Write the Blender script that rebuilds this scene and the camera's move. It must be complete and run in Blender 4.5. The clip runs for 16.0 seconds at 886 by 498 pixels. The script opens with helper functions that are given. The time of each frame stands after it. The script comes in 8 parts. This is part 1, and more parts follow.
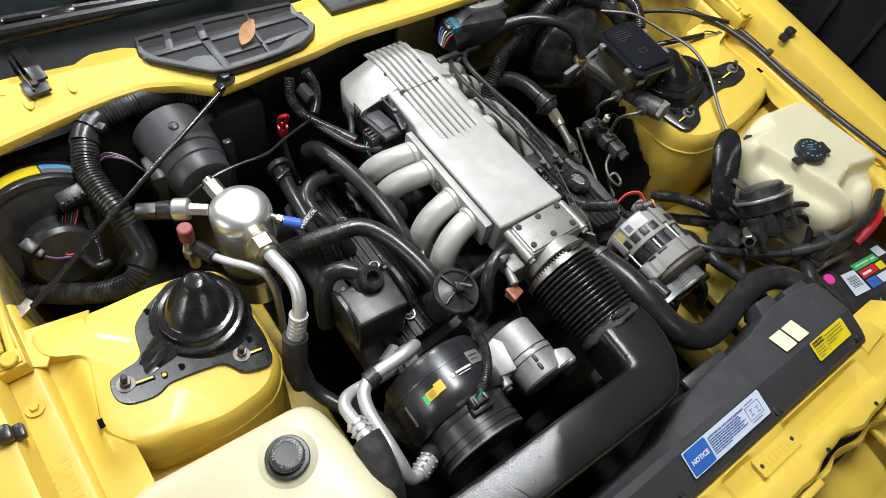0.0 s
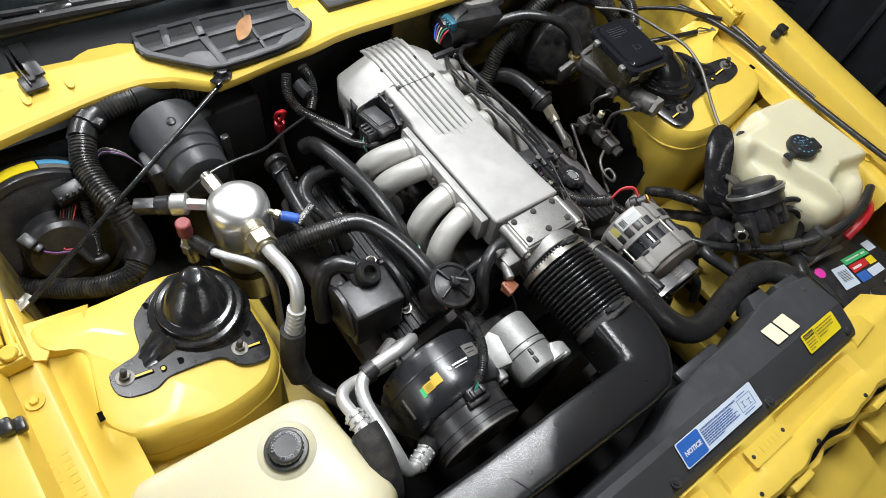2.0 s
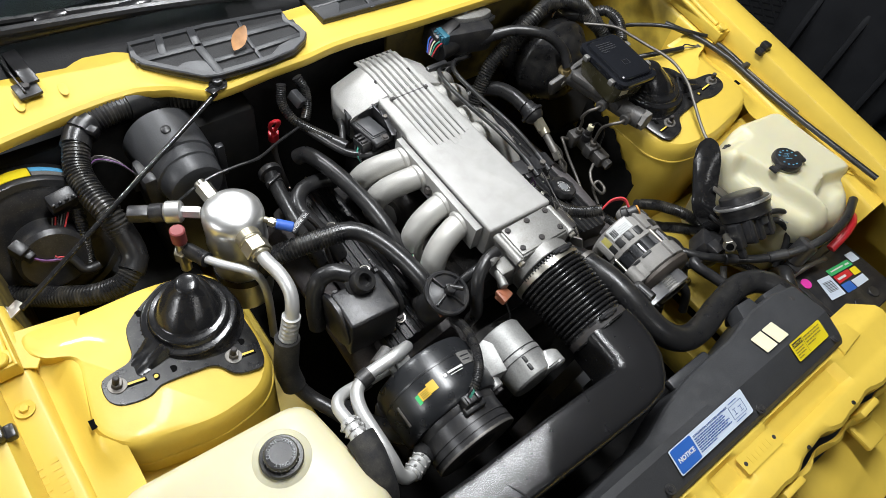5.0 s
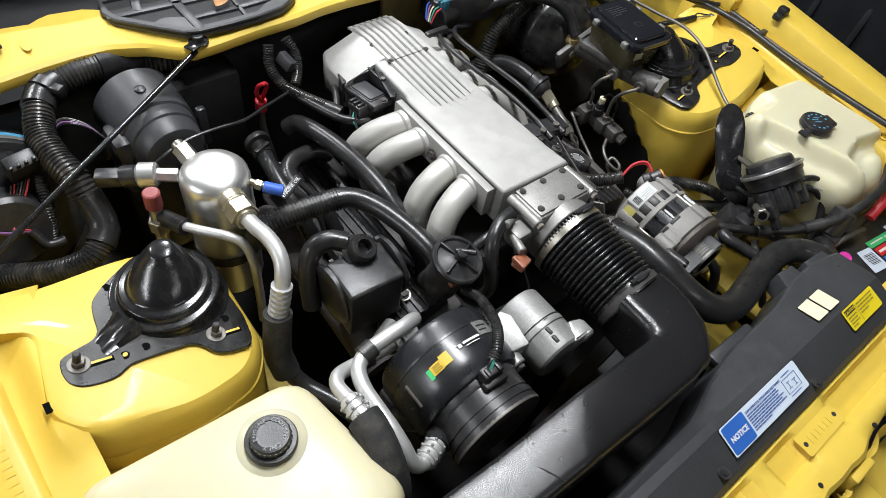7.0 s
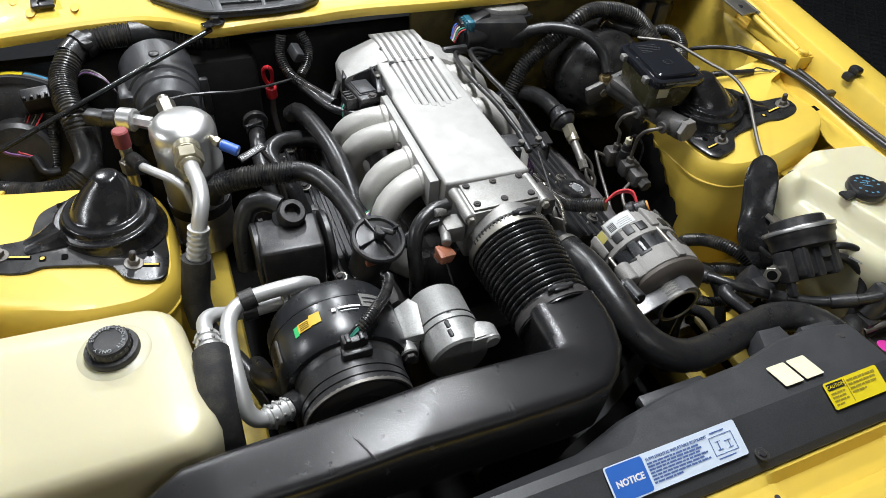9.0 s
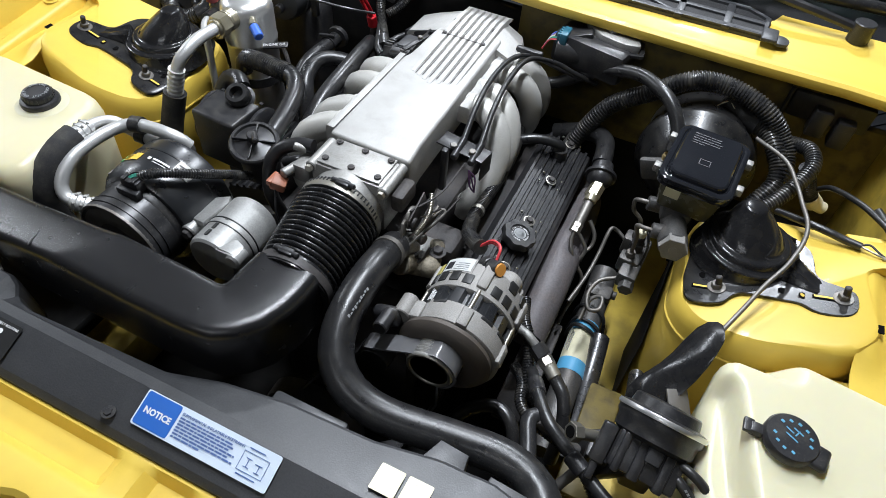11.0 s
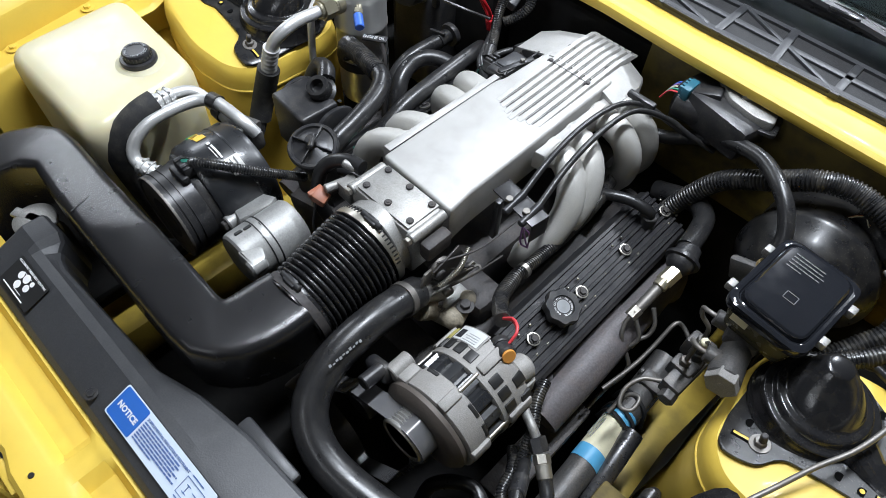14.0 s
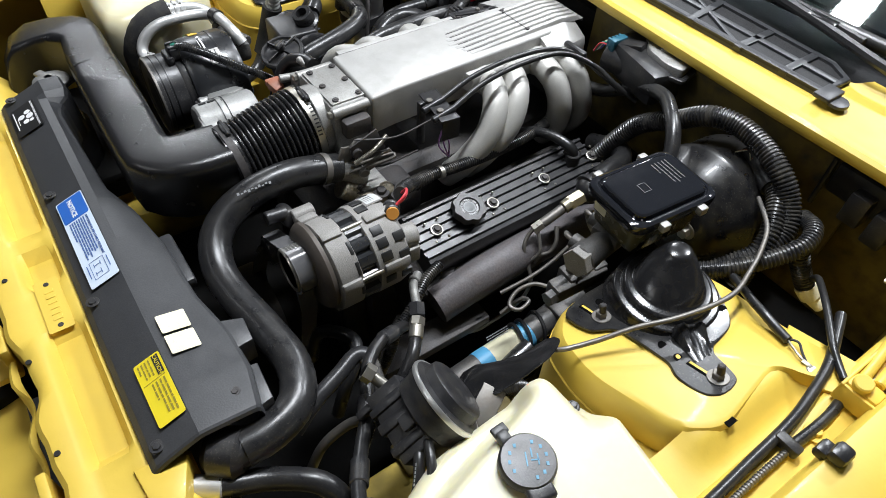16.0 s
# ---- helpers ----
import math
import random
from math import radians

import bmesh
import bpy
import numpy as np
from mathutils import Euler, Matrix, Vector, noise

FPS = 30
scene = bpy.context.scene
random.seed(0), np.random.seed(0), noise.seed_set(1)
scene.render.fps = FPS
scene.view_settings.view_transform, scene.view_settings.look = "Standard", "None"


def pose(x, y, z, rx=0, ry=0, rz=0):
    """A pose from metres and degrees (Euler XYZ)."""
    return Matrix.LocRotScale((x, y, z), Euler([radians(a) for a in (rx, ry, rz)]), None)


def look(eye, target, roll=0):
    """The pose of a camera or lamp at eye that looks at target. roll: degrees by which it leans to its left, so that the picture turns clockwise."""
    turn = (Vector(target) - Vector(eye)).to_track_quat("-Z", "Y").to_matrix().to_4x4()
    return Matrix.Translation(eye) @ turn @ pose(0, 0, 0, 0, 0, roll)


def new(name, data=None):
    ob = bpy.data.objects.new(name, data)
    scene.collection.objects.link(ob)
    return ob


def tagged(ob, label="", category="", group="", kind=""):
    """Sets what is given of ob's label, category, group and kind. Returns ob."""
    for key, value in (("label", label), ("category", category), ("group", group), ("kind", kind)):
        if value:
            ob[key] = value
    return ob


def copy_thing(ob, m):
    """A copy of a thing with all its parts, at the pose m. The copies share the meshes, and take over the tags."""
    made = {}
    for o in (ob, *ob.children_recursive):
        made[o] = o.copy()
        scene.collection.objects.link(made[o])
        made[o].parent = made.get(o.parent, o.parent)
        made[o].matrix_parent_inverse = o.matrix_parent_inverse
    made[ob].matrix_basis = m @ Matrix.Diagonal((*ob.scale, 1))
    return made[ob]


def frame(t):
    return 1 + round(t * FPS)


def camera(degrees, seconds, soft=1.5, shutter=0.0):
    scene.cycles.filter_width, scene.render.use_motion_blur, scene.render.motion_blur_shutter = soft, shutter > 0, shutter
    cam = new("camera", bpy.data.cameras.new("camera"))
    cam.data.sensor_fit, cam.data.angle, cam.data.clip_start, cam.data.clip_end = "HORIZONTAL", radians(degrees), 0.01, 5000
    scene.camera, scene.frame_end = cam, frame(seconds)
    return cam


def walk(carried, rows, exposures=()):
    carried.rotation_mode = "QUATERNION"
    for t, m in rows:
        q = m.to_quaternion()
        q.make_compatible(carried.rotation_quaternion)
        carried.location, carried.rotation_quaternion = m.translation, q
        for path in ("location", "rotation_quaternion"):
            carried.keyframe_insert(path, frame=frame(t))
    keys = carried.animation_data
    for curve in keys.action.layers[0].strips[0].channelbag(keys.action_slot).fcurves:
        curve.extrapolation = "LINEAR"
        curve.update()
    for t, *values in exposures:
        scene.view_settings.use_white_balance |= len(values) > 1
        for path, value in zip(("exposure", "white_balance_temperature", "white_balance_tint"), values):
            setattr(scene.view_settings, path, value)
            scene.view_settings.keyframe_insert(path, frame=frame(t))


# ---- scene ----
cam = camera(69.5, 16.0, soft=0.8)
PATH = [
    (0, (-0.57, -0.432, 0.903), (0.226, 0.347, -0.758), 11.8),
    (0.5, (-0.572, -0.433, 0.903), (0.223, 0.342, -0.76), 11.9),
    (1, (-0.574, -0.434, 0.905), (0.221, 0.335, -0.761), 12.1),
    (1.5, (-0.578, -0.435, 0.905), (0.224, 0.33, -0.759), 12.4),
    (2, (-0.578, -0.436, 0.909), (0.228, 0.325, -0.756), 12.6),
    (2.5, (-0.584, -0.437, 0.907), (0.236, 0.322, -0.752), 13.1),
    (3, (-0.583, -0.438, 0.91), (0.242, 0.319, -0.748), 13.4),
    (3.5, (-0.588, -0.438, 0.909), (0.246, 0.319, -0.743), 13.5),
    (4, (-0.591, -0.439, 0.909), (0.252, 0.32, -0.738), 13.8),
    (6.5, (-0.61, -0.444, 0.811), (0.3, 0.385, -0.765), 13.0),
    (7, (-0.61, -0.457, 0.749), (0.317, 0.386, -0.81), 12.0),
    (7.5, (-0.609, -0.48, 0.723), (0.355, 0.389, -0.799), 10.9),
    (8, (-0.567, -0.577, 0.694), (0.413, 0.429, -0.73), 8.5),
    (8.5, (-0.512, -0.642, 0.675), (0.34, 0.493, -0.734), 6.1),
    (9, (-0.38, -0.695, 0.661), (0.241, 0.572, -0.756), 5.9),
    (9.5, (-0.192, -0.748, 0.675), (0.126, 0.594, -0.774), 4.6),
    (9.7, (-0.098, -0.78, 0.679), (0.051, 0.588, -0.773), 4.2),
    (11.8, (0.472, -0.571, 0.688), (-0.26, 0.507, -0.829), 5.6),
    (12, (0.481, -0.543, 0.695), (-0.325, 0.477, -0.824), 5.2),
    (12.5, (0.437, -0.499, 0.706), (-0.405, 0.406, -0.866), 4.6),
    (13, (0.398, -0.474, 0.725), (-0.366, 0.401, -0.904), 6.1),
    (13.5, (0.386, -0.468, 0.734), (-0.374, 0.415, -0.892), 5.5),
    (14, (0.391, -0.467, 0.731), (-0.376, 0.412, -0.894), 4.3),
    (14.5, (0.395, -0.478, 0.74), (-0.373, 0.411, -0.878), 5.1),
    (15, (0.481, -0.534, 0.733), (-0.413, 0.401, -0.792), 6.0),
    (15.5, (0.624, -0.555, 0.732), (-0.345, 0.33, -0.777), 0.9),
    (16, (0.759, -0.471, 0.662), (-0.287, 0.352, -0.831), 4.0),
]
walk(cam, [(t, look(eye, target, roll)) for t, eye, target, roll in PATH],
     exposures=[(0, -0.11, 6550, 10), (4, -0.12, 6520, 10), (8.5, -0.04, 6450, 10), (12, 0.05, 6050, 10), (14.5, 0.06, 6050, 10), (15.5, 0.13, 6250, 10), (16, 0.12, 6300, 10)])

# ---- light ----
world = bpy.data.worlds.new("garage_air")
world.use_nodes = True
world.node_tree.nodes["Background"].inputs[0].default_value = (0.9, 0.95, 1.0, 1)
world.node_tree.nodes["Background"].inputs[1].default_value = 0.02
scene.world = world

CEIL = 1.95
LAMPS = [(0.30, 2.12, 0.12, 0.12, 45), (-1.15, 2.3, 0.18, 0.18, 40), (-0.03, 0.42, 0.12, 1.1, 56), (-0.1, -2.1, 1.2, 0.16, 4), (-3.5, 0.3, 0.2, 1.4, 58)]
for lx, ly, lw, ld, watts in LAMPS:
    data = bpy.data.lights.new("tube_light", "AREA")
    data.shape, data.size, data.size_y, data.energy, data.color = "RECTANGLE", lw, ld, watts, (0.97, 1.0, 1.03)
    ob = new("tube_light", data)
    ob.matrix_world = pose(lx, ly, CEIL - 0.075)


# ---- materials ----
def mat(name, col, rough=0.5, metal=0.0, coat=0.0, var=0.12, vscale=9.0, bump=0.12, bscale=350.0, dust=0.0,
        dustcol=(0.30, 0.27, 0.21), spec=0.5, emit=0.0, trans=0.0, sss=0.0, rvar=0.05, grain=0.0, specks=0.0):
    m = bpy.data.materials.new(name)
    m.use_nodes = True
    nt = m.node_tree
    b = nt.nodes["Principled BSDF"]
    tc = nt.nodes.new("ShaderNodeTexCoord")

    def noise_node(scale, detail=4.0):
        n = nt.nodes.new("ShaderNodeTexNoise")
        n.inputs["Scale"].default_value, n.inputs["Detail"].default_value = scale, detail
        nt.links.new(tc.outputs["Object"], n.inputs["Vector"])
        return n

    def ramp(src, a, c, lo=0.3, hi=0.7):
        r = nt.nodes.new("ShaderNodeMapRange")
        r.inputs[1].default_value, r.inputs[2].default_value = lo, hi
        r.inputs[3].default_value, r.inputs[4].default_value = a, c
        nt.links.new(src, r.inputs[0])
        return r.outputs[0]

    def mix(fac, a, c):
        x = nt.nodes.new("ShaderNodeMix")
        x.data_type = "RGBA"
        nt.links.new(fac, x.inputs[0])
        for sock, v in ((x.inputs[6], a), (x.inputs[7], c)):
            if isinstance(v, tuple):
                sock.default_value = (*v[:3], 1)
            else:
                nt.links.new(v, sock)
        return x.outputs[2]

    n1, n2, n3 = noise_node(vscale), noise_node(bscale, 3.0), noise_node(vscale * 6, 5.0)
    lo = tuple(max(0.0, c * (1 - var)) for c in col)
    hi = tuple(min(1.0, c * (1 + var)) for c in col)
    colour = mix(ramp(n1.outputs[0], 0, 1), lo, hi)
    if dust > 0:
        colour = mix(ramp(n3.outputs[0], 0, dust, 0.45, 0.75), colour, dustcol)
    if specks > 0:
        n4 = noise_node(420, 2.0)
        n5 = noise_node(14, 3.0)
        mul = nt.nodes.new("ShaderNodeMath")
        mul.operation = "MULTIPLY"
        nt.links.new(ramp(n4.outputs[0], 0, specks, 0.60, 0.70), mul.inputs[0])
        nt.links.new(ramp(n5.outputs[0], 0, 1, 0.35, 0.65), mul.inputs[1])
        colour = mix(mul.outputs[0], colour, dustcol)
    if grain > 0 and bump:
        g = nt.nodes.new("ShaderNodeMix")
        g.data_type, g.blend_type = "RGBA", "MULTIPLY"
        g.inputs[0].default_value = 1.0
        cr = nt.nodes.new("ShaderNodeCombineColor")
        tone = ramp(n2.outputs[0], 1 - grain, 1 + grain * 0.6, 0.35, 0.65)
        for k in range(3):
            nt.links.new(tone, cr.inputs[k])
        nt.links.new(colour, g.inputs[6])
        nt.links.new(cr.outputs[0], g.inputs[7])
        colour = g.outputs[2]
    nt.links.new(colour, b.inputs["Base Color"])
    b.inputs["Metallic"].default_value = metal
    nt.links.new(ramp(n3.outputs[0], max(0.02, rough - rvar), min(1, rough + rvar)), b.inputs["Roughness"])
    b.inputs["Coat Weight"].default_value, b.inputs["Coat Roughness"].default_value = coat, 0.06
    b.inputs["Specular IOR Level"].default_value = spec
    b.inputs["Transmission Weight"].default_value = trans
    if sss:
        b.inputs["Subsurface Weight"].default_value = sss
        b.inputs["Subsurface Radius"].default_value = (0.03, 0.022, 0.008)
        b.inputs["Subsurface Scale"].default_value = 1.0
    if emit:
        b.inputs["Emission Color"].default_value = (*col, 1)
        b.inputs["Emission Strength"].default_value = emit
    if bump:
        bn = nt.nodes.new("ShaderNodeBump")
        bn.inputs["Strength"].default_value, bn.inputs["Distance"].default_value = bump, 0.001
        nt.links.new(n2.outputs[0], bn.inputs["Height"])
        nt.links.new(bn.outputs[0], b.inputs["Normal"])
    return m


YELLOW = mat("yellow_paint", (0.73, 0.515, 0.074), 0.46, coat=0.06, var=0.07, vscale=5, bump=0.10, bscale=160, dust=0.12, dustcol=(0.45, 0.32, 0.06), specks=0.10)
BLACKP = mat("black_plastic", (0.020, 0.020, 0.022), 0.36, var=0.15, bump=0.2, bscale=500, dust=0.08, specks=0.16, grain=0.14)
DUCTM = mat("textured_black_plastic", (0.012, 0.012, 0.013), 0.26, var=0.1, bump=0.28, bscale=700, dust=0.0, spec=0.6, specks=0.02, grain=0.10, rvar=0.015)
DOMEM = mat("satin_black_pressing", (0.012, 0.012, 0.013), 0.20, var=0.1, bump=0.04, bscale=120, dust=0.03, rvar=0.03, specks=0.03)
COVERM = mat("dusty_black_plastic", (0.042, 0.043, 0.046), 0.42, var=0.08, vscale=10, bump=0.2, bscale=500, dust=0.12, dustcol=(0.09, 0.09, 0.09), specks=0.16, grain=0.14)
GLOSSB = mat("gloss_black_enamel", (0.011, 0.011, 0.012), 0.17, coat=0.3, var=0.08, bump=0.05, bscale=90, dust=0.02, rvar=0.03, specks=0.15)
LIDM = mat("polished_black_lid", (0.012, 0.013, 0.016), 0.065, coat=0.0, var=0.1, bump=0.0, dust=0.0, rvar=0.02)
BELLM = mat("glossy_black_rubber", (0.014, 0.014, 0.015), 0.26, var=0.08, bump=0.03, bscale=200, dust=0.02, specks=0.16, grain=0.14)
TANCAST = mat("corroded_tan_casting", (0.30, 0.265, 0.20), 0.65, metal=0.1, var=0.25, vscale=40, bump=0.6, bscale=250, dust=0.5, dustcol=(0.10, 0.08, 0.06), grain=0.16)
HEATIR = mat("greyed_manifold_iron", (0.10, 0.092, 0.095), 0.6, metal=0.2, var=0.12, bump=0.5, bscale=300, dust=0.25, dustcol=(0.14, 0.10, 0.08), grain=0.16)
RUBBER = mat("black_rubber", (0.017, 0.017, 0.018), 0.31, var=0.08, bump=0.15, bscale=400, dust=0.03, specks=0.16, grain=0.14)
SATINB = mat("satin_black_metal", (0.027, 0.027, 0.029), 0.34, metal=0.2, var=0.1, bump=0.08, bscale=250, dust=0.03, specks=0.16, grain=0.14)
CONDUIT = mat("corrugated_black_conduit", (0.016, 0.016, 0.017), 0.3, var=0.3, bump=0.05, dust=0.18, specks=0.16, grain=0.14)
FOAM = mat("black_foam_sleeve", (0.018, 0.018, 0.019), 0.75, var=0.2, bump=0.5, bscale=700, dust=0.15, specks=0.16, grain=0.14)
CAST = mat("cast_aluminium", (0.435, 0.428, 0.412), 0.56, metal=0.38, var=0.15, vscale=9, bump=0.45, bscale=1100, dust=0.22, dustcol=(0.30, 0.285, 0.25), specks=0.35, grain=0.16)
RUNNER = mat("satin_aluminium_runner", (0.50, 0.49, 0.46), 0.50, metal=0.40, var=0.06, bump=0.12, bscale=800, dust=0.06, dustcol=(0.40, 0.37, 0.31), grain=0.16)
ALLOY = mat("dull_alloy", (0.33, 0.325, 0.31), 0.5, metal=0.6, var=0.12, bump=0.45, bscale=600, dust=0.3, dustcol=(0.16, 0.145, 0.12), specks=0.5, grain=0.16)
ALTM = mat("chalky_cast_alloy", (0.27, 0.26, 0.245), 0.6, metal=0.2, var=0.08, bump=0.5, bscale=700, dust=0.25, dustcol=(0.22, 0.20, 0.17), specks=0.5, grain=0.16)
PIPEAL = mat("matt_aluminium_pipe", (0.58, 0.58, 0.57), 0.45, metal=0.6, var=0.06, bump=0.15, bscale=400, dust=0.15, dustcol=(0.3, 0.28, 0.25))
BROWNI = mat("brown_fan_plate", (0.085, 0.072, 0.062), 0.55, metal=0.3, var=0.15, bump=0.3, bscale=300, dust=0.2, dustcol=(0.12, 0.1, 0.08))
# belt rubber with a lightened base grey that paints in its lamp sheen
BELTM = mat("sheen_grey_belt_rubber", (0.12, 0.12, 0.125), 0.2, var=0.15, bump=0.1, bscale=300, dust=0.1, spec=0.45)
BRUSHED = mat("brushed_dark_steel", (0.17, 0.17, 0.175), 0.30, metal=0.85, var=0.15, vscale=30, bump=0.06, bscale=300)
TENSM = mat("bright_cast_alloy", (0.36, 0.36, 0.35), 0.50, metal=0.55, var=0.10, vscale=30, bump=0.25, bscale=420, dust=0.12, dustcol=(0.20, 0.18, 0.15), specks=0.25, grain=0.12)
SHINYP = mat("shiny_black_plastic", (0.016, 0.017, 0.019), 0.30, var=0.1, bump=0.06, bscale=300, spec=0.7)
BRIGHT = mat("bright_aluminium", (0.74, 0.74, 0.73), 0.34, metal=0.85, var=0.05, bump=0.06, bscale=300, dust=0.12)
DULL = mat("dull_steel_line", (0.20, 0.19, 0.175), 0.52, metal=0.8, var=0.2, bump=0.2, dust=0.3, dustcol=(0.16, 0.12, 0.09))
DIRTY = mat("grimy_yellow_paint", (0.55, 0.40, 0.06), 0.5, var=0.3, vscale=3, bump=0.2, bscale=150, dust=0.55, dustcol=(0.05, 0.04, 0.02))
STEEL = mat("zinc_steel", (0.44, 0.42, 0.37), 0.38, metal=0.9, var=0.15, bump=0.15, dust=0.3)
BRASS = mat("yellow_zinc", (0.52, 0.48, 0.36), 0.36, metal=0.85, var=0.15, bump=0.1, dust=0.25)
GREYIRON = mat("grey_iron", (0.10, 0.098, 0.096), 0.5, metal=0.5, var=0.2, bump=0.5, bscale=400, dust=0.4, dustcol=(0.2, 0.17, 0.14), specks=0.4, grain=0.16)
DARKIRON = mat("sooty_iron", (0.05, 0.047, 0.047), 0.6, metal=0.3, var=0.3, bump=0.5, bscale=300, dust=0.4, dustcol=(0.1, 0.08, 0.065), specks=0.4, grain=0.16)
TANK = mat("cream_translucent_plastic", (0.62, 0.57, 0.375), 0.36, var=0.05, vscale=5, bump=0.05, bscale=60, dust=0.12, dustcol=(0.62, 0.52, 0.28), sss=0.25)
WASHT = mat("milky_translucent_plastic", (0.65, 0.615, 0.43), 0.36, var=0.05, vscale=6, bump=0.05, bscale=60, dust=0.08, dustcol=(0.6, 0.52, 0.3), sss=0.25)
OLIVE = mat("dark_olive_reservoir", (0.085, 0.078, 0.040), 0.25, var=0.15, bump=0.05, dust=0.1)
AMBER = mat("amber_plastic", (0.30, 0.22, 0.09), 0.4, var=0.2, dust=0.3)
RED = mat("red_plastic", (0.55, 0.02, 0.03), 0.35, bump=0.05)
REDCAP = mat("faded_red_plastic", (0.28, 0.06, 0.06), 0.5, bump=0.1)
BLUE = mat("blue_plastic", (0.05, 0.14, 0.55), 0.4, bump=0.05)
TEAL = mat("teal_plastic", (0.03, 0.14, 0.20), 0.45, bump=0.05)
ORANGE = mat("orange_brown_plastic", (0.30, 0.10, 0.05), 0.5, bump=0.1, dust=0.3)
AMBERC = mat("orange_plastic", (0.6, 0.26, 0.05), 0.45, bump=0.05)
BLUELAB = mat("blue_label", (0.03, 0.13, 0.48), 0.4, bump=0.02)
WHITEPL = mat("white_paper_label", (0.52, 0.53, 0.52), 0.45, var=0.05, bump=0.02, dust=0.1)
WHITELAB = mat("pale_label", (0.62, 0.70, 0.80), 0.42, var=0.04, bump=0.02)
TAPE = mat("cream_sticker", (0.72, 0.68, 0.48), 0.55, bump=0.3, bscale=200, dust=0.2, specks=0.3)
YELLAB = mat("yellow_label", (0.78, 0.62, 0.02), 0.4, var=0.05, bump=0.02)
BLACKLAB = mat("black_label", (0.015, 0.015, 0.015), 0.45, bump=0.02)
INKBLUE = mat("blue_ink", (0.07, 0.13, 0.34), 0.5, bump=0.0)
INKDARK = mat("black_ink", (0.02, 0.02, 0.025), 0.5, bump=0.0)
INKOLIVE = mat("faded_label_ink", (0.30, 0.24, 0.03), 0.5, bump=0.0)
INKGREY = mat("grey_ink", (0.34, 0.35, 0.36), 0.5, bump=0.0)
INKWHITE = mat("white_ink", (0.75, 0.75, 0.75), 0.5, bump=0.0)
INKCYAN = mat("light_blue_ink", (0.10, 0.30, 0.45), 0.5, bump=0.0)
GREENLAB = mat("green_label", (0.05, 0.5, 0.16), 0.45, bump=0.02)
# yellow with grime, darkened further for the shade under the cowl
GRIMESHADE = mat("grime_and_shade", (0.125, 0.092, 0.018), 0.6, var=0.5, vscale=6, bump=0.3, bscale=180, dust=0.85, dustcol=(0.022, 0.019, 0.014))
HOLEM = mat("dark_opening", (0.004, 0.004, 0.004), 0.9, var=0.0, bump=0.0, spec=0.05)
PLATEM = mat("satin_black_enamel", (0.012, 0.012, 0.013), 0.30, coat=0.1, var=0.12, bump=0.08, bscale=120, dust=0.06, rvar=0.05, specks=0.2)
OLDLAB = mat("grimy_yellow_label", (0.42, 0.37, 0.10), 0.5, var=0.2, bump=0.05, dust=0.3)
ORLAB = mat("gold_label", (0.70, 0.45, 0.05), 0.45, bump=0.02)
MAGENTA = mat("magenta_label", (0.75, 0.05, 0.40), 0.45, bump=0.02)
BLUELAB2 = mat("sky_blue_label", (0.10, 0.36, 0.60), 0.45, bump=0.02)
WIREP = mat("purple_wire", (0.25, 0.12, 0.30), 0.5, bump=0.0)
WIREG = mat("green_wire", (0.06, 0.30, 0.22), 0.5, bump=0.0)
WIRER = mat("red_wire", (0.6, 0.05, 0.06), 0.45, bump=0.0)
WIREO = mat("orange_wire", (0.6, 0.2, 0.05), 0.45, bump=0.0)
LEAF = mat("dry_leaf", (0.40, 0.20, 0.08), 0.6, var=0.3, vscale=40, bump=0.3, bscale=200)
MESHM = mat("dark_insect_mesh", (0.016, 0.016, 0.017), 0.7, var=0.3, vscale=30, bump=0.8, bscale=900, dust=0.25, dustcol=(0.05, 0.048, 0.045))
# black for undercoat and grime, and for painted shade on the rear shelves
DARK = mat("black_grime_and_shade", (0.010, 0.010, 0.010), 0.8, spec=0.2, var=0.4, bump=0.4, bscale=60, dust=0.18, dustcol=(0.05, 0.045, 0.04))
FLOORM = mat("black_floor_tile", (0.020, 0.021, 0.023), 0.5, var=0.3, vscale=3, bump=0.2, bscale=80)
WALLM = mat("painted_wall", (0.22, 0.22, 0.22), 0.7, var=0.1, vscale=2, bump=0.2, bscale=60)
CEILM = mat("white_ceiling", (0.42, 0.42, 0.41), 0.8, var=0.05, vscale=2, bump=0.2, bscale=60)
BINM = mat("charcoal_bin_plastic", (0.018, 0.019, 0.022), 0.5, var=0.2, bump=0.2)
BINLID = mat("yellow_bin_lid", (0.62, 0.42, 0.03), 0.5, var=0.1, bump=0.1)
LAMPM = mat("lamp_diffuser", (1.0, 0.98, 0.95), 0.5, emit=6.0, bump=0.0)
GLASS = mat("tinted_glass", (0.80, 0.90, 0.90), 0.03, var=0.02, bump=0.0, trans=1.0, rvar=0.01)
DASH = mat("dark_dashboard", (0.011, 0.011, 0.012), 0.6, var=0.2, bump=0.3, spec=0.25)


# ---- mesh tools ----
ORIGIN = {}


def thing(name, at, label, category, group="", kind=""):
    ob = new(name)
    ob.empty_display_size = 0.02
    ob.location = at
    ORIGIN[ob] = Vector(at)
    return tagged(ob, label, category, group, kind)


def finish(bm, me, sharp):
    bmesh.ops.recalc_face_normals(bm, faces=bm.faces)
    for f in bm.faces:
        f.smooth = True
    lim = radians(sharp)
    for e in bm.edges:
        if len(e.link_faces) == 2 and e.calc_face_angle(0) > lim:
            e.smooth = False
    bm.to_mesh(me)
    bm.free()


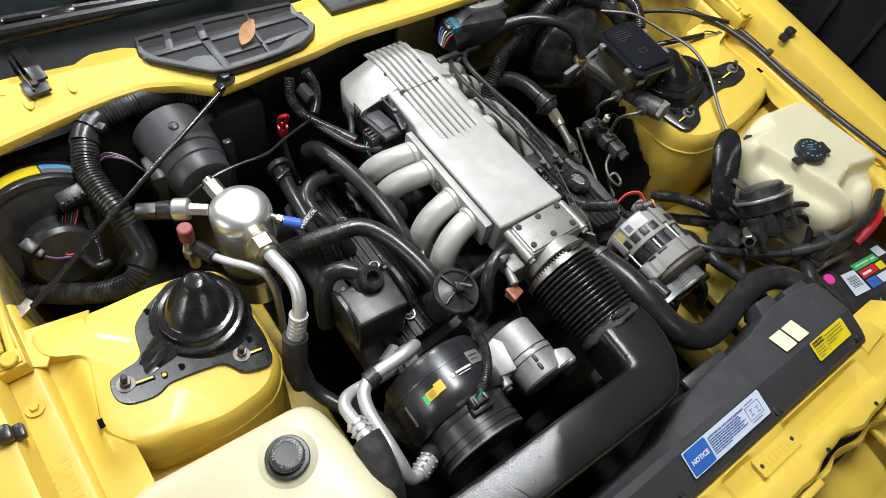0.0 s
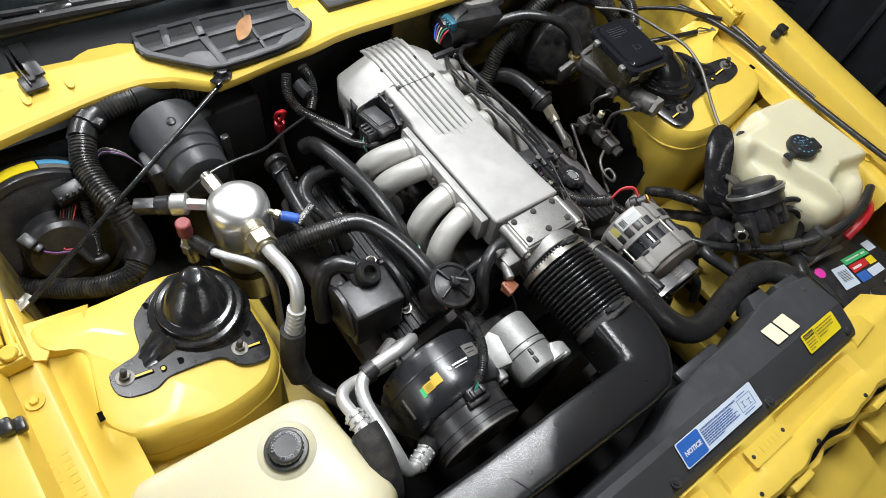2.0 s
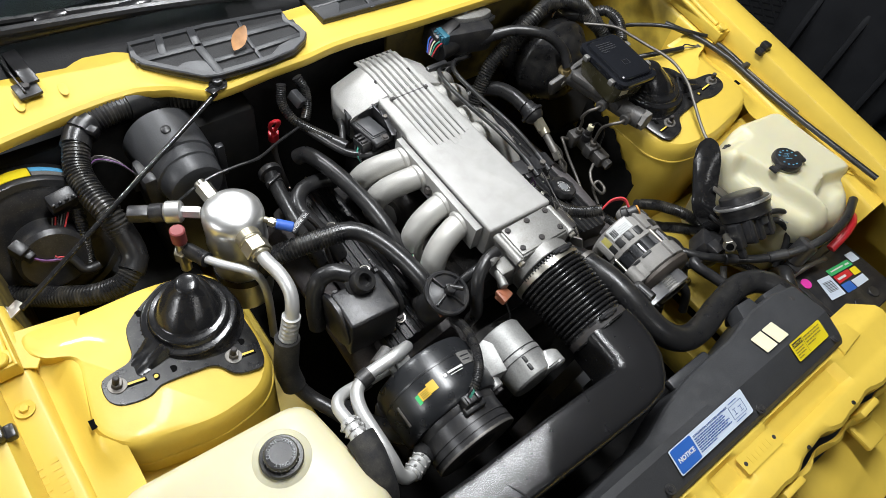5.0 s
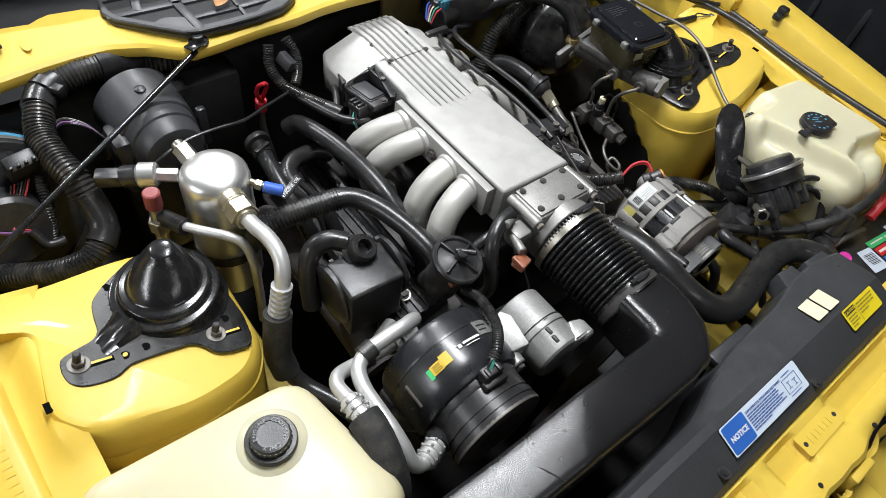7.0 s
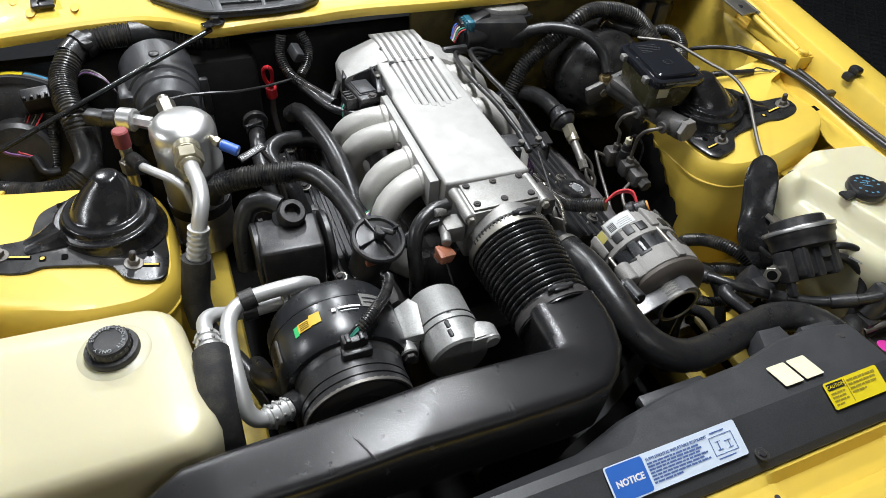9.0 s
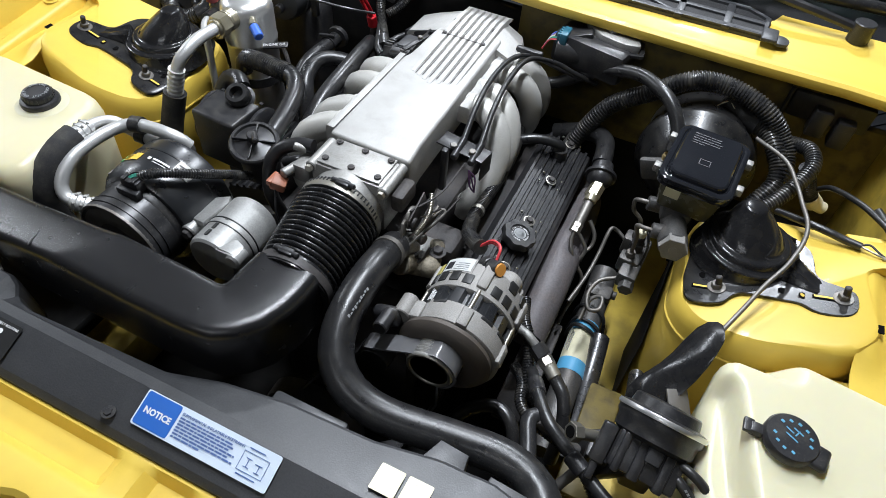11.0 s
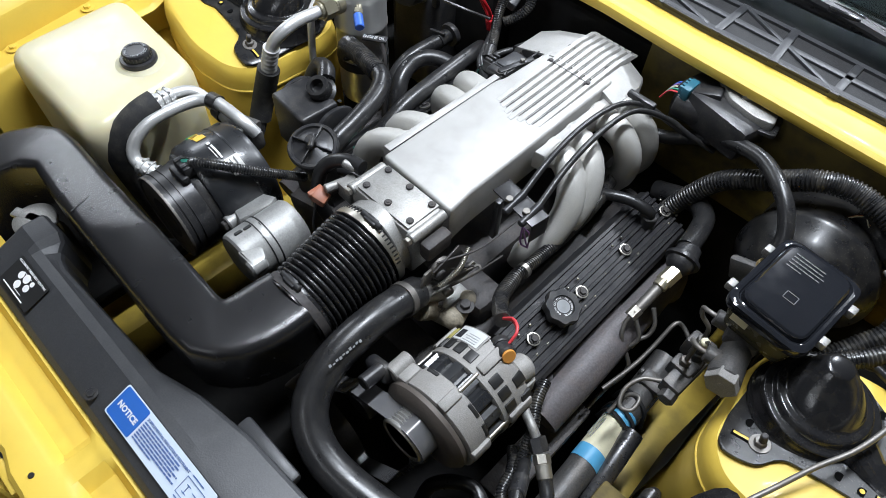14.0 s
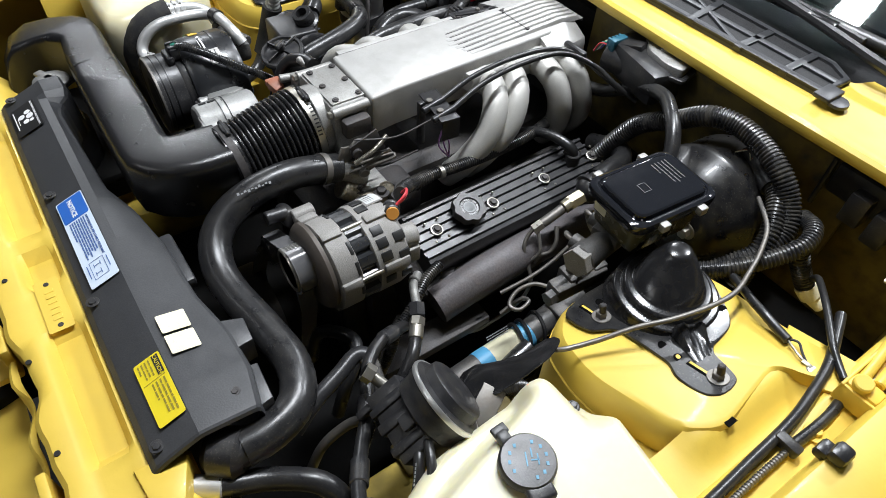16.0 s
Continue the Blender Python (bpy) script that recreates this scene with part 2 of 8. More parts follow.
def part(name, bm, material, parent, label="", sharp=38):
    """One mesh object under a thing or a part; bm is in world metres."""
    org = ORIGIN[parent]
    bmesh.ops.translate(bm, verts=bm.verts, vec=-org)
    me = bpy.data.meshes.new(name)
    finish(bm, me, sharp)
    me.materials.append(material)
    ob = new(name, me)
    ob.parent = parent
    ORIGIN[ob] = org
    return tagged(ob, label)


def single(name, bm, material, label, category, group="", kind="", sharp=38):
    me = bpy.data.meshes.new(name)
    finish(bm, me, sharp)
    me.materials.append(material)
    return tagged(new(name, me), label, category, group, kind)


def join(*bms):
    out = bmesh.new()
    for b in bms:
        me = bpy.data.meshes.new("tmp")
        b.to_mesh(me)
        b.free()
        out.from_mesh(me)
        bpy.data.meshes.remove(me)
    return out


def axis_matrix(base, axis, up=None):
    z = Vector(axis).normalized()
    x = Vector(up) if up else (Vector((1, 0, 0)) if abs(z.x) < 0.9 else Vector((0, 1, 0)))
    x = (x - z * x.dot(z)).normalized()
    y = z.cross(x)
    m = Matrix((x, y, z)).transposed().to_4x4()
    m.translation = base
    return m


def box(c, s, bev=0.003, seg=2, m=None):
    bm = bmesh.new()
    bmesh.ops.create_cube(bm, size=1, matrix=Matrix.Diagonal((*s, 1)))
    if bev:
        bmesh.ops.bevel(bm, geom=bm.edges[:], offset=min(bev, min(s) * 0.45), segments=seg, profile=0.5, affect="EDGES")
    bmesh.ops.transform(bm, matrix=Matrix.Translation(c) @ (m or Matrix()), verts=bm.verts)
    return bm


def prism(outline, z0, z1, bev=0.003, seg=2, m=None, zf=None):
    """An upright prism on a plan outline; zf lifts its points by a function of x and y."""
    bm = bmesh.new()
    lo = [bm.verts.new((x, y, z0)) for x, y in outline]
    hi = [bm.verts.new((x, y, z1)) for x, y in outline]
    n = len(outline)
    bm.faces.new(lo[::-1])
    top = bm.faces.new(hi)
    for i in range(n):
        bm.faces.new((lo[i], lo[(i + 1) % n], hi[(i + 1) % n], hi[i]))
    if bev:
        bmesh.ops.recalc_face_normals(bm, faces=bm.faces)
        bmesh.ops.bevel(bm, geom=list(top.edges), offset=bev, segments=seg, profile=0.5, affect="EDGES")
    if zf:
        for v in bm.verts:
            v.co.z += zf(v.co.x, v.co.y)
    if m:
        bmesh.ops.transform(bm, matrix=m, verts=bm.verts)
    return bm


def round_outline(pts, r, n=4):
    """A plan outline with its corners rounded."""
    out = []
    k = len(pts)
    for i in range(k):
        p, a, b = Vector(pts[i]), Vector(pts[i - 1]), Vector(pts[(i + 1) % k])
        d = min(r, (a - p).length * 0.45, (b - p).length * 0.45)
        s, e = p + (a - p).normalized() * d, p + (b - p).normalized() * d
        for j in range(n + 1):
            t = j / n
            q = s * (1 - t) ** 2 + p * 2 * t * (1 - t) + e * t * t
            out.append((q.x, q.y))
    return out


def loft(rings, close_ends=True):
    bm = bmesh.new()
    vs = [[bm.verts.new(p) for p in ring] for ring in rings]
    n = len(vs[0])
    for a, b in zip(vs, vs[1:]):
        for i in range(n):
            bm.faces.new((a[i], a[(i + 1) % n], b[(i + 1) % n], b[i]))
    if close_ends:
        bm.faces.new(vs[0][::-1])
        bm.faces.new(vs[-1])
    return bm


def lathe(profile, base, axis=(0, 0, 1), seg=32, up=None):
    """A turned form: profile of (radius, height) along the axis from base."""
    m = axis_matrix(base, axis, up)
    rings = []
    for r, h in profile:
        r = max(r, 0.0003)
        rings.append([m @ Vector((r * math.cos(2 * math.pi * i / seg), r * math.sin(2 * math.pi * i / seg), h)) for i in range(seg)])
    return loft(rings)


def cyl(p0, p1, r, seg=20, bev=0.0015, r1=None):
    p0, p1 = Vector(p0), Vector(p1)
    h = (p1 - p0).length
    r1 = r if r1 is None else r1
    b = min(bev, r * 0.4, r1 * 0.4, h * 0.3)
    return lathe([(r - b, 0), (r, b), (r1, h - b), (r1 - b, h)], p0, p1 - p0, seg)


def hexnut(p0, p1, r):
    return cyl(p0, p1, r, 6, 0.0008)


def glide(pts, step):
    """A smooth line through points, sampled at even steps."""
    P = [Vector(p) for p in pts]
    if len(P) == 2:
        dense = [P[0].lerp(P[1], i / 40) for i in range(41)]
    else:
        P = [P[0] * 2 - P[1]] + P + [P[-1] * 2 - P[-2]]
        dense = []
        for i in range(1, len(P) - 2):
            a, b, c, d = P[i - 1:i + 3]
            for j in range(24):
                t = j / 24
                dense.append(0.5 * (2 * b + (c - a) * t + (2 * a - 5 * b + 4 * c - d) * t * t + (3 * b - a - 3 * c + d) * t ** 3))
        dense.append(P[-2])
    out, left = [dense[0]], step
    for a, b in zip(dense, dense[1:]):
        seg = (b - a).length
        pos = 0.0
        while seg - pos >= left and seg > 0:
            pos += left
            out.append(a.lerp(b, pos / seg))
            left = step
        left -= seg - pos
    if (out[-1] - dense[-1]).length > step * 0.3:
        out.append(dense[-1])
    return out


def tube(pts, r, seg=12, pitch=0.0, depth=0.0016, step=None, r_end=None):
    """A hose, pipe or cable; pitch gives it corrugations of that spacing."""
    line = glide(pts, step or (pitch / 4 if pitch else max(0.004, r * 0.7)))
    rings, side = [], None
    n = len(line)
    for i, p in enumerate(line):
        d = (line[min(i + 1, n - 1)] - line[max(i - 1, 0)]).normalized()
        if side is None:
            side = d.orthogonal().normalized()
        side = (side - d * side.dot(d)).normalized()
        up = d.cross(side)
        rr = r if r_end is None else r + (r_end - r) * i / max(1, n - 1)
        if pitch and i % 4 >= 2:
            rr -= depth
        rings.append([p + (side * math.cos(2 * math.pi * k / seg) + up * math.sin(2 * math.pi * k / seg)) * rr for k in range(seg)])
    return loft(rings)


def ball(c, r, seg=12, sc=(1, 1, 1)):
    bm = bmesh.new()
    bmesh.ops.create_uvsphere(bm, u_segments=seg, v_segments=seg // 2 + 2, radius=r, matrix=Matrix.Translation(c) @ Matrix.Diagonal((*sc, 1)))
    return bm


def flat(corners, lift=0.0008, thick=0.0006, rnd=0.003):
    """A thin label on four corners (world), lifted off its support."""
    a, b, c, d = (Vector(p) for p in corners)
    nrm = (b - a).cross(d - a).normalized()
    if nrm.z < 0:
        nrm = -nrm
    bm = bmesh.new()
    pts = []
    quad = [a, b, c, d]
    for i in range(4):
        p, q, s = quad[i], quad[i - 1], quad[(i + 1) % 4]
        e0, e1 = p + (q - p).normalized() * rnd, p + (s - p).normalized() * rnd
        pts += [e0, (e0 + e1 + p * 2) / 4, e1]
    lo = [bm.verts.new(p + nrm * lift) for p in pts]
    hi = [bm.verts.new(p + nrm * (lift + thick)) for p in pts]
    n = len(pts)
    bm.faces.new(lo[::-1])
    bm.faces.new(hi)
    for i in range(n):
        bm.faces.new((lo[i], lo[(i + 1) % n], hi[(i + 1) % n], hi[i]))
    return bm


def plane_matrix(origin, right, up):
    x = Vector(right).normalized()
    y = Vector(up)
    y = (y - x * y.dot(x)).normalized()
    m = Matrix((x, y, x.cross(y))).transposed().to_4x4()
    m.translation = origin
    return m


def lettering(text, size, m, depth=0.0003, align="LEFT", bold=0.0):
    cu = bpy.data.curves.new("lettering", "FONT")
    cu.body, cu.size, cu.extrude, cu.align_x, cu.resolution_u, cu.offset = text, size, depth, align, 2, bold
    ob = bpy.data.objects.new("lettering", cu)
    scene.collection.objects.link(ob)
    bpy.context.view_layer.update()
    me = ob.to_mesh()
    bm = bmesh.new()
    bm.from_mesh(me)
    ob.to_mesh_clear()
    bpy.data.objects.remove(ob)
    bpy.data.curves.remove(cu)
    bmesh.ops.transform(bm, matrix=m, verts=bm.verts)
    return bm


def bars(m, rows, thick=0.0003):
    """Plain bars for small print: rows of (x, y, length, height) on the plane m."""
    out = []
    for x, y, w, h in rows:
        out.append(box((0, 0, 0), (w, h, thick), 0, m=m @ Matrix.Translation((x + w / 2, y, 0))))
    return join(*out)


def print_lines(x, y, w, n, gap, h, seed):
    rnd = random.Random(seed)
    rows = []
    for i in range(n):
        cx, end = x, x + w * (rnd.uniform(0.86, 1.0) if i < n - 1 else rnd.uniform(0.4, 0.7))
        while cx < end - h:
            ln = min(rnd.uniform(1.5, 5) * h, end - cx)
            rows.append((cx, y - i * gap, ln, h))
            cx += ln + h * 0.6
    return rows


def grid_sheet(xs, ys, zf, thick=0.002):
    """A pressed sheet on a grid, z from a function of x and y."""
    bm = bmesh.new()
    top = [[bm.verts.new((x, y, zf(x, y))) for x in xs] for y in ys]
    bot = [[bm.verts.new((x, y, zf(x, y) - thick)) for x in xs] for y in ys]
    ny, nx = len(ys), len(xs)
    for j in range(ny - 1):
        for i in range(nx - 1):
            bm.faces.new((top[j][i], top[j][i + 1], top[j + 1][i + 1], top[j + 1][i]))
            bm.faces.new((bot[j][i], bot[j + 1][i], bot[j + 1][i + 1], bot[j][i + 1]))
    for j in range(ny - 1):
        for i in (0, nx - 1):
            bm.faces.new((top[j][i], top[j + 1][i], bot[j + 1][i], bot[j][i]))
    for i in range(nx - 1):
        for j in (0, ny - 1):
            bm.faces.new((top[j][i], top[j][i + 1], bot[j][i + 1], bot[j][i]))
    return bm


def span(a, b, n):
    return [a + (b - a) * i / (n - 1) for i in range(n)]


def lerp_table(x, table):
    for (x0, v0), (x1, v1) in zip(table, table[1:]):
        if x <= x1:
            t = max(0.0, (x - x0) / (x1 - x0))
            return v0 + (v1 - v0) * t
    return table[-1][1]


def bolt(at, axis=(0, 0, 1), r=0.006, h=0.006, washer=0.0):
    at, ax = Vector(at), Vector(axis).normalized()
    out = []
    if washer:
        out.append(cyl(at, at + ax * 0.0015, washer, 20, 0.0004))
    out.append(hexnut(at, at + ax * h, r))
    return join(*out)


def sheet(sections, thick=0.0025):
    """A bent sheet through open sections of points."""
    bm = bmesh.new()
    vs = [[bm.verts.new(p) for p in s] for s in sections]
    for a, b in zip(vs, vs[1:]):
        for i in range(len(a) - 1):
            bm.faces.new((a[i], a[i + 1], b[i + 1], b[i]))
    bmesh.ops.recalc_face_normals(bm, faces=bm.faces)
    if sum(f.normal.z for f in bm.faces) < 0:
        bmesh.ops.reverse_faces(bm, faces=bm.faces)
    bmesh.ops.solidify(bm, geom=bm.faces[:], thickness=thick)
    return bm


# ---- garage shell ----
FLOOR = -0.87
single("floor", box((0.5, 1.0, FLOOR - 0.05), (10, 11, 0.1), 0), FLOORM, "black interlocking plastic tile garage floor", "floor", kind="structure")
lat = []
for i in range(60):
    d = i * 0.085
    lat.append(box((1.9 + d * 0.5, 0.2 + d * 0.5, FLOOR + 0.004), (3.2, 0.012, 0.008), 0, m=pose(0, 0, 0, 0, 0, -45)))
    lat.append(box((1.9 + d * 0.5, 3.0 - d * 0.5, FLOOR + 0.0038), (3.2, 0.012, 0.0076), 0, m=pose(0, 0, 0, 0, 0, 45)))
single("floor_lattice", join(*lat), BINM, "raised diamond lattice of black floor tiles", "floor", kind="stuff")
for nm, c, s in (("wall_north", (0.5, 6.55, 0.54), (10, 0.1, 2.82)), ("wall_south", (0.5, -4.55, 0.54), (10, 0.1, 2.82)),
                 ("wall_east", (5.55, 1, 0.54), (0.1, 11, 2.82)), ("wall_west", (-4.55, 1, 0.54), (0.1, 11, 2.82))):
    single(nm, box(c, s, 0), WALLM, "plain grey painted garage wall", "wall", kind="structure")
single("ceiling", box((0.5, 1, CEIL + 0.05), (10, 11, 0.1), 0), CEILM, "white painted garage ceiling", "ceiling", kind="structure")
for lx, ly, lw, ld, watts in LAMPS:
    lt = thing("ceiling_light", (lx, ly, CEIL), "white ceiling light, switched on", "ceiling light", "ceiling lights")
    part("housing", box((lx, ly, CEIL - 0.03), (lw + 0.06, ld + 0.05, 0.06), 0.008), CEILM, lt)
    part("diffuser", box((lx, ly, CEIL - 0.065), (lw, ld, 0.012), 0.004), LAMPM, lt)


def storage_bin(at, turn, s=(0.5, 0.7, 0.62)):
    ob = thing("storage_bin", (0, 0, 0), "large black storage bin with a yellow lid on the floor", "bin", "bins beside the car")
    w, l, h = s
    rings = []
    for z, k in ((0, 0.84), (h * 0.9, 1.0), (h * 0.9, 1.05), (h, 1.05)):
        rings.append([(x * w / 2 * k, y * l / 2 * k, z) for x, y in round_outline([(-1, -1), (1, -1), (1, 1), (-1, 1)], 0.15)])
    part("tub", loft(rings), BINM, ob)
    part("lid", box((0, 0, h + 0.012), (w * 1.08, l * 1.06, 0.03), 0.01), BINLID, ob, "yellow ribbed lid")
    for i in range(7):
        part("lid_rib", box(((i - 3) * w * 0.13, 0, h + 0.028), (0.008, l * 0.9, 0.006), 0.002), BINLID, ob)
    for i in range(3):
        part("rib", box((-w * 0.47, (i - 1) * l * 0.28, h * 0.45), (0.05, 0.03, h * 0.8), 0.01, m=pose(0, 0, 0, 0, 6, 0)), BINM, ob)
    ob.matrix_world = pose(*at, 0, 0, turn)
    return ob


bin_a = storage_bin((2.53, 0.22, FLOOR), 5)
copy_thing(bin_a, pose(2.50, -0.55, FLOOR, 0, 0, 8))

# ---- car body ----
body = thing("car_body", (0, 0, FLOOR), "bright yellow painted car front with its bonnet removed", "car")
XIN = [(-0.62, 0.72), (-0.45, 0.755), (-0.3, 0.768), (0.0, 0.772), (0.3, 0.775), (0.45, 0.778), (0.7, 0.80)]
YS = [-0.62, -0.5, -0.4, -0.3, -0.2, -0.1, 0, 0.1, 0.2, 0.3, 0.4, 0.5, 0.6, 0.7]


def tilt(x, y):
    return 0.25 * (abs(x) - 0.504)


def ease(u):
    u = min(1.0, max(0.0, u))
    return u * u * (3 - 2 * u)


def fender_z(y):
    return 0.092 + 0.115 * y


for s in (-1, 1):
    secs = []
    for y in YS:
        x, z = lerp_table(y, XIN), fender_z(y)
        secs.append([(s * (x + dx), y, z + dz) for dx, dz in ((-0.002, -0.05), (-0.001, -0.02), (0.001, -0.016), (0.002, -0.004), (0.005, 0.001), (0.012, 0.003), (0.045, 0.004), (0.07, 0.002), (0.082, -0.003), (0.094, -0.02), (0.105, -0.08), (0.112, -0.2), (0.115, -0.5))])
    part("fender", sheet(secs), YELLOW, body, "glossy yellow front fender")
    secs = []
    for y in [v for v in YS if -0.45 < v < 0.25]:
        x, z = lerp_table(y, XIN), fender_z(y) - 0.046
        secs.append([(s * (x + dx), y, z + dz) for dx, dz in ((-0.047, -0.5), (-0.046, -0.06), (-0.044, -0.008), (-0.040, -0.002), (-0.034, 0.0), (-0.014, 0.0005), (-0.002, 0.0))])
    part("inner_fender", sheet(secs), YELLOW, body)
    secs = []
    for y in (0.2, 0.3, 0.4, 0.5):
        x, z = lerp_table(y, XIN), fender_z(y) - 0.048
        secs.append([(s * (x + dx), y, z + dz) for dx, dz in ((-0.047, -0.5), (-0.046, -0.06), (-0.044, -0.008), (-0.040, -0.002), (-0.034, 0.0), (-0.014, 0.0005), (-0.002, 0.0))])
    # the left one also carries the cowl's shade in its colour
    part("rear_inner_fender", sheet(secs), DIRTY if s > 0 else GRIMESHADE, body, "grimy yellow inner fender")
    # strut tower with a rounded, tilted top and a sunken pocket outboard
    out = [(0.704, -0.034), (0.674, -0.072), (0.56, -0.088), (0.485, -0.070), (0.452, -0.025), (0.448, 0.10), (0.462, 0.168), (0.56, 0.172), (0.66, 0.156), (0.745, 0.158), (0.740, 0.106), (0.684, 0.091)]
    out = round_outline([(s * x, y) for x, y in out], 0.03)
    rings = []
    cx, cy = s * 0.58, 0.06
    for z, k in ((-0.46, 1.0), (-0.2, 1.0), (-0.03, 1.0), (-0.018, 0.99), (-0.008, 0.968), (-0.002, 0.94), (0.0, 0.89)):
        rings.append([(cx + (x - cx) * k, cy + (y - cy) * k, z + tilt(x, y) * (1 if z > -0.1 else 0)) for x, y in out])
    seam = [(cx + (x - cx) * 1.012, cy + (y - cy) * 1.012) for x, y in out]
    part("tower_seam", prism(seam, -0.052, -0.048, 0.0015, 1, zf=lambda x, y: 0.6 * tilt(x, y)), YELLOW, body)
    part("strut_tower", loft(rings), YELLOW, body, "yellow pressed-steel strut tower")
    part("tower_pocket", grid_sheet([s * v for v in span(0.672, 0.745, 15)], span(-0.16, 0.135, 25), lambda x, y: 0.028 + 0.05 * min(0.0, y + 0.03) + 0.016 * max(ease((0.722 - abs(x)) / 0.036) * ease((y + 0.09) / 0.05), ease((y - 0.082) / 0.03))), YELLOW, body)
    part("tower_panel", prism([(s * 0.681, 0.094), (s * 0.716, 0.104), (s * 0.724, 0.090), (s * 0.741, 0.098), (s * 0.741, 0.156), (s * 0.653, 0.156)], -0.001, 0.0026, 0.0004, 1, zf=tilt), YELLOW, body)
    part("panel_slot", box((s * 0.7135, 0.1205, tilt(0.7135, 0) + 0.0022), (0.013, 0.0042, 0.002), 0.0005, m=pose(0, 0, 0, 0, s * -14, s * 10)), BLACKLAB, body)
    part("apron_shelf", box((s * 0.60, -0.30, -0.265), (0.36, 0.44, 0.02), 0.006), DIRTY if s > 0 else DARK, body)
    # rear shelf coloured near black to stand for the shadow behind the tower
    part("apron_shelf", box((s * 0.62, 0.345, -0.20), (0.34, 0.24, 0.02), 0.006), DARK, body)
    part("chassis_rail", box((s * 0.43, -0.05, -0.40), (0.09, 1.0, 0.10), 0.012), DIRTY, body)

part("tower_apron", grid_sheet(span(-0.748, -0.48, 20), span(-0.122, -0.055, 8), lambda x, y: -0.064 + 0.16 * (abs(x) - 0.66) - 0.10 * ease((0.60 - abs(x)) / 0.10)), YELLOW, body, "yellow apron below the strut tower")
part("tower_apron", grid_sheet(span(0.595, 0.752, 12), span(-0.112, -0.072, 6), lambda x, y: -0.030 + 0.25 * (x - 0.60)), YELLOW, body, "yellow apron below the strut tower")
# panel, rail plate and firewall below have shade painted into their grimy yellow
part("shaded_grimy_panel", box((0.31, 0.413, 0.002), (0.54, 0.010, 0.225), 0.003), GRIMESHADE, body, "yellow panel under the cowl lip, grime and shade in its colour")
part("rail_plate", box((0.428, -0.165, -0.249), (0.055, 0.20, 0.012), 0.004), GRIMESHADE, body, "yellow rail plate, dimmed in its colour")
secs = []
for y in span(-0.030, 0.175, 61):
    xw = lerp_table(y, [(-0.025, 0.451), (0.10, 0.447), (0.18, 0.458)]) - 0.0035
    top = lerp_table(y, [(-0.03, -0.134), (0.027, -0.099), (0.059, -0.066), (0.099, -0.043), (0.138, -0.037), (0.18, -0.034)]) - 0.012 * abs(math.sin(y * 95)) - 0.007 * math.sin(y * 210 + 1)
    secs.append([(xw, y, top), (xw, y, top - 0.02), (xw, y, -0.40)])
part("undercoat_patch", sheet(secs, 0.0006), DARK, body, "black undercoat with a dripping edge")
YF = [(-0.86, 0.385), (-0.75, 0.400), (-0.656, 0.413), (-0.607, 0.420), (-0.529, 0.430), (-0.476, 0.4335), (-0.431, 0.431), (-0.384, 0.411), (-0.364, 0.393), (-0.336, 0.371), (-0.294, 0.372), (-0.218, 0.379), (-0.153, 0.380), (-0.099, 0.388), (-0.05, 0.389), (0.09, 0.381), (0.42, 0.374), (0.60, 0.376), (0.75, 0.365), (0.86, 0.35)]
YB = [(-0.86, 0.56), (-0.60, 0.532), (-0.51, 0.517), (-0.485, 0.530), (-0.43, 0.522), (-0.40, 0.50), (0.46, 0.50), (0.48, 0.55), (0.86, 0.56)]
secs = []
for x in span(-0.84, 0.84, 113):
    y0 = lerp_table(x, YF)
    ye = lerp_table(x, YB)
    secs.append([(x, y0 + 0.016, 0.117), (x, y0 + 0.003, 0.119), (x, y0, 0.125), (x, y0 + 0.002, 0.135), (x, y0 + 0.008, 0.1395), (x, y0 + 0.014, 0.1385), (x, y0 + 0.022, 0.140), (x, y0 + 0.036, 0.144), (x, ye - 0.02, 0.1495), (x, ye, 0.150), (x, ye + 0.004, 0.12)])
part("cowl_panel", sheet(secs), YELLOW, body, "glossy yellow cowl panel below the windscreen")
for x, y, r in ((-0.529, 0.476, 0.009), (-0.594, 0.472, 0.010), (-0.62, 0.515, 0.009)):
    part("pressed_dent", ball((x, y, 0.1462 + (y - 0.45) * 0.05), r * 1.4, 20, (0.55, 1.25, 0.09)), YELLOW, body)
part("cowl_trim", grid_sheet(span(-0.80, 0.80, 33), span(0.495, 0.62, 6), lambda x, y: 0.136 + (y - 0.495) * 0.30), DASH, body, "matt black trim below the windscreen")
part("firewall", box((0.39, 0.455, -0.16), (0.9, 0.02, 0.4), 0.004), GRIMESHADE, body, "yellow firewall, grime and shade in its dark colour")
part("firewall_side", box((0.735, 0.37, -0.05), (0.012, 0.17, 0.30), 0.004, m=pose(0, 0, 0, 0, 0, 10)), DIRTY, body)
part("firewall_mat", box((-0.15, 0.447, -0.16), (1.30, 0.03, 0.48), 0.01), DARK, body, "black firewall insulation mat")
part("bay_floor", box((0, -0.05, -0.50), (1.6, 1.2, 0.02), 0), DARK, body, "grimy black underside of the engine bay")
part("radiator_core", box((0, -0.50, -0.26), (0.70, 0.05, 0.44), 0.004), DARK, body)
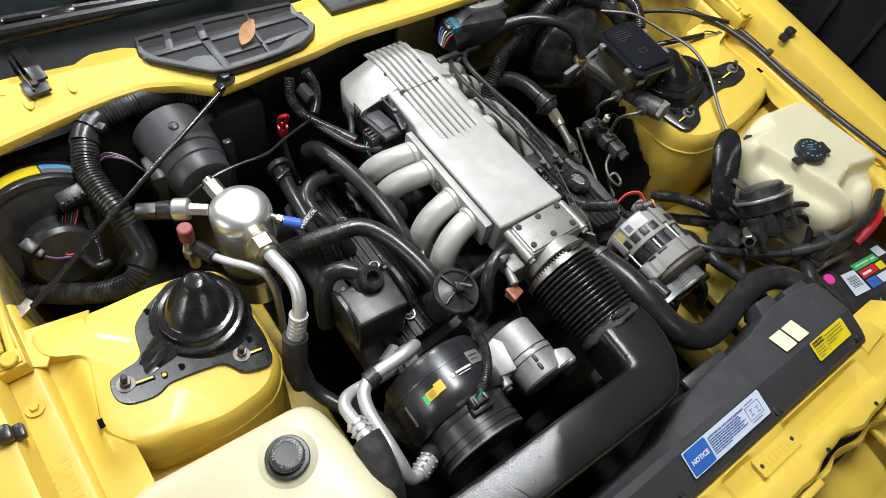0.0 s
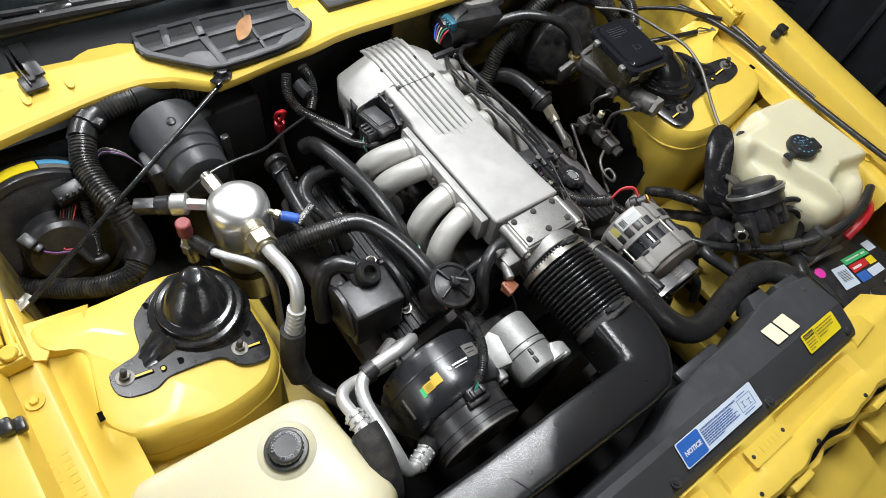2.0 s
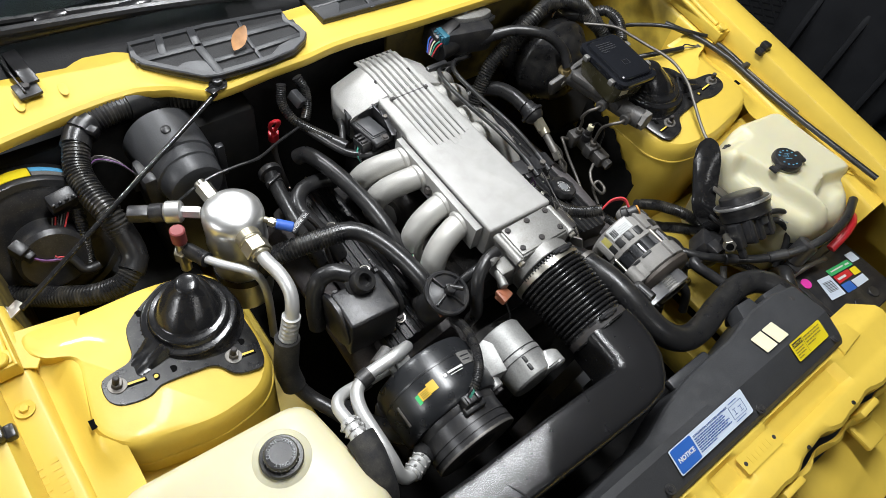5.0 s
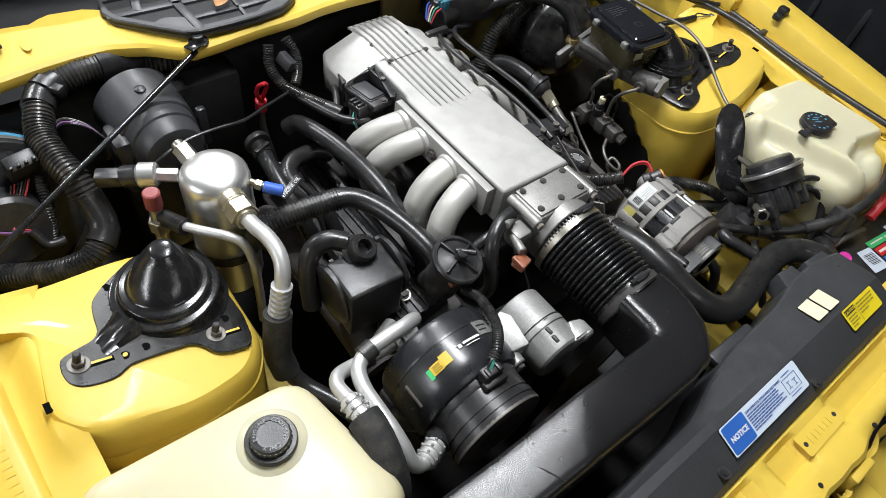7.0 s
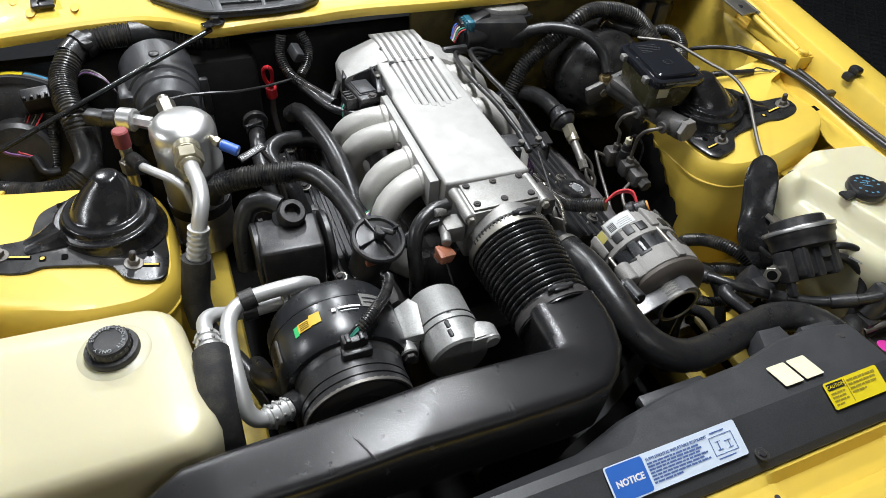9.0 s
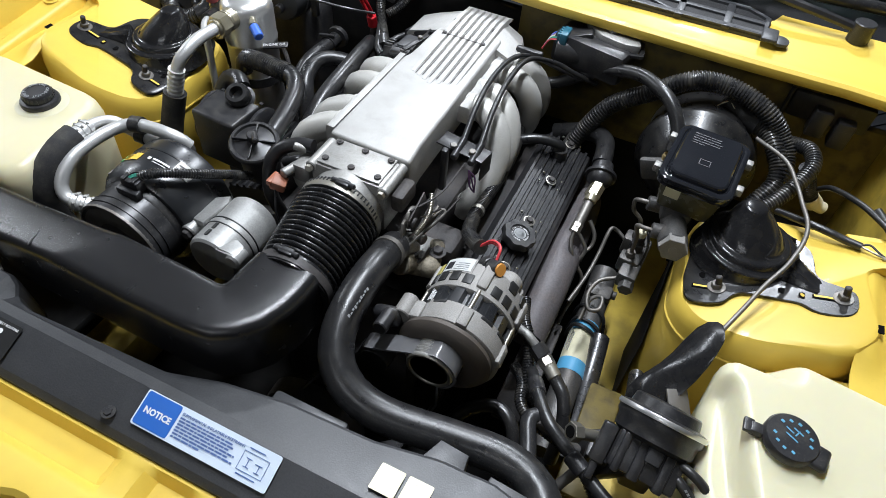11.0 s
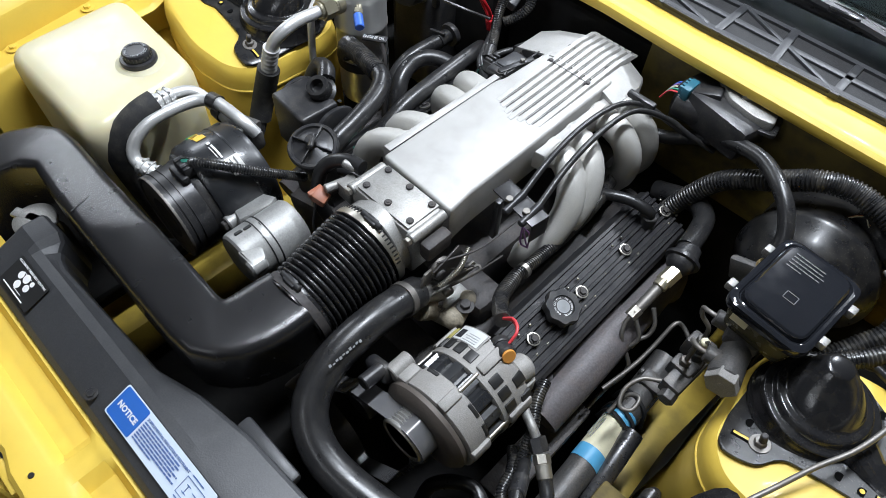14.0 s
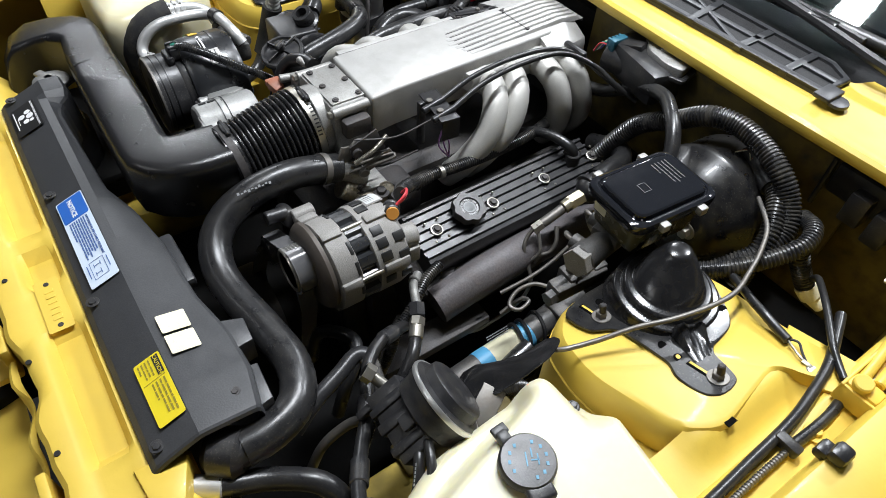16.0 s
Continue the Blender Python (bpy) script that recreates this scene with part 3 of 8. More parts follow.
# radiator support header with its pressed channel
secs = []
for x in span(-0.50, 0.52, 69):
    pl = 1.0 if 0.045 < x < 0.135 or -0.36 < x < -0.31 or x > 0.34 or x < -0.40 or -0.02 > x > -0.05 else 0.0
    c = -0.030 + 0.014 * pl
    fy = lerp_table(x, [(-0.51, -0.642), (-0.08, -0.638), (0.07, -0.632), (0.12, -0.624), (0.21, -0.621), (0.35, -0.629), (0.53, -0.620)]) + 0.005 * math.sin(x * 42) + 0.002 * math.sin(x * 95)
    edge = 0.0 if abs(x) < 0.4 else (abs(x) - 0.4) * 0.25
    secs.append([(x, -0.500, -0.06), (x, -0.532, -0.018), (x, -0.545, -0.014), (x, -0.553, c), (x, -0.585, c - 0.001), (x, -0.594, -0.017), (x, -0.600, -0.014), (x, fy + 0.006, -0.016), (x, fy, -0.022), (x, fy - 0.002, -0.05), (x, fy + 0.004, -0.09)])
part("radiator_support", sheet(secs), YELLOW, body, "yellow radiator support with a pressed channel")
part("support_corner", prism([(0.366, -0.556), (0.428, -0.550), (0.424, -0.520), (0.380, -0.502), (0.368, -0.524)], -0.06, -0.010, 0.003), YELLOW, body)
secs = []
for x in span(-0.50, 0.46, 97):
    w = 0.006 * math.sin(x * 70) + 0.003 * math.sin(x * 31 + 1)
    fy = lerp_table(x, [(-0.51, -0.660), (-0.08, -0.656), (0.07, -0.650), (0.15, -0.640), (0.26, -0.644), (0.36, -0.648), (0.53, -0.640)])
    secs.append([(x, fy - 0.004 + w * 0.3, -0.085), (x, fy + w, -0.050), (x, fy + 0.004 + w, -0.046), (x, fy + 0.008 + w * 0.5, -0.050)])
part("wavy_flange", sheet(secs, 0.0015), YELLOW, body, "wavy yellow flange before the support")
# nose panel ahead of the support
part("nose_panel", grid_sheet(span(-0.85, 0.85, 35), span(-1.05, -0.655, 13), lambda x, y: -0.115 + (y + 0.655) * 0.22 - 0.10 * max(0, abs(x) - 0.45) + 0.010 * math.sin(x * 17) * math.sin(y * 30)), YELLOW, body, "yellow nose panel behind the bumper")
for x0 in (-0.30, -0.085, 0.10, 0.33):
    part("support_bracket", join(box((x0, -0.665, -0.075), (0.055, 0.06, 0.012), 0.004), box((x0, -0.64, -0.05), (0.05, 0.012, 0.05), 0.003)), YELLOW, body)
part("bonnet_latch", join(box((0.0, -0.70, -0.085), (0.15, 0.03, 0.03), 0.008, m=pose(0, 0, 0, 0, 0, 8)), box((-0.05, -0.70, -0.065), (0.04, 0.045, 0.02), 0.006), cyl((0.05, -0.7, -0.075), (0.05, -0.7, -0.05), 0.014)), SATINB, body, "black steel bonnet latch")
part("latch_recess", box((0.0, -0.665, -0.125), (0.24, 0.09, 0.03), 0.004), DARK, body)
part("release_cable", tube([(0.06, -0.71, -0.09), (0.12, -0.73, -0.08), (0.22, -0.76, -0.09), (0.36, -0.74, -0.07), (0.46, -0.66, -0.06)], 0.0045), RUBBER, body)
# build plate: rivets and embossed bars
pm = plane_matrix((0.055, -0.572, -0.0165), (1, 0, 0), (0, 1, 0))
part("build_plate", flat([(0.045, -0.585, -0.0165), (0.138, -0.585, -0.0165), (0.138, -0.555, -0.0165), (0.045, -0.555, -0.0165)]), YELLOW, body)
for x in (0.054, 0.129):
    part("rivet", cyl((x, -0.570, -0.016), (x, -0.570, -0.0142), 0.0035, 12, 0.0005), DARKIRON, body)
part("embossed_bar", bars(plane_matrix((0.064, -0.570, -0.0146), (1, 0, 0), (0, 1, 0)), [(i * 0.0098, 0, 0.0065, 0.011) for i in range(6)], 0.0005), YELLOW, body)
for x, y in ((-0.06, -0.618), (0.165, -0.615), (0.30, -0.616), (-0.22, -0.617), (0.02, -0.612)):
    part("hole_plug", cyl((x, y, -0.0165), (x, y, -0.0135), 0.0035, 12, 0.0004), BLACKLAB, body)
# embossed digits on the passenger side inner fender, as plain bars
part("embossed_bar", bars(plane_matrix((-0.750, -0.030, 0.0432), (0, -1, -0.115), (1, 0, 0)), [(0.010 * i, 0.0, 0.006, 0.010) for i in range(8)] + [(0.010 * i, -0.018, 0.006, 0.010) for i in range(4)], 0.0006), YELLOW, body)
# fender bolts
for s in (-1, 1):
    for x, y in ((0.755, 0.045), (0.750, -0.17), (0.752, -0.31)):
        part("fender_bolt", bolt((s * x, y, fender_z(y) - 0.045), r=0.006, h=0.006, washer=0.0125), YELLOW, body)
    part("rubber_buffer", join(box((s * 0.782, 0.003, 0.103), (0.018, 0.022, 0.016), 0.005), box((s * 0.770, 0.003, 0.092), (0.014, 0.020, 0.014), 0.004)), RUBBER, body, "black rubber bonnet buffer")

# windscreen, wipers, cowl screens
part("windscreen", sheet([[(-0.72, 0.60, 0.185), (-0.35, 0.565, 0.19), (0, 0.555, 0.19), (0.35, 0.565, 0.19), (0.72, 0.60, 0.185)],
                          [(-0.66, 1.25, 0.55), (-0.33, 1.20, 0.56), (0, 1.19, 0.56), (0.33, 1.20, 0.56), (0.66, 1.25, 0.55)]], 0.005), GLASS, body, "dark raked windscreen glass")
part("dashboard", box((0, 1.0, 0.10), (1.5, 0.75, 0.16), 0.02), DASH, body)
part("cabin_shell", box((0, 1.55, 0.28), (1.5, 0.4, 0.7), 0.03), DASH, body)
part("screen_seal", tube([(-0.74, 0.597, 0.182), (-0.35, 0.560, 0.187), (0, 0.550, 0.188), (0.35, 0.560, 0.187), (0.74, 0.597, 0.182)], 0.011, 10), RUBBER, body)


def wiper(pts, ridge):
    w = thing("windscreen_wiper", pts[0], "matt black windscreen wiper parked along the glass", "wiper", "wipers")
    part("arm", tube(pts, 0.008, 8), SATINB, w)
    a, b = Vector(pts[1]), Vector(pts[-1])
    part("blade", tube([a.lerp(b, t) + Vector((0, 0.02, 0.006)) for t in (0.1, 0.5, 1.0)], 0.006, 8), RUBBER, w)
    for t in (0.25, 0.5, 0.75, 0.95):
        c = a.lerp(b, t) + Vector((0, 0.012, 0.008))
        part("bridge", box(c, (0.05, 0.02, 0.008), 0.003), GLOSSB, w)
    part("pivot", cyl(Vector(pts[0]) + Vector((0, 0, -0.02)), Vector(pts[0]) + Vector((0, 0, 0.015)), 0.018), SATINB, w)
    return w


wiper([(0.02, 0.50, 0.168), (-0.12, 0.515, 0.18), (-0.35, 0.545, 0.196), (-0.62, 0.58, 0.20)], 0)
wiper([(0.60, 0.52, 0.168), (0.48, 0.52, 0.185), (0.25, 0.545, 0.198), (0.02, 0.55, 0.20)], 0)


def cowl_screen(outline, ribs, plates, z, label):
    g = thing("cowl_screen", (outline[0][0], outline[0][1], z), label, "air grille", "cowl screens")
    part("mesh_panel", prism(outline, z - 0.005, z - 0.0025, 0), MESHM, g)
    n = len(outline)
    inner = []
    for i, p in enumerate(outline):
        a, b = Vector(outline[i - 1]), Vector(outline[(i + 1) % n])
        d = (b - a).normalized()
        q = Vector(p) + Vector((-d.y, d.x)) * 0.011
        c = Vector((sum(x for x, _ in outline) / n, sum(y for _, y in outline) / n))
        if (q - c).length > (Vector(p) - c).length:
            q = Vector(p) - Vector((-d.y, d.x)) * 0.011
        inner.append((q.x, q.y))
    rings = [[(x, y, z + dz) for x, y in pts] for pts, dz in ((outline, -0.010), (outline, 0.0005), ([(a[0] * 0.8 + b[0] * 0.2, a[1] * 0.8 + b[1] * 0.2) for a, b in zip(outline, inner)], 0.0022), (inner, 0.0018), (inner, -0.006))]
    part("rim", loft(rings + [rings[0]], False), COVERM, g, sharp=30)
    for k, (w, pts) in enumerate(ribs):
        for (x0, y0), (x1, y1) in zip(pts, pts[1:]):
            d = Vector((x1 - x0, y1 - y0, 0))
            part("rib", box(((x0 + x1) / 2, (y0 + y1) / 2, z - 0.0018 + 0.0003 * (k % 4)), (d.length + w * 0.6, w, 0.0065), 0.0012, m=pose(0, 0, 0, 0, 0, math.degrees(math.atan2(d.y, d.x)))), COVERM, g)
    for k, pts in enumerate(plates):
        part("corner_web", prism(round_outline(pts, 0.006, 2), z - 0.005, z + 0.0006 + 0.0003 * k, 0.0008, 1), COVERM, g)
    return g


cowl_screen([(-0.408, 0.528), (-0.417, 0.490), (-0.408, 0.466), (-0.366, 0.424), (-0.334, 0.394), (-0.311, 0.387), (-0.262, 0.384), (-0.216, 0.384), (-0.172, 0.389), (-0.142, 0.405), (-0.130, 0.421), (-0.132, 0.446), (-0.141, 0.468), (-0.139, 0.500), (-0.276, 0.520)],
            [(0.012, [(-0.410, 0.477), (-0.305, 0.470), (-0.137, 0.459)]), (0.010, [(-0.303, 0.4235), (-0.234, 0.420), (-0.135, 0.4215)]), (0.013, [(-0.3575, 0.522), (-0.368, 0.477)]), (0.014, [(-0.304, 0.516), (-0.311, 0.470), (-0.308, 0.395)]),
             (0.007, [(-0.221, 0.505), (-0.229, 0.458), (-0.232, 0.392)])],
            [[(-0.372, 0.432), (-0.335, 0.396), (-0.305, 0.390), (-0.304, 0.424), (-0.325, 0.436), (-0.345, 0.443)], [(-0.232, 0.388), (-0.176, 0.391), (-0.140, 0.409), (-0.152, 0.420), (-0.190, 0.412), (-0.206, 0.400)]], 0.156,
            "black plastic cowl screen with a lattice of openings")
cowl_screen([(-0.085, 0.44), (-0.09, 0.52), (0.16, 0.53), (0.42, 0.525), (0.46, 0.50), (0.455, 0.435), (0.30, 0.432), (0.10, 0.430)],
            [(0.012, [(-0.08, 0.482), (0.455, 0.478)]), (0.010, [(0.02, 0.435), (0.03, 0.525)]), (0.013, [(0.12, 0.433), (0.12, 0.525)]), (0.013, [(0.215, 0.433), (0.205, 0.525)]), (0.013, [(0.31, 0.433), (0.31, 0.523)]), (0.013, [(0.39, 0.436), (0.39, 0.522)]),
             (0.007, [(0.13, 0.520), (0.30, 0.438)]), (0.007, [(-0.07, 0.50), (0.10, 0.44)])],
            [[(-0.088, 0.515), (-0.086, 0.445), (-0.05, 0.440), (-0.03, 0.47), (-0.05, 0.51)]], 0.156,
            "long black plastic cowl screen on the driver side")
single("cowl_tab", join(box((0.462, 0.437, 0.158), (0.026, 0.042, 0.008), 0.003), prism(round_outline([(0.470, 0.420), (0.492, 0.422), (0.496, 0.440), (0.486, 0.452), (0.470, 0.452)], 0.008, 3), 0.151, 0.156, 0.001)), COVERM, "grey plastic end tab of the cowl screen", "clip")
leaf_bm = grid_sheet(span(-0.012, 0.012, 7), span(-0.028, 0.028, 9), lambda x, y: 6 * (x * x) + 3 * y * y, 0.0006)
for v in leaf_bm.verts:
    v.co.x *= max(0.08, 1 - (v.co.y / 0.03) ** 2)
bmesh.ops.transform(leaf_bm, matrix=pose(-0.248, 0.441, 0.170, 12, 24, -42), verts=leaf_bm.verts)
single("dry_leaf", leaf_bm, LEAF, "curled dry brown leaf lying on the cowl screen", "leaf")
br = thing("wiper_bracket", (-0.60, 0.52, 0.15), "black steel bracket bolted to the cowl", "bracket")
part("strap", join(box((-0.568, 0.535, 0.160), (0.022, 0.085, 0.006), 0.002, m=pose(0, 0, 0, 0, 0, 6)), box((-0.575, 0.488, 0.155), (0.034, 0.036, 0.006), 0.002, m=pose(0, 0, 0, 0, 0, 6)), box((-0.584, 0.520, 0.157), (0.003, 0.09, 0.012), 0.001, m=pose(0, 0, 0, 0, 0, 6))), SATINB, br)
part("screw", bolt((-0.574, 0.490, 0.158), r=0.006, h=0.005), DARKIRON, br)


# ---- strut mounts ----
def strut_mount(s):
    ob = thing("strut_mount", (s * 0.512, 0.085, 0.0), "black strut mount plate with a domed cap on the tower", "strut mount", "strut mounts")
    out = [(0.667, 0.036), (0.671, 0.018), (0.669, 0.001), (0.659, -0.010), (0.638, -0.014), (0.620, -0.013), (0.606, -0.003), (0.571, -0.003), (0.535, -0.005), (0.525, -0.012), (0.514, -0.032), (0.496, -0.038), (0.474, -0.039), (0.465, -0.027),
           (0.459, 0.009), (0.460, 0.06), (0.462, 0.12), (0.48, 0.155), (0.54, 0.160), (0.582, 0.131), (0.601, 0.115), (0.611, 0.103), (0.616, 0.084), (0.619, 0.058), (0.627, 0.048), (0.654, 0.041)]
    out = round_outline([(s * x, y) for x, y in out], 0.008, 2)
    part("plate", prism(out, 0.001, 0.005, 0.001, 1, zf=tilt), PLATEM, ob)
    tl = (s * -0.24, 0, 1)
    rings = []
    for r, z in ((0.0750, 0.0040), (0.0715, 0.0065), (0.0698, 0.0120), (0.0685, 0.0190), (0.0672, 0.0235), (0.0676, 0.0262), (0.0668, 0.0285), (0.0645, 0.0294), (0.0592, 0.0290), (0.0575, 0.0297), (0.0568, 0.0320), (0.0560, 0.0362), (0.0548, 0.0380), (0.0525, 0.0387), (0.0475, 0.0386), (0.0452, 0.0396),
                 (0.0440, 0.0425), (0.0412, 0.0480), (0.0365, 0.0555), (0.0300, 0.0645), (0.0240, 0.0720), (0.0190, 0.0772), (0.0172, 0.0800), (0.0155, 0.0815), (0.0110, 0.0826), (0.0030, 0.0830)):
        u = ease((z - 0.026) / 0.058)
        cx, cy = 0.528 - 0.014 * u, 0.079 + 0.018 * u
        low = tilt(cx, 0) * max(0.0, 1 - z / 0.03)
        rings.append([(s * (cx + r * math.cos(a * math.pi / 28)), cy + r * math.sin(a * math.pi / 28), z + low * (1 + 2.5 * math.cos(a * math.pi / 28))) for a in range(56)])
    part("dome", loft(rings), DOMEM, ob, "gloss black stepped dome", sharp=75)
    # pressed gusset that runs from the dome down to the outer bolt
    gus = []
    for u in (0.0, 0.35, 0.7, 1.0):
        cx, cy, w = 0.585 + 0.044 * u, 0.055 - 0.024 * u, 0.024 - 0.010 * u
        zb = tilt(cx, 0) + 0.004
        zt = zb + 0.020 * (1 - u) ** 1.3
        gus.append([(s * (cx + 0.5 * k * w), cy + 0.86 * k * w, zb + (zt - zb) * h) for k, h in ((-1.0, 0.0), (-0.72, 0.75), (-0.45, 1.0), (-0.2, 0.72), (0.2, 0.72), (0.45, 1.0), (0.72, 0.75), (1.0, 0.0))])
    part("gusset", loft(gus), DOMEM, ob, sharp=26)
    for x, y, sx, sy, ln in ((0.503, -0.005, 0.484, -0.0095, 0.025), (0.652, 0.020, 0.6305, 0.0145, 0.028)):
        z, zs = tilt(x, 0) + 0.005, tilt(sx, 0) + 0.005
        part("slot", box((s * sx, sy, zs + 0.0003), (ln, 0.0072, 0.0012), 0.0004, m=pose(0, 0, 0, 0, s * -14, s * 3)), HOLEM, ob)
        part("slot_floor", box((s * sx, sy + 0.0012, zs + 0.0007), (ln - 0.003, 0.0036, 0.0008), 0.0003, m=pose(0, 0, 0, 0, s * -14, s * 3)), YELLOW, ob)
        bl = part("bolt", bolt((s * x, y, z), tl, 0.0075, 0.009, 0.0125), DULL, ob, "dull nut and washer")
        part("stud", cyl((s * x, y, z + 0.008), (s * (x - 0.004), y, z + 0.022), 0.0045, 12), DARKIRON, bl)
    for x, y in ((0.606, 0.011), (0.582, 0.013), (0.621, 0.042), (0.588, 0.119), (0.483, 0.013)):
        z = tilt(x, 0) + 0.0052
        h = part("hole", cyl((s * x, y, z), (s * x, y, z + 0.0005), 0.0056, 14, 0.0001), HOLEM, ob)
        if x == 0.606:
            part("hole_floor", cyl((s * x - s * 0.0008, y + 0.0006, z + 0.0003), (s * x - s * 0.0008, y + 0.0006, z + 0.0008), 0.0030, 12, 0.0001), YELLOW, h)


strut_mount(-1)
strut_mount(1)
for s in (-1, 1):
    part("drain_hole", prism([(s * 0.692, -0.010), (s * 0.699, -0.010), (s * 0.699, -0.024), (s * 0.691, -0.023)], -0.001, 0.0006, 0, zf=tilt), HOLEM, body)


# ---- engine ----
engine = thing("engine", (0, 0.1, -0.49), "grimy black V8 engine block between the chassis rails", "engine")
part("block", box((-0.01, 0.09, -0.33), (0.30, 0.46, 0.30), 0.02), DARKIRON, engine)
part("timing_cover", box((-0.01, -0.16, -0.28), (0.26, 0.06, 0.34), 0.02), DARKIRON, engine)
part("intake_base", join(box((-0.01, 0.13, -0.10), (0.20, 0.40, 0.10), 0.02), box((-0.01, -0.03, -0.09), (0.17, 0.12, 0.09), 0.02), box((0.10, -0.06, -0.07), (0.08, 0.06, 0.06), 0.015)), DARKIRON, engine, "oily dark cast intake base")


def valve_cover(s):
    x0 = 0.212 if s > 0 else -0.232
    m = Matrix.Translation((x0, 0.095, -0.066)) @ pose(0, 0, 0, 0, s * 15, 0)
    prof = [(-0.052, -0.05), (-0.050, -0.012), (-0.044, -0.004)]
    for i in range(6):
        x = -0.040 + i * 0.0148
        prof += [(x - 0.0035, -0.003), (x - 0.0022, 0.0022), (x + 0.0022, 0.0022), (x + 0.0035, -0.003)]
    prof += [(0.044, -0.004), (0.050, -0.012), (0.052, -0.05)]
    rings = [[m @ Vector((x, y, z)) for x, z in prof] for y in (-0.19, -0.186, 0.0, 0.186, 0.19)]
    vc = part("valve_cover", loft(rings), SATINB, engine, "satin black finned valve cover")
    part("gasket_rail", box((0, 0, 0), (0.118, 0.39, 0.012), 0.004, m=m @ Matrix.Translation((0, 0, -0.05))), DARKIRON, vc)
    for i in range(4):
        y = -0.151 + i * 0.1117
        p = m @ Vector((0, y, 0.001))
        ax = m.to_3x3() @ Vector((0, 0, 1))
        cb0 = part("cover_bolt", join(cyl(p, p + ax * 0.0045, 0.0085, 20), hexnut(p, p + ax * 0.008, 0.0055)), DARKIRON, vc, "black socket bolt")
        part("washer", lathe([(0.0088, 0.0), (0.0102, 0.0), (0.0102, 0.0030), (0.0088, 0.0034)], p, ax, 24), STEEL, cb0, "bright washer ring")
        for dx in (-0.018, 0.018):
            for dy in (-0.012, 0.012):
                q = m @ Vector((dx, y + dy, 0.0015))
                part("rib_end", ball(q, 0.0024, 8), STEEL, vc)
    head = part("cylinder_head", box((x0 - s * 0.03, 0.095, -0.16), (0.15, 0.42, 0.12), 0.015, m=pose(0, 0, 0, 0, s * 22, 0)), DARKIRON, engine)
    man = part("exhaust_manifold", tube([(x0 + s * 0.066, -0.10, -0.155), (x0 + s * 0.068, 0.0, -0.135), (x0 + s * 0.066, 0.12, -0.135), (x0 + s * 0.06, 0.25, -0.16), (x0 + s * 0.06, 0.30, -0.25)], 0.032, 16), HEATIR, engine, "greyed iron exhaust manifold")
    for y in (-0.06, 0.04, 0.15, 0.22):
        part("manifold_port", tube([(x0 + s * 0.02, y, -0.135), (x0 + s * 0.080, y, -0.146)], 0.022, 12), HEATIR, man)
    return vc


valve_cover(-1)
valve_cover(1)
cap = thing("oil_filler_cap", (0.208, 0.006, -0.06), "black scalloped oil filler cap screwed into the valve cover", "filler cap")
cm = Matrix.Translation((0.208, 0.006, -0.064)) @ pose(0, 0, 0, 0, 15, 0)
pr = []
for z, k in ((0.0, 0.8), (0.006, 0.8), (0.008, 1.0), (0.018, 1.0), (0.021, 0.93), (0.021, 0.6), (0.0185, 0.56), (0.0185, 0.02)):
    pr.append([cm @ Vector(((0.0275 + (0.0016 * math.cos(i * math.pi / 3.0 * 1) if 0.8 < k else 0)) * k * math.cos(2 * math.pi * i / 48), (0.0275 + (0.0016 * math.cos(i * math.pi / 3.0) if 0.8 < k else 0)) * k * math.sin(2 * math.pi * i / 48), z)) for i in range(48)])
part("cap", loft(pr), BLACKP, cap)
for txt, r0, h0 in (("ENGINE OIL FILL  SEE OWNERS MANUAL  ", 0.0119, 0.0026),):
    for i, ch in enumerate(txt):
        if ch.strip():
            q = cm @ pose(0, 0, 0, 0, 0, 200 - i * 360 / len(txt)) @ Matrix.Translation((0, r0, 0.0187))
            part("letter", lettering(ch, 0.0040, q, 0.0002, "CENTER"), INKWHITE, cap)
for r0 in (0.0085, 0.0100):
    part("ring_mark", lathe([(r0 - 0.0004, 0.0), (r0, 0.0), (r0, 0.0004), (r0 - 0.0004, 0.0004)], cm @ Vector((0, 0, 0.0186)), cm.to_3x3() @ Vector((0, 0, 1)), 28), INKGREY, cap)
part("print_mark", bars(cm @ Matrix.Translation((0, 0, 0.0188)), [(-0.004, 0.003, 0.008, 0.0014), (-0.005, 0.0, 0.010, 0.0014), (-0.003, -0.003, 0.006, 0.0014)]), INKGREY, cap)

# ---- intake plenum ----
plen = thing("intake_plenum", (-0.013, 0.15, 0.03), "silver cast aluminium intake plenum with eight curved runners", "intake manifold")
out = [(-0.079, -0.068), (0.054, -0.072), (0.050, -0.03), (0.048, 0.16), (0.046, 0.30), (0.030, 0.30), (-0.045, 0.30), (-0.070, 0.282), (-0.074, 0.18), (-0.080, 0.165)]
part("plenum", prism(round_outline(out, 0.006, 2), 0.025, 0.091, 0.005, 3), CAST, plen)
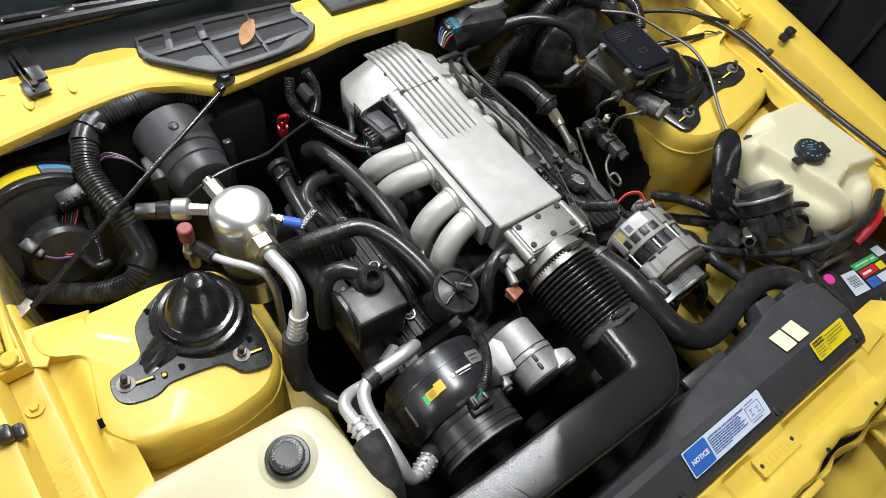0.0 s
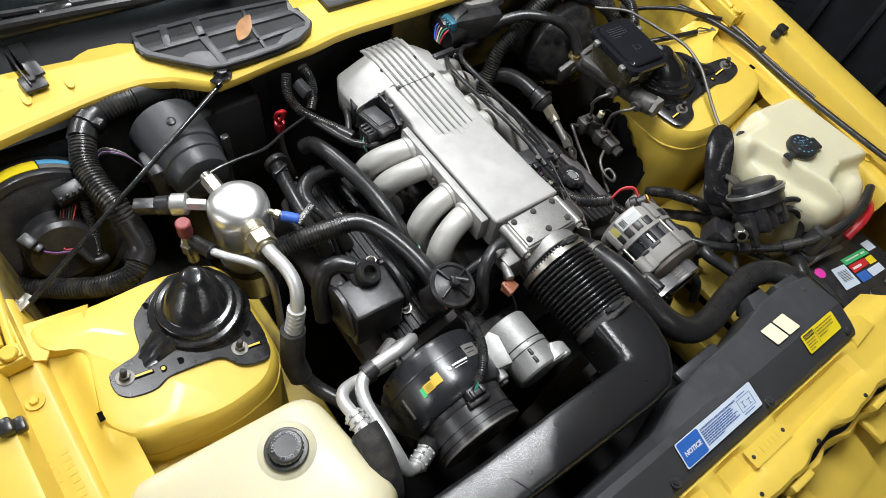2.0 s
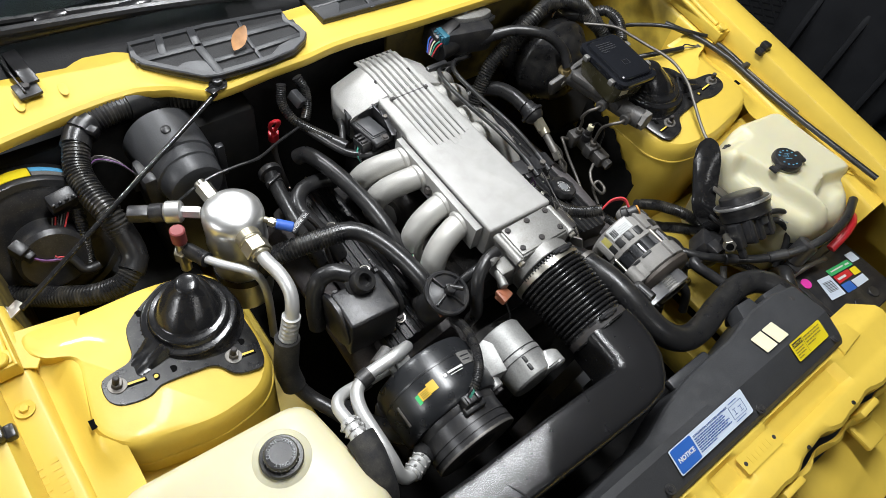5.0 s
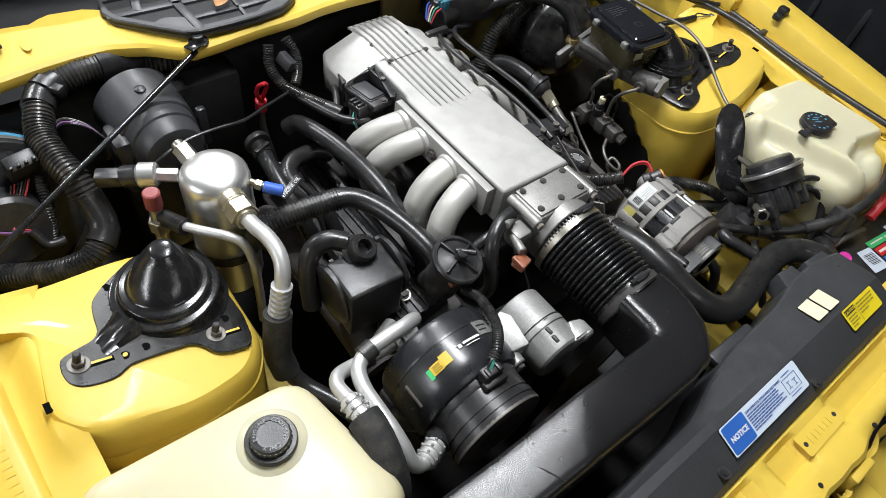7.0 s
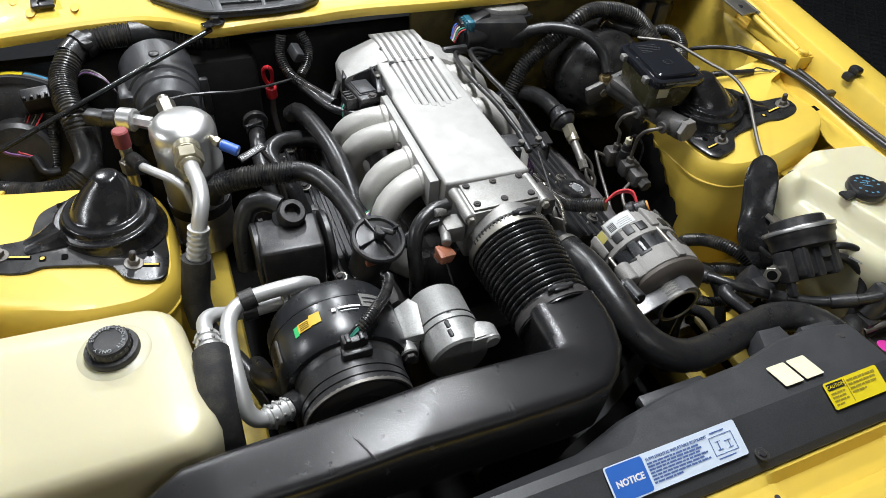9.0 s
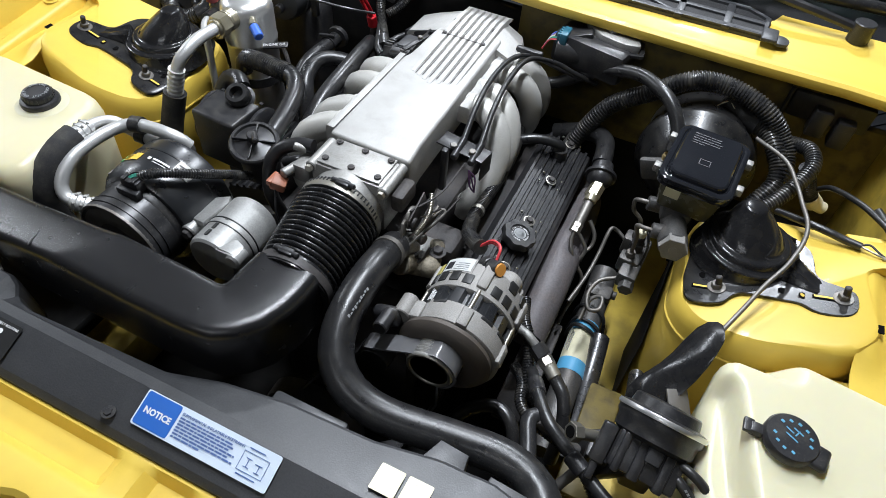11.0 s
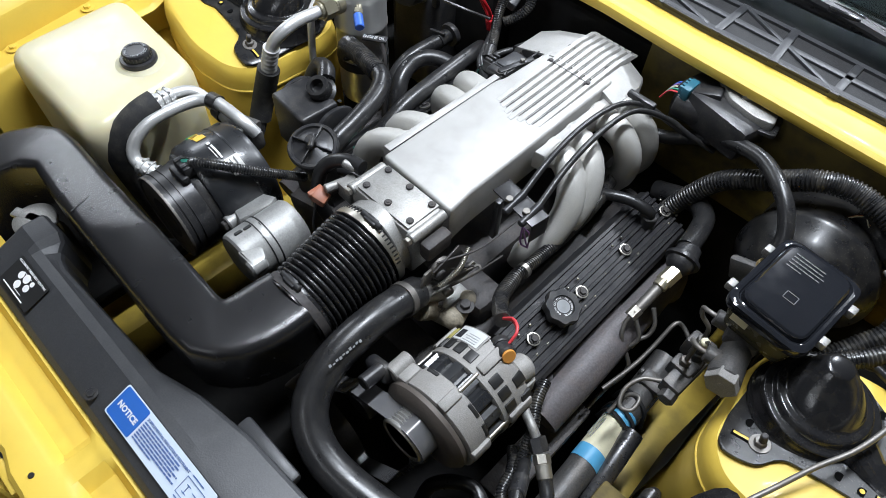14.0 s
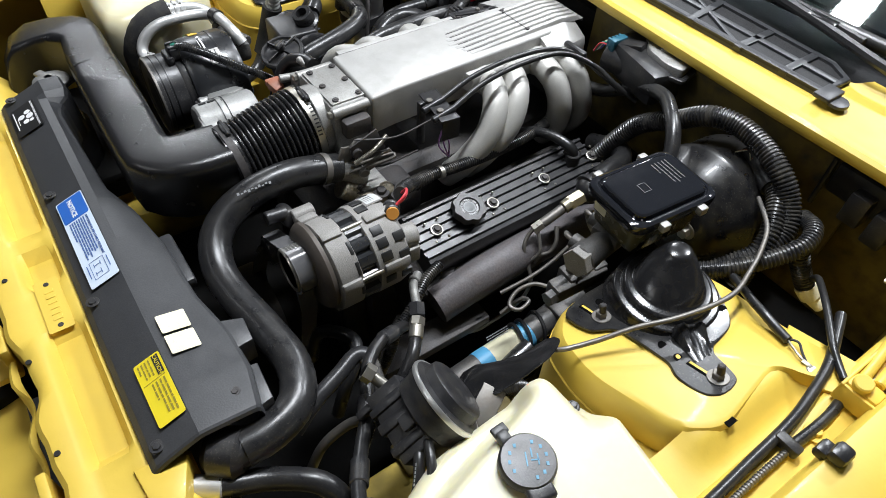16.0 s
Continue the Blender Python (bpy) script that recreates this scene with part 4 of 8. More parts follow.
# rear block: a raised crown with falling shoulders
secs = []
for y, dz in ((0.272, 0.0), (0.276, 0.0), (0.335, 0.0), (0.368, -0.006), (0.384, -0.022), (0.386, -0.06)):
    w = 1.0 if y < 0.34 else (0.86 if y < 0.37 else 0.72)
    prof = [(-0.115, 0.02), (-0.116, 0.066), (-0.111, 0.072), (-0.042, 0.0935), (-0.038, 0.0945), (0.038, 0.0945), (0.042, 0.0935), (0.087, 0.074), (0.091, 0.066), (0.090, 0.02)]
    secs.append([(-0.013 + x * w, y, z + (dz if z > 0.03 else 0)) for x, z in prof])
part("rear_crown", loft(secs), CAST, plen)
for i in range(7):
    x = -0.046 + i * 0.0125
    y0 = 0.115 + 0.006 * abs(3 - i)
    rings = []
    for y, h in ((y0, 0.0), (0.2, 0.003), (0.259, 0.0055), (0.262, 0.0055), (0.33, 0.008), (0.37, 0.003), (0.386, -0.012)):
        rings.append([(x - 0.0052, y, 0.086), (x - 0.0044, y, 0.0908 + h * 0.8), (x - 0.0034, y, 0.0914 + h), (x + 0.0034, y, 0.0914 + h), (x + 0.0044, y, 0.0908 + h * 0.8), (x + 0.0052, y, 0.086)])
    part("fin", loft(rings), CAST, plen)
    # a thin dark strip paints the shade at the bottom of each groove
    if i < 6:
        part("groove_shade", sheet([[(x + 0.0052, y, z), (x + 0.0073, y, z)] for y, z in ((0.13, 0.0912), (0.272, 0.0912), (0.274, 0.0948), (0.335, 0.0948), (0.366, 0.0898))], 0.0002), DARKIRON, plen)
part("side_flange", prism([(-0.096, -0.052), (-0.081, -0.052), (-0.0815, 0.180), (-0.094, 0.180)], 0.035, 0.0865, 0.003), CAST, plen)
part("side_flange", prism([(0.0505, 0.105), (0.066, 0.112), (0.070, 0.315), (0.0505, 0.315)], 0.045, 0.076, 0.004, zf=lambda x, y: -(x - 0.05) * 0.35), CAST, plen)
for x, y in ((-0.047, 0.259), (0.026, 0.258), (0.026, 0.312), (-0.047, 0.312)):
    part("plenum_bolt", join(cyl((x, y, 0.0925), (x, y, 0.0968), 0.0062, 16), hexnut((x, y, 0.095), (x, y, 0.0985), 0.004)), DARKIRON, plen)
# dark strip in the flange joint paints the top plate's edge shadow
part("flange_joint_shadow", box((-0.0806, 0.064, 0.0872), (0.0014, 0.235, 0.0016), 0.0002), DARKIRON, plen, "dark joint line")
part("cover_joint", box((-0.0125, 0.2575, 0.0966), (0.066, 0.0015, 0.0012), 0.0002), DARKIRON, plen, "dark joint line")
# runners
for y, sw in ((0.153, 0.05), (0.106, 0.042), (0.036, -0.012), (-0.012, -0.03)):
    part("runner", tube([(-0.080, y, 0.058), (-0.108, y + sw * 0.1, 0.057), (-0.145, y + sw * 0.45, 0.036), (-0.160, y + sw * 0.8, -0.004), (-0.150, y + sw, -0.05), (-0.115, y + sw, -0.09)], 0.0215, 22), RUNNER, plen, "curved satin aluminium runner")
    part("runner_collar", cyl((-0.083, y, 0.060), (-0.101, y, 0.0575), 0.0238, 28, 0.003), RUNNER, plen)
part("runner_bolt", bolt((-0.097, 0.073, 0.058), (-1, 0, 0.3), 0.0065, 0.006, 0.009), DARKIRON, plen)
for y, sw in ((0.144, -0.085), (0.190, -0.09), (0.258, 0.012), (0.303, 0.02)):
    part("runner", tube([(0.048, y, 0.050), (0.080, y, 0.052), (0.112, y + sw * 0.2, 0.036), (0.128, y + sw * 0.5, 0.0), (0.122, y + sw * 0.95, -0.045), (0.092, y + sw * 1.1, -0.09)], 0.0215, 18), RUNNER, plen, "curved satin aluminium runner")
    part("runner_collar", cyl((0.050, y, 0.051), (0.066, y, 0.052), 0.0235), RUNNER, plen)

tb = thing("throttle_unit", (-0.012, -0.10, 0.03), "cast aluminium throttle body with a six-bolt cover plate", "throttle body")
part("housing", join(box((-0.012, -0.104, 0.045), (0.118, 0.060, 0.085), 0.006), cyl((-0.012, -0.128, 0.035), (-0.012, -0.150, 0.035), 0.056, 32)), ALLOY, tb)
part("cover_plate", box((-0.0125, -0.102, 0.0885), (0.098, 0.056, 0.004), 0.0015), ALLOY, tb)
for x in (-0.0535, -0.012, 0.0295):
    for y in (-0.081, -0.120):
        part("cover_screw", join(cyl((x, y, 0.0905), (x, y, 0.0935), 0.0052, 16, 0.0012), cyl((x, y, 0.0932), (x, y, 0.0942), 0.0026, 6, 0.0002)), DARKIRON, tb)
for x in (-0.069, 0.045):
    part("boss", cyl((x, -0.074, 0.080), (x, -0.136, 0.080), 0.0085, 16), ALLOY, tb)
    part("boss_bolt", bolt((x, -0.136, 0.080), (0, -1, 0), 0.006, 0.006), STEEL, tb)
part("idle_valve", join(box((-0.088, -0.12, 0.055), (0.03, 0.03, 0.03), 0.005), cyl((-0.095, -0.105, 0.078), (-0.112, -0.112, 0.083), 0.006), cyl((-0.10, -0.12, 0.06), (-0.108, -0.15, 0.06), 0.007)), ALLOY, tb)
part("throttle_lever", join(box((0.062, -0.105, 0.06), (0.020, 0.045, 0.030), 0.006), cyl((0.07, -0.12, 0.03), (0.090, -0.12, 0.03), 0.008), box((0.084, -0.10, 0.03), (0.003, 0.05, 0.045), 0.001, m=pose(0, 0, 0, 20, 0, 0))), DARKIRON, tb)
part("cam_plate", join(box((0.078, -0.135, 0.028), (0.004, 0.03, 0.026), 0.001, m=pose(0, 0, 0, -25, 0, 15)), cyl((0.074, -0.112, 0.030), (0.082, -0.112, 0.030), 0.017, 24)), DULL, tb)
part("sensor_bracket", join(box((0.098, -0.09, 0.012), (0.004, 0.05, 0.016), 0.001, m=pose(0, 0, 0, 30, 0, -15)), cyl((0.094, -0.115, 0.0), (0.104, -0.118, 0.0), 0.008)), DULL, tb)
part("linkage_spring", tube([(0.09, -0.07, 0.045), (0.10, -0.10, 0.035), (0.095, -0.13, 0.02)], 0.004, 10, 0.0026, 0.0012), STEEL, tb)
for k, pts in enumerate(([(0.08, -0.12, 0.05), (0.10, -0.06, 0.045), (0.11, 0.0, 0.06)], [(0.075, -0.13, 0.015), (0.10, -0.09, 0.0), (0.12, -0.03, 0.02)], [(0.07, -0.11, 0.01), (0.11, -0.08, 0.035)])):
    part("link_rod", tube(pts, 0.0016, 8), DARKIRON, tb)
part("pull_loop", tube([(0.082, -0.135, 0.005), (0.105, -0.075, 0.022), (0.112, -0.07, 0.022), (0.112, -0.078, 0.018), (0.088, -0.138, 0.0)], 0.0024, 8), DULL, tb)
part("red_lead", tube([(0.085, -0.142, 0.0), (0.078, -0.158, -0.012), (0.062, -0.165, -0.02)], 0.0026, 8), WIREO, tb)
th = thing("thermostat_housing", (0.095, -0.09, -0.06), "corroded tan thermostat housing on the intake base", "engine housing")
part("casting", join(box((0.098, -0.105, -0.055), (0.055, 0.06, 0.03), 0.010, 3, m=pose(0, 0, 0, 0, 8, 20)), cyl((0.085, -0.125, -0.05), (0.080, -0.15, -0.03), 0.018), ball((0.115, -0.12, -0.05), 0.016), ball((0.11, -0.085, -0.045), 0.014)), TANCAST, th)
part("housing_bolt", bolt((0.118, -0.098, -0.038), r=0.008, h=0.008, washer=0.013), DARKIRON, th)
part("housing_bolt", bolt((0.092, -0.125, -0.038), r=0.007, h=0.008, washer=0.011), DARKIRON, th)
oc = thing("sensor_connector", (-0.111, -0.156, 0.05), "orange-brown plastic sensor connector hanging by the throttle body", "connector")
part("shell", join(box((-0.112, -0.156, 0.046), (0.022, 0.020, 0.018), 0.003, m=pose(0, 0, 0, 10, 20, 20)), box((-0.120, -0.158, 0.052), (0.008, 0.024, 0.01), 0.002)), ORANGE, oc)
part("sensor", tube([(-0.108, -0.145, 0.05), (-0.10, -0.125, 0.055)], 0.006, 10), DARKIRON, oc)
part("wire", tube([(-0.113, -0.165, 0.04), (-0.105, -0.18, 0.0), (-0.10, -0.16, -0.05)], 0.0016, 6), RUBBER, oc)

# ---- intake bellows and duct ----
bel = thing("intake_bellows", (-0.008, -0.22, 0.03), "ribbed black rubber intake bellows between throttle body and duct", "air hose")
p0, p1 = Vector((-0.012, -0.150, 0.034)), Vector((-0.006, -0.288, 0.021))
ax = p1 - p0
L = ax.length
prof = [(0.052, 0.0), (0.061, 0.001), (0.061, 0.014)]
N = 13
for i in range(N):
    h0 = 0.016 + i * (L - 0.034) / N
    st = (L - 0.034) / N
    R = 0.0635 - 0.0085 * i / N
    prof += [(R - 0.008, h0), (R - 0.0035, h0 + st * 0.12), (R - 0.0008, h0 + st * 0.3), (R, h0 + st * 0.5), (R - 0.0008, h0 + st * 0.7), (R - 0.0035, h0 + st * 0.88)]
prof += [(0.0525, L - 0.018), (0.0535, L - 0.016), (0.0535, L), (0.045, L + 0.001)]
part("bellows", lathe(prof, p0, ax, 56), BELLM, bel, sharp=60)
for k in range(26):
    a = radians(20 + k * 5.5)
    u = Vector((math.cos(a), 0, math.sin(a)))
    part("clamp_slot", box(p0 + ax.normalized() * 0.0075 + u * 0.0626, (0.0012, 0.0065, 0.0022), 0, m=pose(0, 0, 0, 0, -math.degrees(a), 0)), BLACKLAB, bel)
for h, r in ((0.0075, 0.0618), (L - 0.008, 0.0542)):
    c = p0 + ax.normalized() * h
    part("clamp", lathe([(r - 0.001, -0.0055), (r + 0.0008, -0.0055), (r + 0.0008, 0.0055), (r - 0.001, 0.0055)], c, ax, 48), STEEL if h < 0.02 else DARKIRON, bel, "steel worm-drive hose clamp")
    t = c + Vector((0.010 if h < 0.02 else -0.004, 0, r + 0.001))
    part("clamp_screw", join(box(t, (0.020, 0.011, 0.008), 0.002), cyl(t + Vector((-0.018, 0, 0.001)), t + Vector((0.018, 0, 0.001)), 0.0038, 12)), SATINB, bel)


def duct_ring(rear, front, ztop, zbot, lean=0.0, r=0.014):
    a, b = Vector((*rear, 0)), Vector((*front, 0))
    w, h = (b - a).length, ztop - zbot
    d = (b - a) / w
    pts = round_outline([(0, zbot), (w, zbot), (w, ztop), (0, ztop)], r, 4)
    return [(a.x + d.x * u, a.y + d.y * u, v + (lean * (u / w - 0.5) if v > zbot + h * 0.6 else 0)) for u, v in pts]


duct = thing("intake_duct", (-0.2, -0.385, 0.0), "angular textured black plastic intake duct lying across the front", "air duct")
st = [((-0.052, -0.288), (0.040, -0.288), 0.068, -0.030, 0, 0.018), ((-0.054, -0.318), (0.040, -0.318), 0.069, -0.030, 0, 0.018), ((-0.055, -0.336), (0.037, -0.342), 0.069, -0.03, 0, 0.018), ((-0.056, -0.3455), (0.026, -0.376), 0.069, -0.03, 0, 0.018),
      ((-0.058, -0.3485), (0.005, -0.402), 0.069, -0.03, 0, 0.017), ((-0.064, -0.350), (-0.020, -0.419), 0.070, -0.03), ((-0.075, -0.350), (-0.055, -0.423), 0.070, -0.03, -0.004),
      ((-0.13, -0.349), (-0.14, -0.423), 0.072, -0.028, -0.006), ((-0.205, -0.348), (-0.247, -0.421), 0.0755, -0.026, -0.006), ((-0.2115, -0.348), (-0.2535, -0.421), 0.0755, -0.026, 0.001), ((-0.33, -0.347), (-0.35, -0.419), 0.0640, -0.03, 0.002), ((-0.435, -0.343), (-0.425, -0.412), 0.0535, -0.035, 0.002),
      ((-0.472, -0.347), (-0.444, -0.430), 0.053, -0.045), ((-0.505, -0.364), (-0.452, -0.450), 0.048, -0.06), ((-0.532, -0.402), (-0.457, -0.470), 0.042, -0.08), ((-0.545, -0.445), (-0.460, -0.488), 0.036, -0.10), ((-0.549, -0.480), (-0.461, -0.500), 0.018, -0.13), ((-0.549, -0.505), (-0.461, -0.512), -0.02, -0.16), ((-0.547, -0.52), (-0.462, -0.52), -0.10, -0.2)]
rows = [duct_ring(*s) for s in st]


def between(a, b, u):
    return [tuple(Vector(p).lerp(Vector(q), u)) for p, q in zip(a, b)]


rows = rows[:8] + [between(rows[7], rows[8], 0.92), between(rows[8], rows[9], 0.5), between(rows[9], rows[10], 0.07)] + rows[10:]
part("duct", loft(rows), DUCTM, duct, sharp=32)
part("moulded_crack", tube([(-0.335, -0.352, 0.0608), (-0.318, -0.375, 0.0648), (-0.305, -0.385, 0.0670), (-0.292, -0.415, 0.0718)], 0.0011, 6), BLACKLAB, duct)
ab = thing("air_cleaner_box", (-0.5, -0.56, -0.2), "round black air cleaner housing below the duct end", "air cleaner")
part("housing", lathe([(0.07, 0), (0.075, 0.01), (0.075, 0.09), (0.068, 0.10), (0.05, 0.105)], (-0.515, -0.49, -0.26), (0, 0, 1), 32), BLACKP, ab)

# ---- radiator cover ----
cover = thing("radiator_cover", (0.0, -0.48, -0.03), "dusty black plastic radiator top cover with labels", "radiator cover")
YR = [(-0.37, -0.436), (-0.318, -0.434), (-0.30, -0.455), (-0.273, -0.460), (-0.068, -0.452), (0.0, -0.432), (0.081, -0.420), (0.19, -0.416), (0.267, -0.402), (0.33, -0.402), (0.384, -0.414)]
secs = []
for x in [-0.366, -0.364, -0.361, -0.358] + span(-0.354, 0.372, 73) + [0.376, 0.379, 0.382, 0.384]:
    yr = lerp_table(x, YR)
    e = min(1.0, (x + 0.366) / 0.006, (0.384 - x) / 0.006)
    e = -0.006 * (1 - math.sqrt(max(0, 1 - (1 - e) ** 2)))
    lift = lerp_table(x, [(-0.37, 0.016), (-0.325, 0.016), (-0.31, 0.0), (0.30, 0.0), (0.315, 0.004), (0.38, 0.004)])
    secs.append([(x, yr + 0.004, -0.07), (x, yr, -0.002 + lift * 0.5 + e), (x, yr - 0.002, 0.005 + lift * 0.8 + e), (x, yr - 0.006, 0.008 + lift + e), (x, -0.470, 0.0178 + (lift if lift > 0.01 else 0) * 0.4 + e), (x, -0.4825, 0.0184 + e), (x, -0.520, 0.004 + e), (x, -0.533, -0.003 + e), (x, -0.540, -0.010 + e), (x, -0.541, -0.025)])
part("cover", sheet(secs, 0.003), COVERM, cover, sharp=11)
part("lip_bolt", bolt((0.352, -0.432, 0.0125), r=0.0042, h=0.003, washer=0.0065), DARKIRON, cover)
part("rear_block", prism([(0.238, -0.425), (0.296, -0.425), (0.292, -0.385), (0.256, -0.382)], -0.035, 0.005, 0.003), COVERM, cover)
part("rear_block", prism([(0.318, -0.420), (0.378, -0.420), (0.374, -0.398), (0.322, -0.394)], -0.035, 0.001, 0.003), COVERM, cover)
part("rear_block", box((0.10, -0.415, -0.022), (0.10, 0.02, 0.02), 0.005), COVERM, cover)
for x, y, z in ((-0.352, -0.520, 0.008), (-0.089, -0.523, 0.007), (0.134, -0.527, 0.005), (0.362, -0.525, 0.004)):
    part("cover_bolt", bolt((x, y, z - 0.001), r=0.0050, h=0.0035, washer=0.0082), BLACKP, cover)


def cover_z(y):
    return 0.0165 + (y + 0.486) * (0.0125 / 0.034) if y < -0.486 else 0.0165 + (y + 0.486) * 0.125


def cover_label(x0, x1, y0, y1, material, name, label):
    return part(name, flat([(x0, y0, cover_z(y0) + 0.0032), (x1, y0, cover_z(y0) + 0.0032), (x1, y1, cover_z(y1) + 0.0032), (x0, y1, cover_z(y1) + 0.0032)]), material, cover, label)


def cover_plane(x0, y0, lift=0.0052):
    return plane_matrix((x0, y0, cover_z(y0) + lift), (1, 0, 0), (0, 0.034, 0.0125))


W = cover_label(-0.060, 0.118, -0.5215, -0.4835, WHITELAB, "notice_label", "pale blue airbag notice label")
part("blue_field", flat([(-0.058, -0.520, cover_z(-0.520) + 0.0038), (-0.012, -0.520, cover_z(-0.520) + 0.0038), (-0.012, -0.485, cover_z(-0.485) + 0.0038), (-0.058, -0.485, cover_z(-0.485) + 0.0038)]), BLUELAB, W, "blue field")
m = cover_plane(-0.058, -0.5205)
part("lettering", lettering("NOTICE", 0.0098, m @ Matrix.Translation((0.0235, 0.0145, 0)), align="CENTER", bold=0.00035), INKWHITE, W, "white word")
part("lettering", lettering("SUPPLEMENTAL INFLATABLE RESTRAINT", 0.0046, m @ Matrix.Translation((0.0495, 0.0295, 0))), INKBLUE, W)
part("small_print", bars(m, print_lines(0.0495, 0.0265, 0.078, 7, 0.0034, 0.0019, 3)), INKBLUE, W)
part("diagram", bars(m, [(0.134, 0.028, 0.032, 0.0006), (0.134, 0.008, 0.032, 0.0006), (0.134, 0.018, 0.0006, 0.020), (0.1654, 0.018, 0.0006, 0.020), (0.140, 0.022, 0.007, 0.0008), (0.140, 0.013, 0.007, 0.0008), (0.143, 0.0175, 0.0008, 0.009), (0.152, 0.020, 0.009, 0.0008), (0.154, 0.012, 0.007, 0.0008), (0.157, 0.016, 0.0008, 0.009), (0.138, 0.0325, 0.02, 0.0012), (0.136, 0.004, 0.024, 0.0012)]), INKBLUE, W)
Yl = cover_label(0.259, 0.349, -0.515, -0.4835, YELLAB, "caution_label", "yellow caution label")
m = cover_plane(0.259, -0.515)
part("black_field", bars(m, [(0.003, 0.0265, 0.027, 0.008)]), INKDARK, Yl)
part("lettering", lettering("CAUTION", 0.0062, m @ Matrix.Translation((0.0165, 0.0243, 0.0002)), align="CENTER"), YELLAB, Yl)
part("small_print", bars(m, print_lines(0.004, 0.018, 0.024, 4, 0.0045, 0.002, 5) + print_lines(0.036, 0.027, 0.048, 4, 0.005, 0.0022, 6) + [(0.0325, 0.016, 0.0006, 0.028)]), INKOLIVE, Yl)
Bl = cover_label(-0.320, -0.246, -0.528, -0.489, BLACKLAB, "belt_label", "black belt routing label")
m = cover_plane(-0.320, -0.528)
part("lettering", lettering("ACCESSORY DRIVE BELT ROUTING", 0.0044, m @ Matrix.Translation((0.002, 0.034, 0))), INKWHITE, Bl)
dia = []
for x, y, r in ((0.024, 0.024, 0.005), (0.036, 0.026, 0.006), (0.030, 0.013, 0.0055), (0.046, 0.018, 0.005), (0.049, 0.027, 0.0035)):
    dia += [lathe([(r - 0.0006, -0.0002), (r, -0.0002), (r, 0.0002), (r - 0.0006, 0.0002)], m @ Vector((x, y, 0)), m.to_3x3() @ Vector((0, 0, 1)), 20)]
part("belt_diagram", join(*dia, bars(m, [(0.024, 0.0295, 0.02, 0.0008), (0.030, 0.0072, 0.017, 0.0008), (0.008, 0.003, 0.05, 0.0016)])), INKWHITE, Bl)
for x in (0.2125, 0.2455):
    y0, y1 = -0.472, -0.439
    part("cream_sticker", flat([(x, y0, 0.0215), (x + 0.029, y0, 0.0215), (x + 0.029, y1, 0.0142), (x, y1, 0.0142)], rnd=0.002), TAPE, cover, "blank cream sticker")
rc = thing("filler_neck", (-0.378, -0.455, -0.02), "radiator filler neck with a worn silver cap", "radiator neck")
part("neck", cyl((-0.378, -0.452, -0.05), (-0.378, -0.452, 0.0), 0.02), DARKIRON, rc)
part("cap", join(lathe([(0.027, 0), (0.029, 0.003), (0.029, 0.009), (0.022, 0.013), (0.01, 0.014)], (-0.378, -0.452, 0.0), (0, 0, 1), 28), box((-0.378, -0.452, 0.011), (0.068, 0.016, 0.006), 0.003, m=pose(0, 0, 0, 0, 0, 25))), ALLOY, rc)

# ---- radiator hose ----
hose = thing("radiator_hose", (0.2, -0.36, -0.03), "thick black rubber radiator hose curving round to the radiator", "hose")
part("hose", tube([(0.073, -0.150, 0.004), (0.075, -0.19, 0.020), (0.077, -0.235, 0.030), (0.079, -0.285, 0.026), (0.087, -0.328, 0.014), (0.108, -0.358, 0.0), (0.144, -0.373, -0.014), (0.19, -0.373, -0.023), (0.26, -0.361, -0.029), (0.33, -0.355, -0.03), (0.378, -0.375, -0.03), (0.396, -0.415, -0.03), (0.397, -0.45, -0.03)], 0.0225, 22), RUBBER, hose)
part("outlet", join(tube([(0.076, -0.11, -0.03), (0.073, -0.135, -0.006), (0.073, -0.158, 0.008)], 0.018, 16), box((0.075, -0.10, -0.045), (0.06, 0.05, 0.02), 0.006)), ALLOY, hose, "dull alloy thermostat outlet")
part("spring_clamp", lathe([(0.0232, -0.005), (0.0245, -0.005), (0.0245, 0.005), (0.0232, 0.005)], (0.0743, -0.175, 0.0145), (0.05, -1, 0.38), 28), DULL, hose)
part("end_tank", join(cyl((0.404, -0.447, -0.034), (0.372, -0.484, -0.036), 0.029, 28, 0.010), cyl((0.397, -0.43, -0.03), (0.397, -0.46, -0.03), 0.02)), BLACKP, hose, "black radiator end tank")
m = plane_matrix((0.0945, -0.262, 0.0465), (0.04, -1, 0.02), (-0.62, 0, 0.78))
part("print_mark", bars(m, [(i * 0.0052, 0.0012 * (i % 2), 0.0034, 0.0036 - 0.001 * (i % 3)) for i in range(10)], 0.0005), INKGREY, hose)

# ---- alternator and belt ----
alt = thing("alternator", (0.21, -0.21, -0.035), "dull alloy alternator with a black stator band and a pulley", "alternator")
AX, AZ = 0.208, -0.033
A = lambda y: (AX, y, AZ)
part("front_housing", lathe([(0.03, 0), (0.060, 0.001), (0.0662, 0.005), (0.067, 0.012), (0.067, 0.035), (0.064, 0.037)], A(-0.255), (0, 1, 0), 48), ALTM, alt)
part("fan_plate", lathe([(0.03, 0), (0.050, 0.0), (0.060, 0.003), (0.0655, 0.010), (0.0645, 0.016), (0.05, 0.018)], (0.204, -0.271, -0.028), (0, 1, 0), 44), BROWNI, alt, "brown grimy fan plate")
rings = []
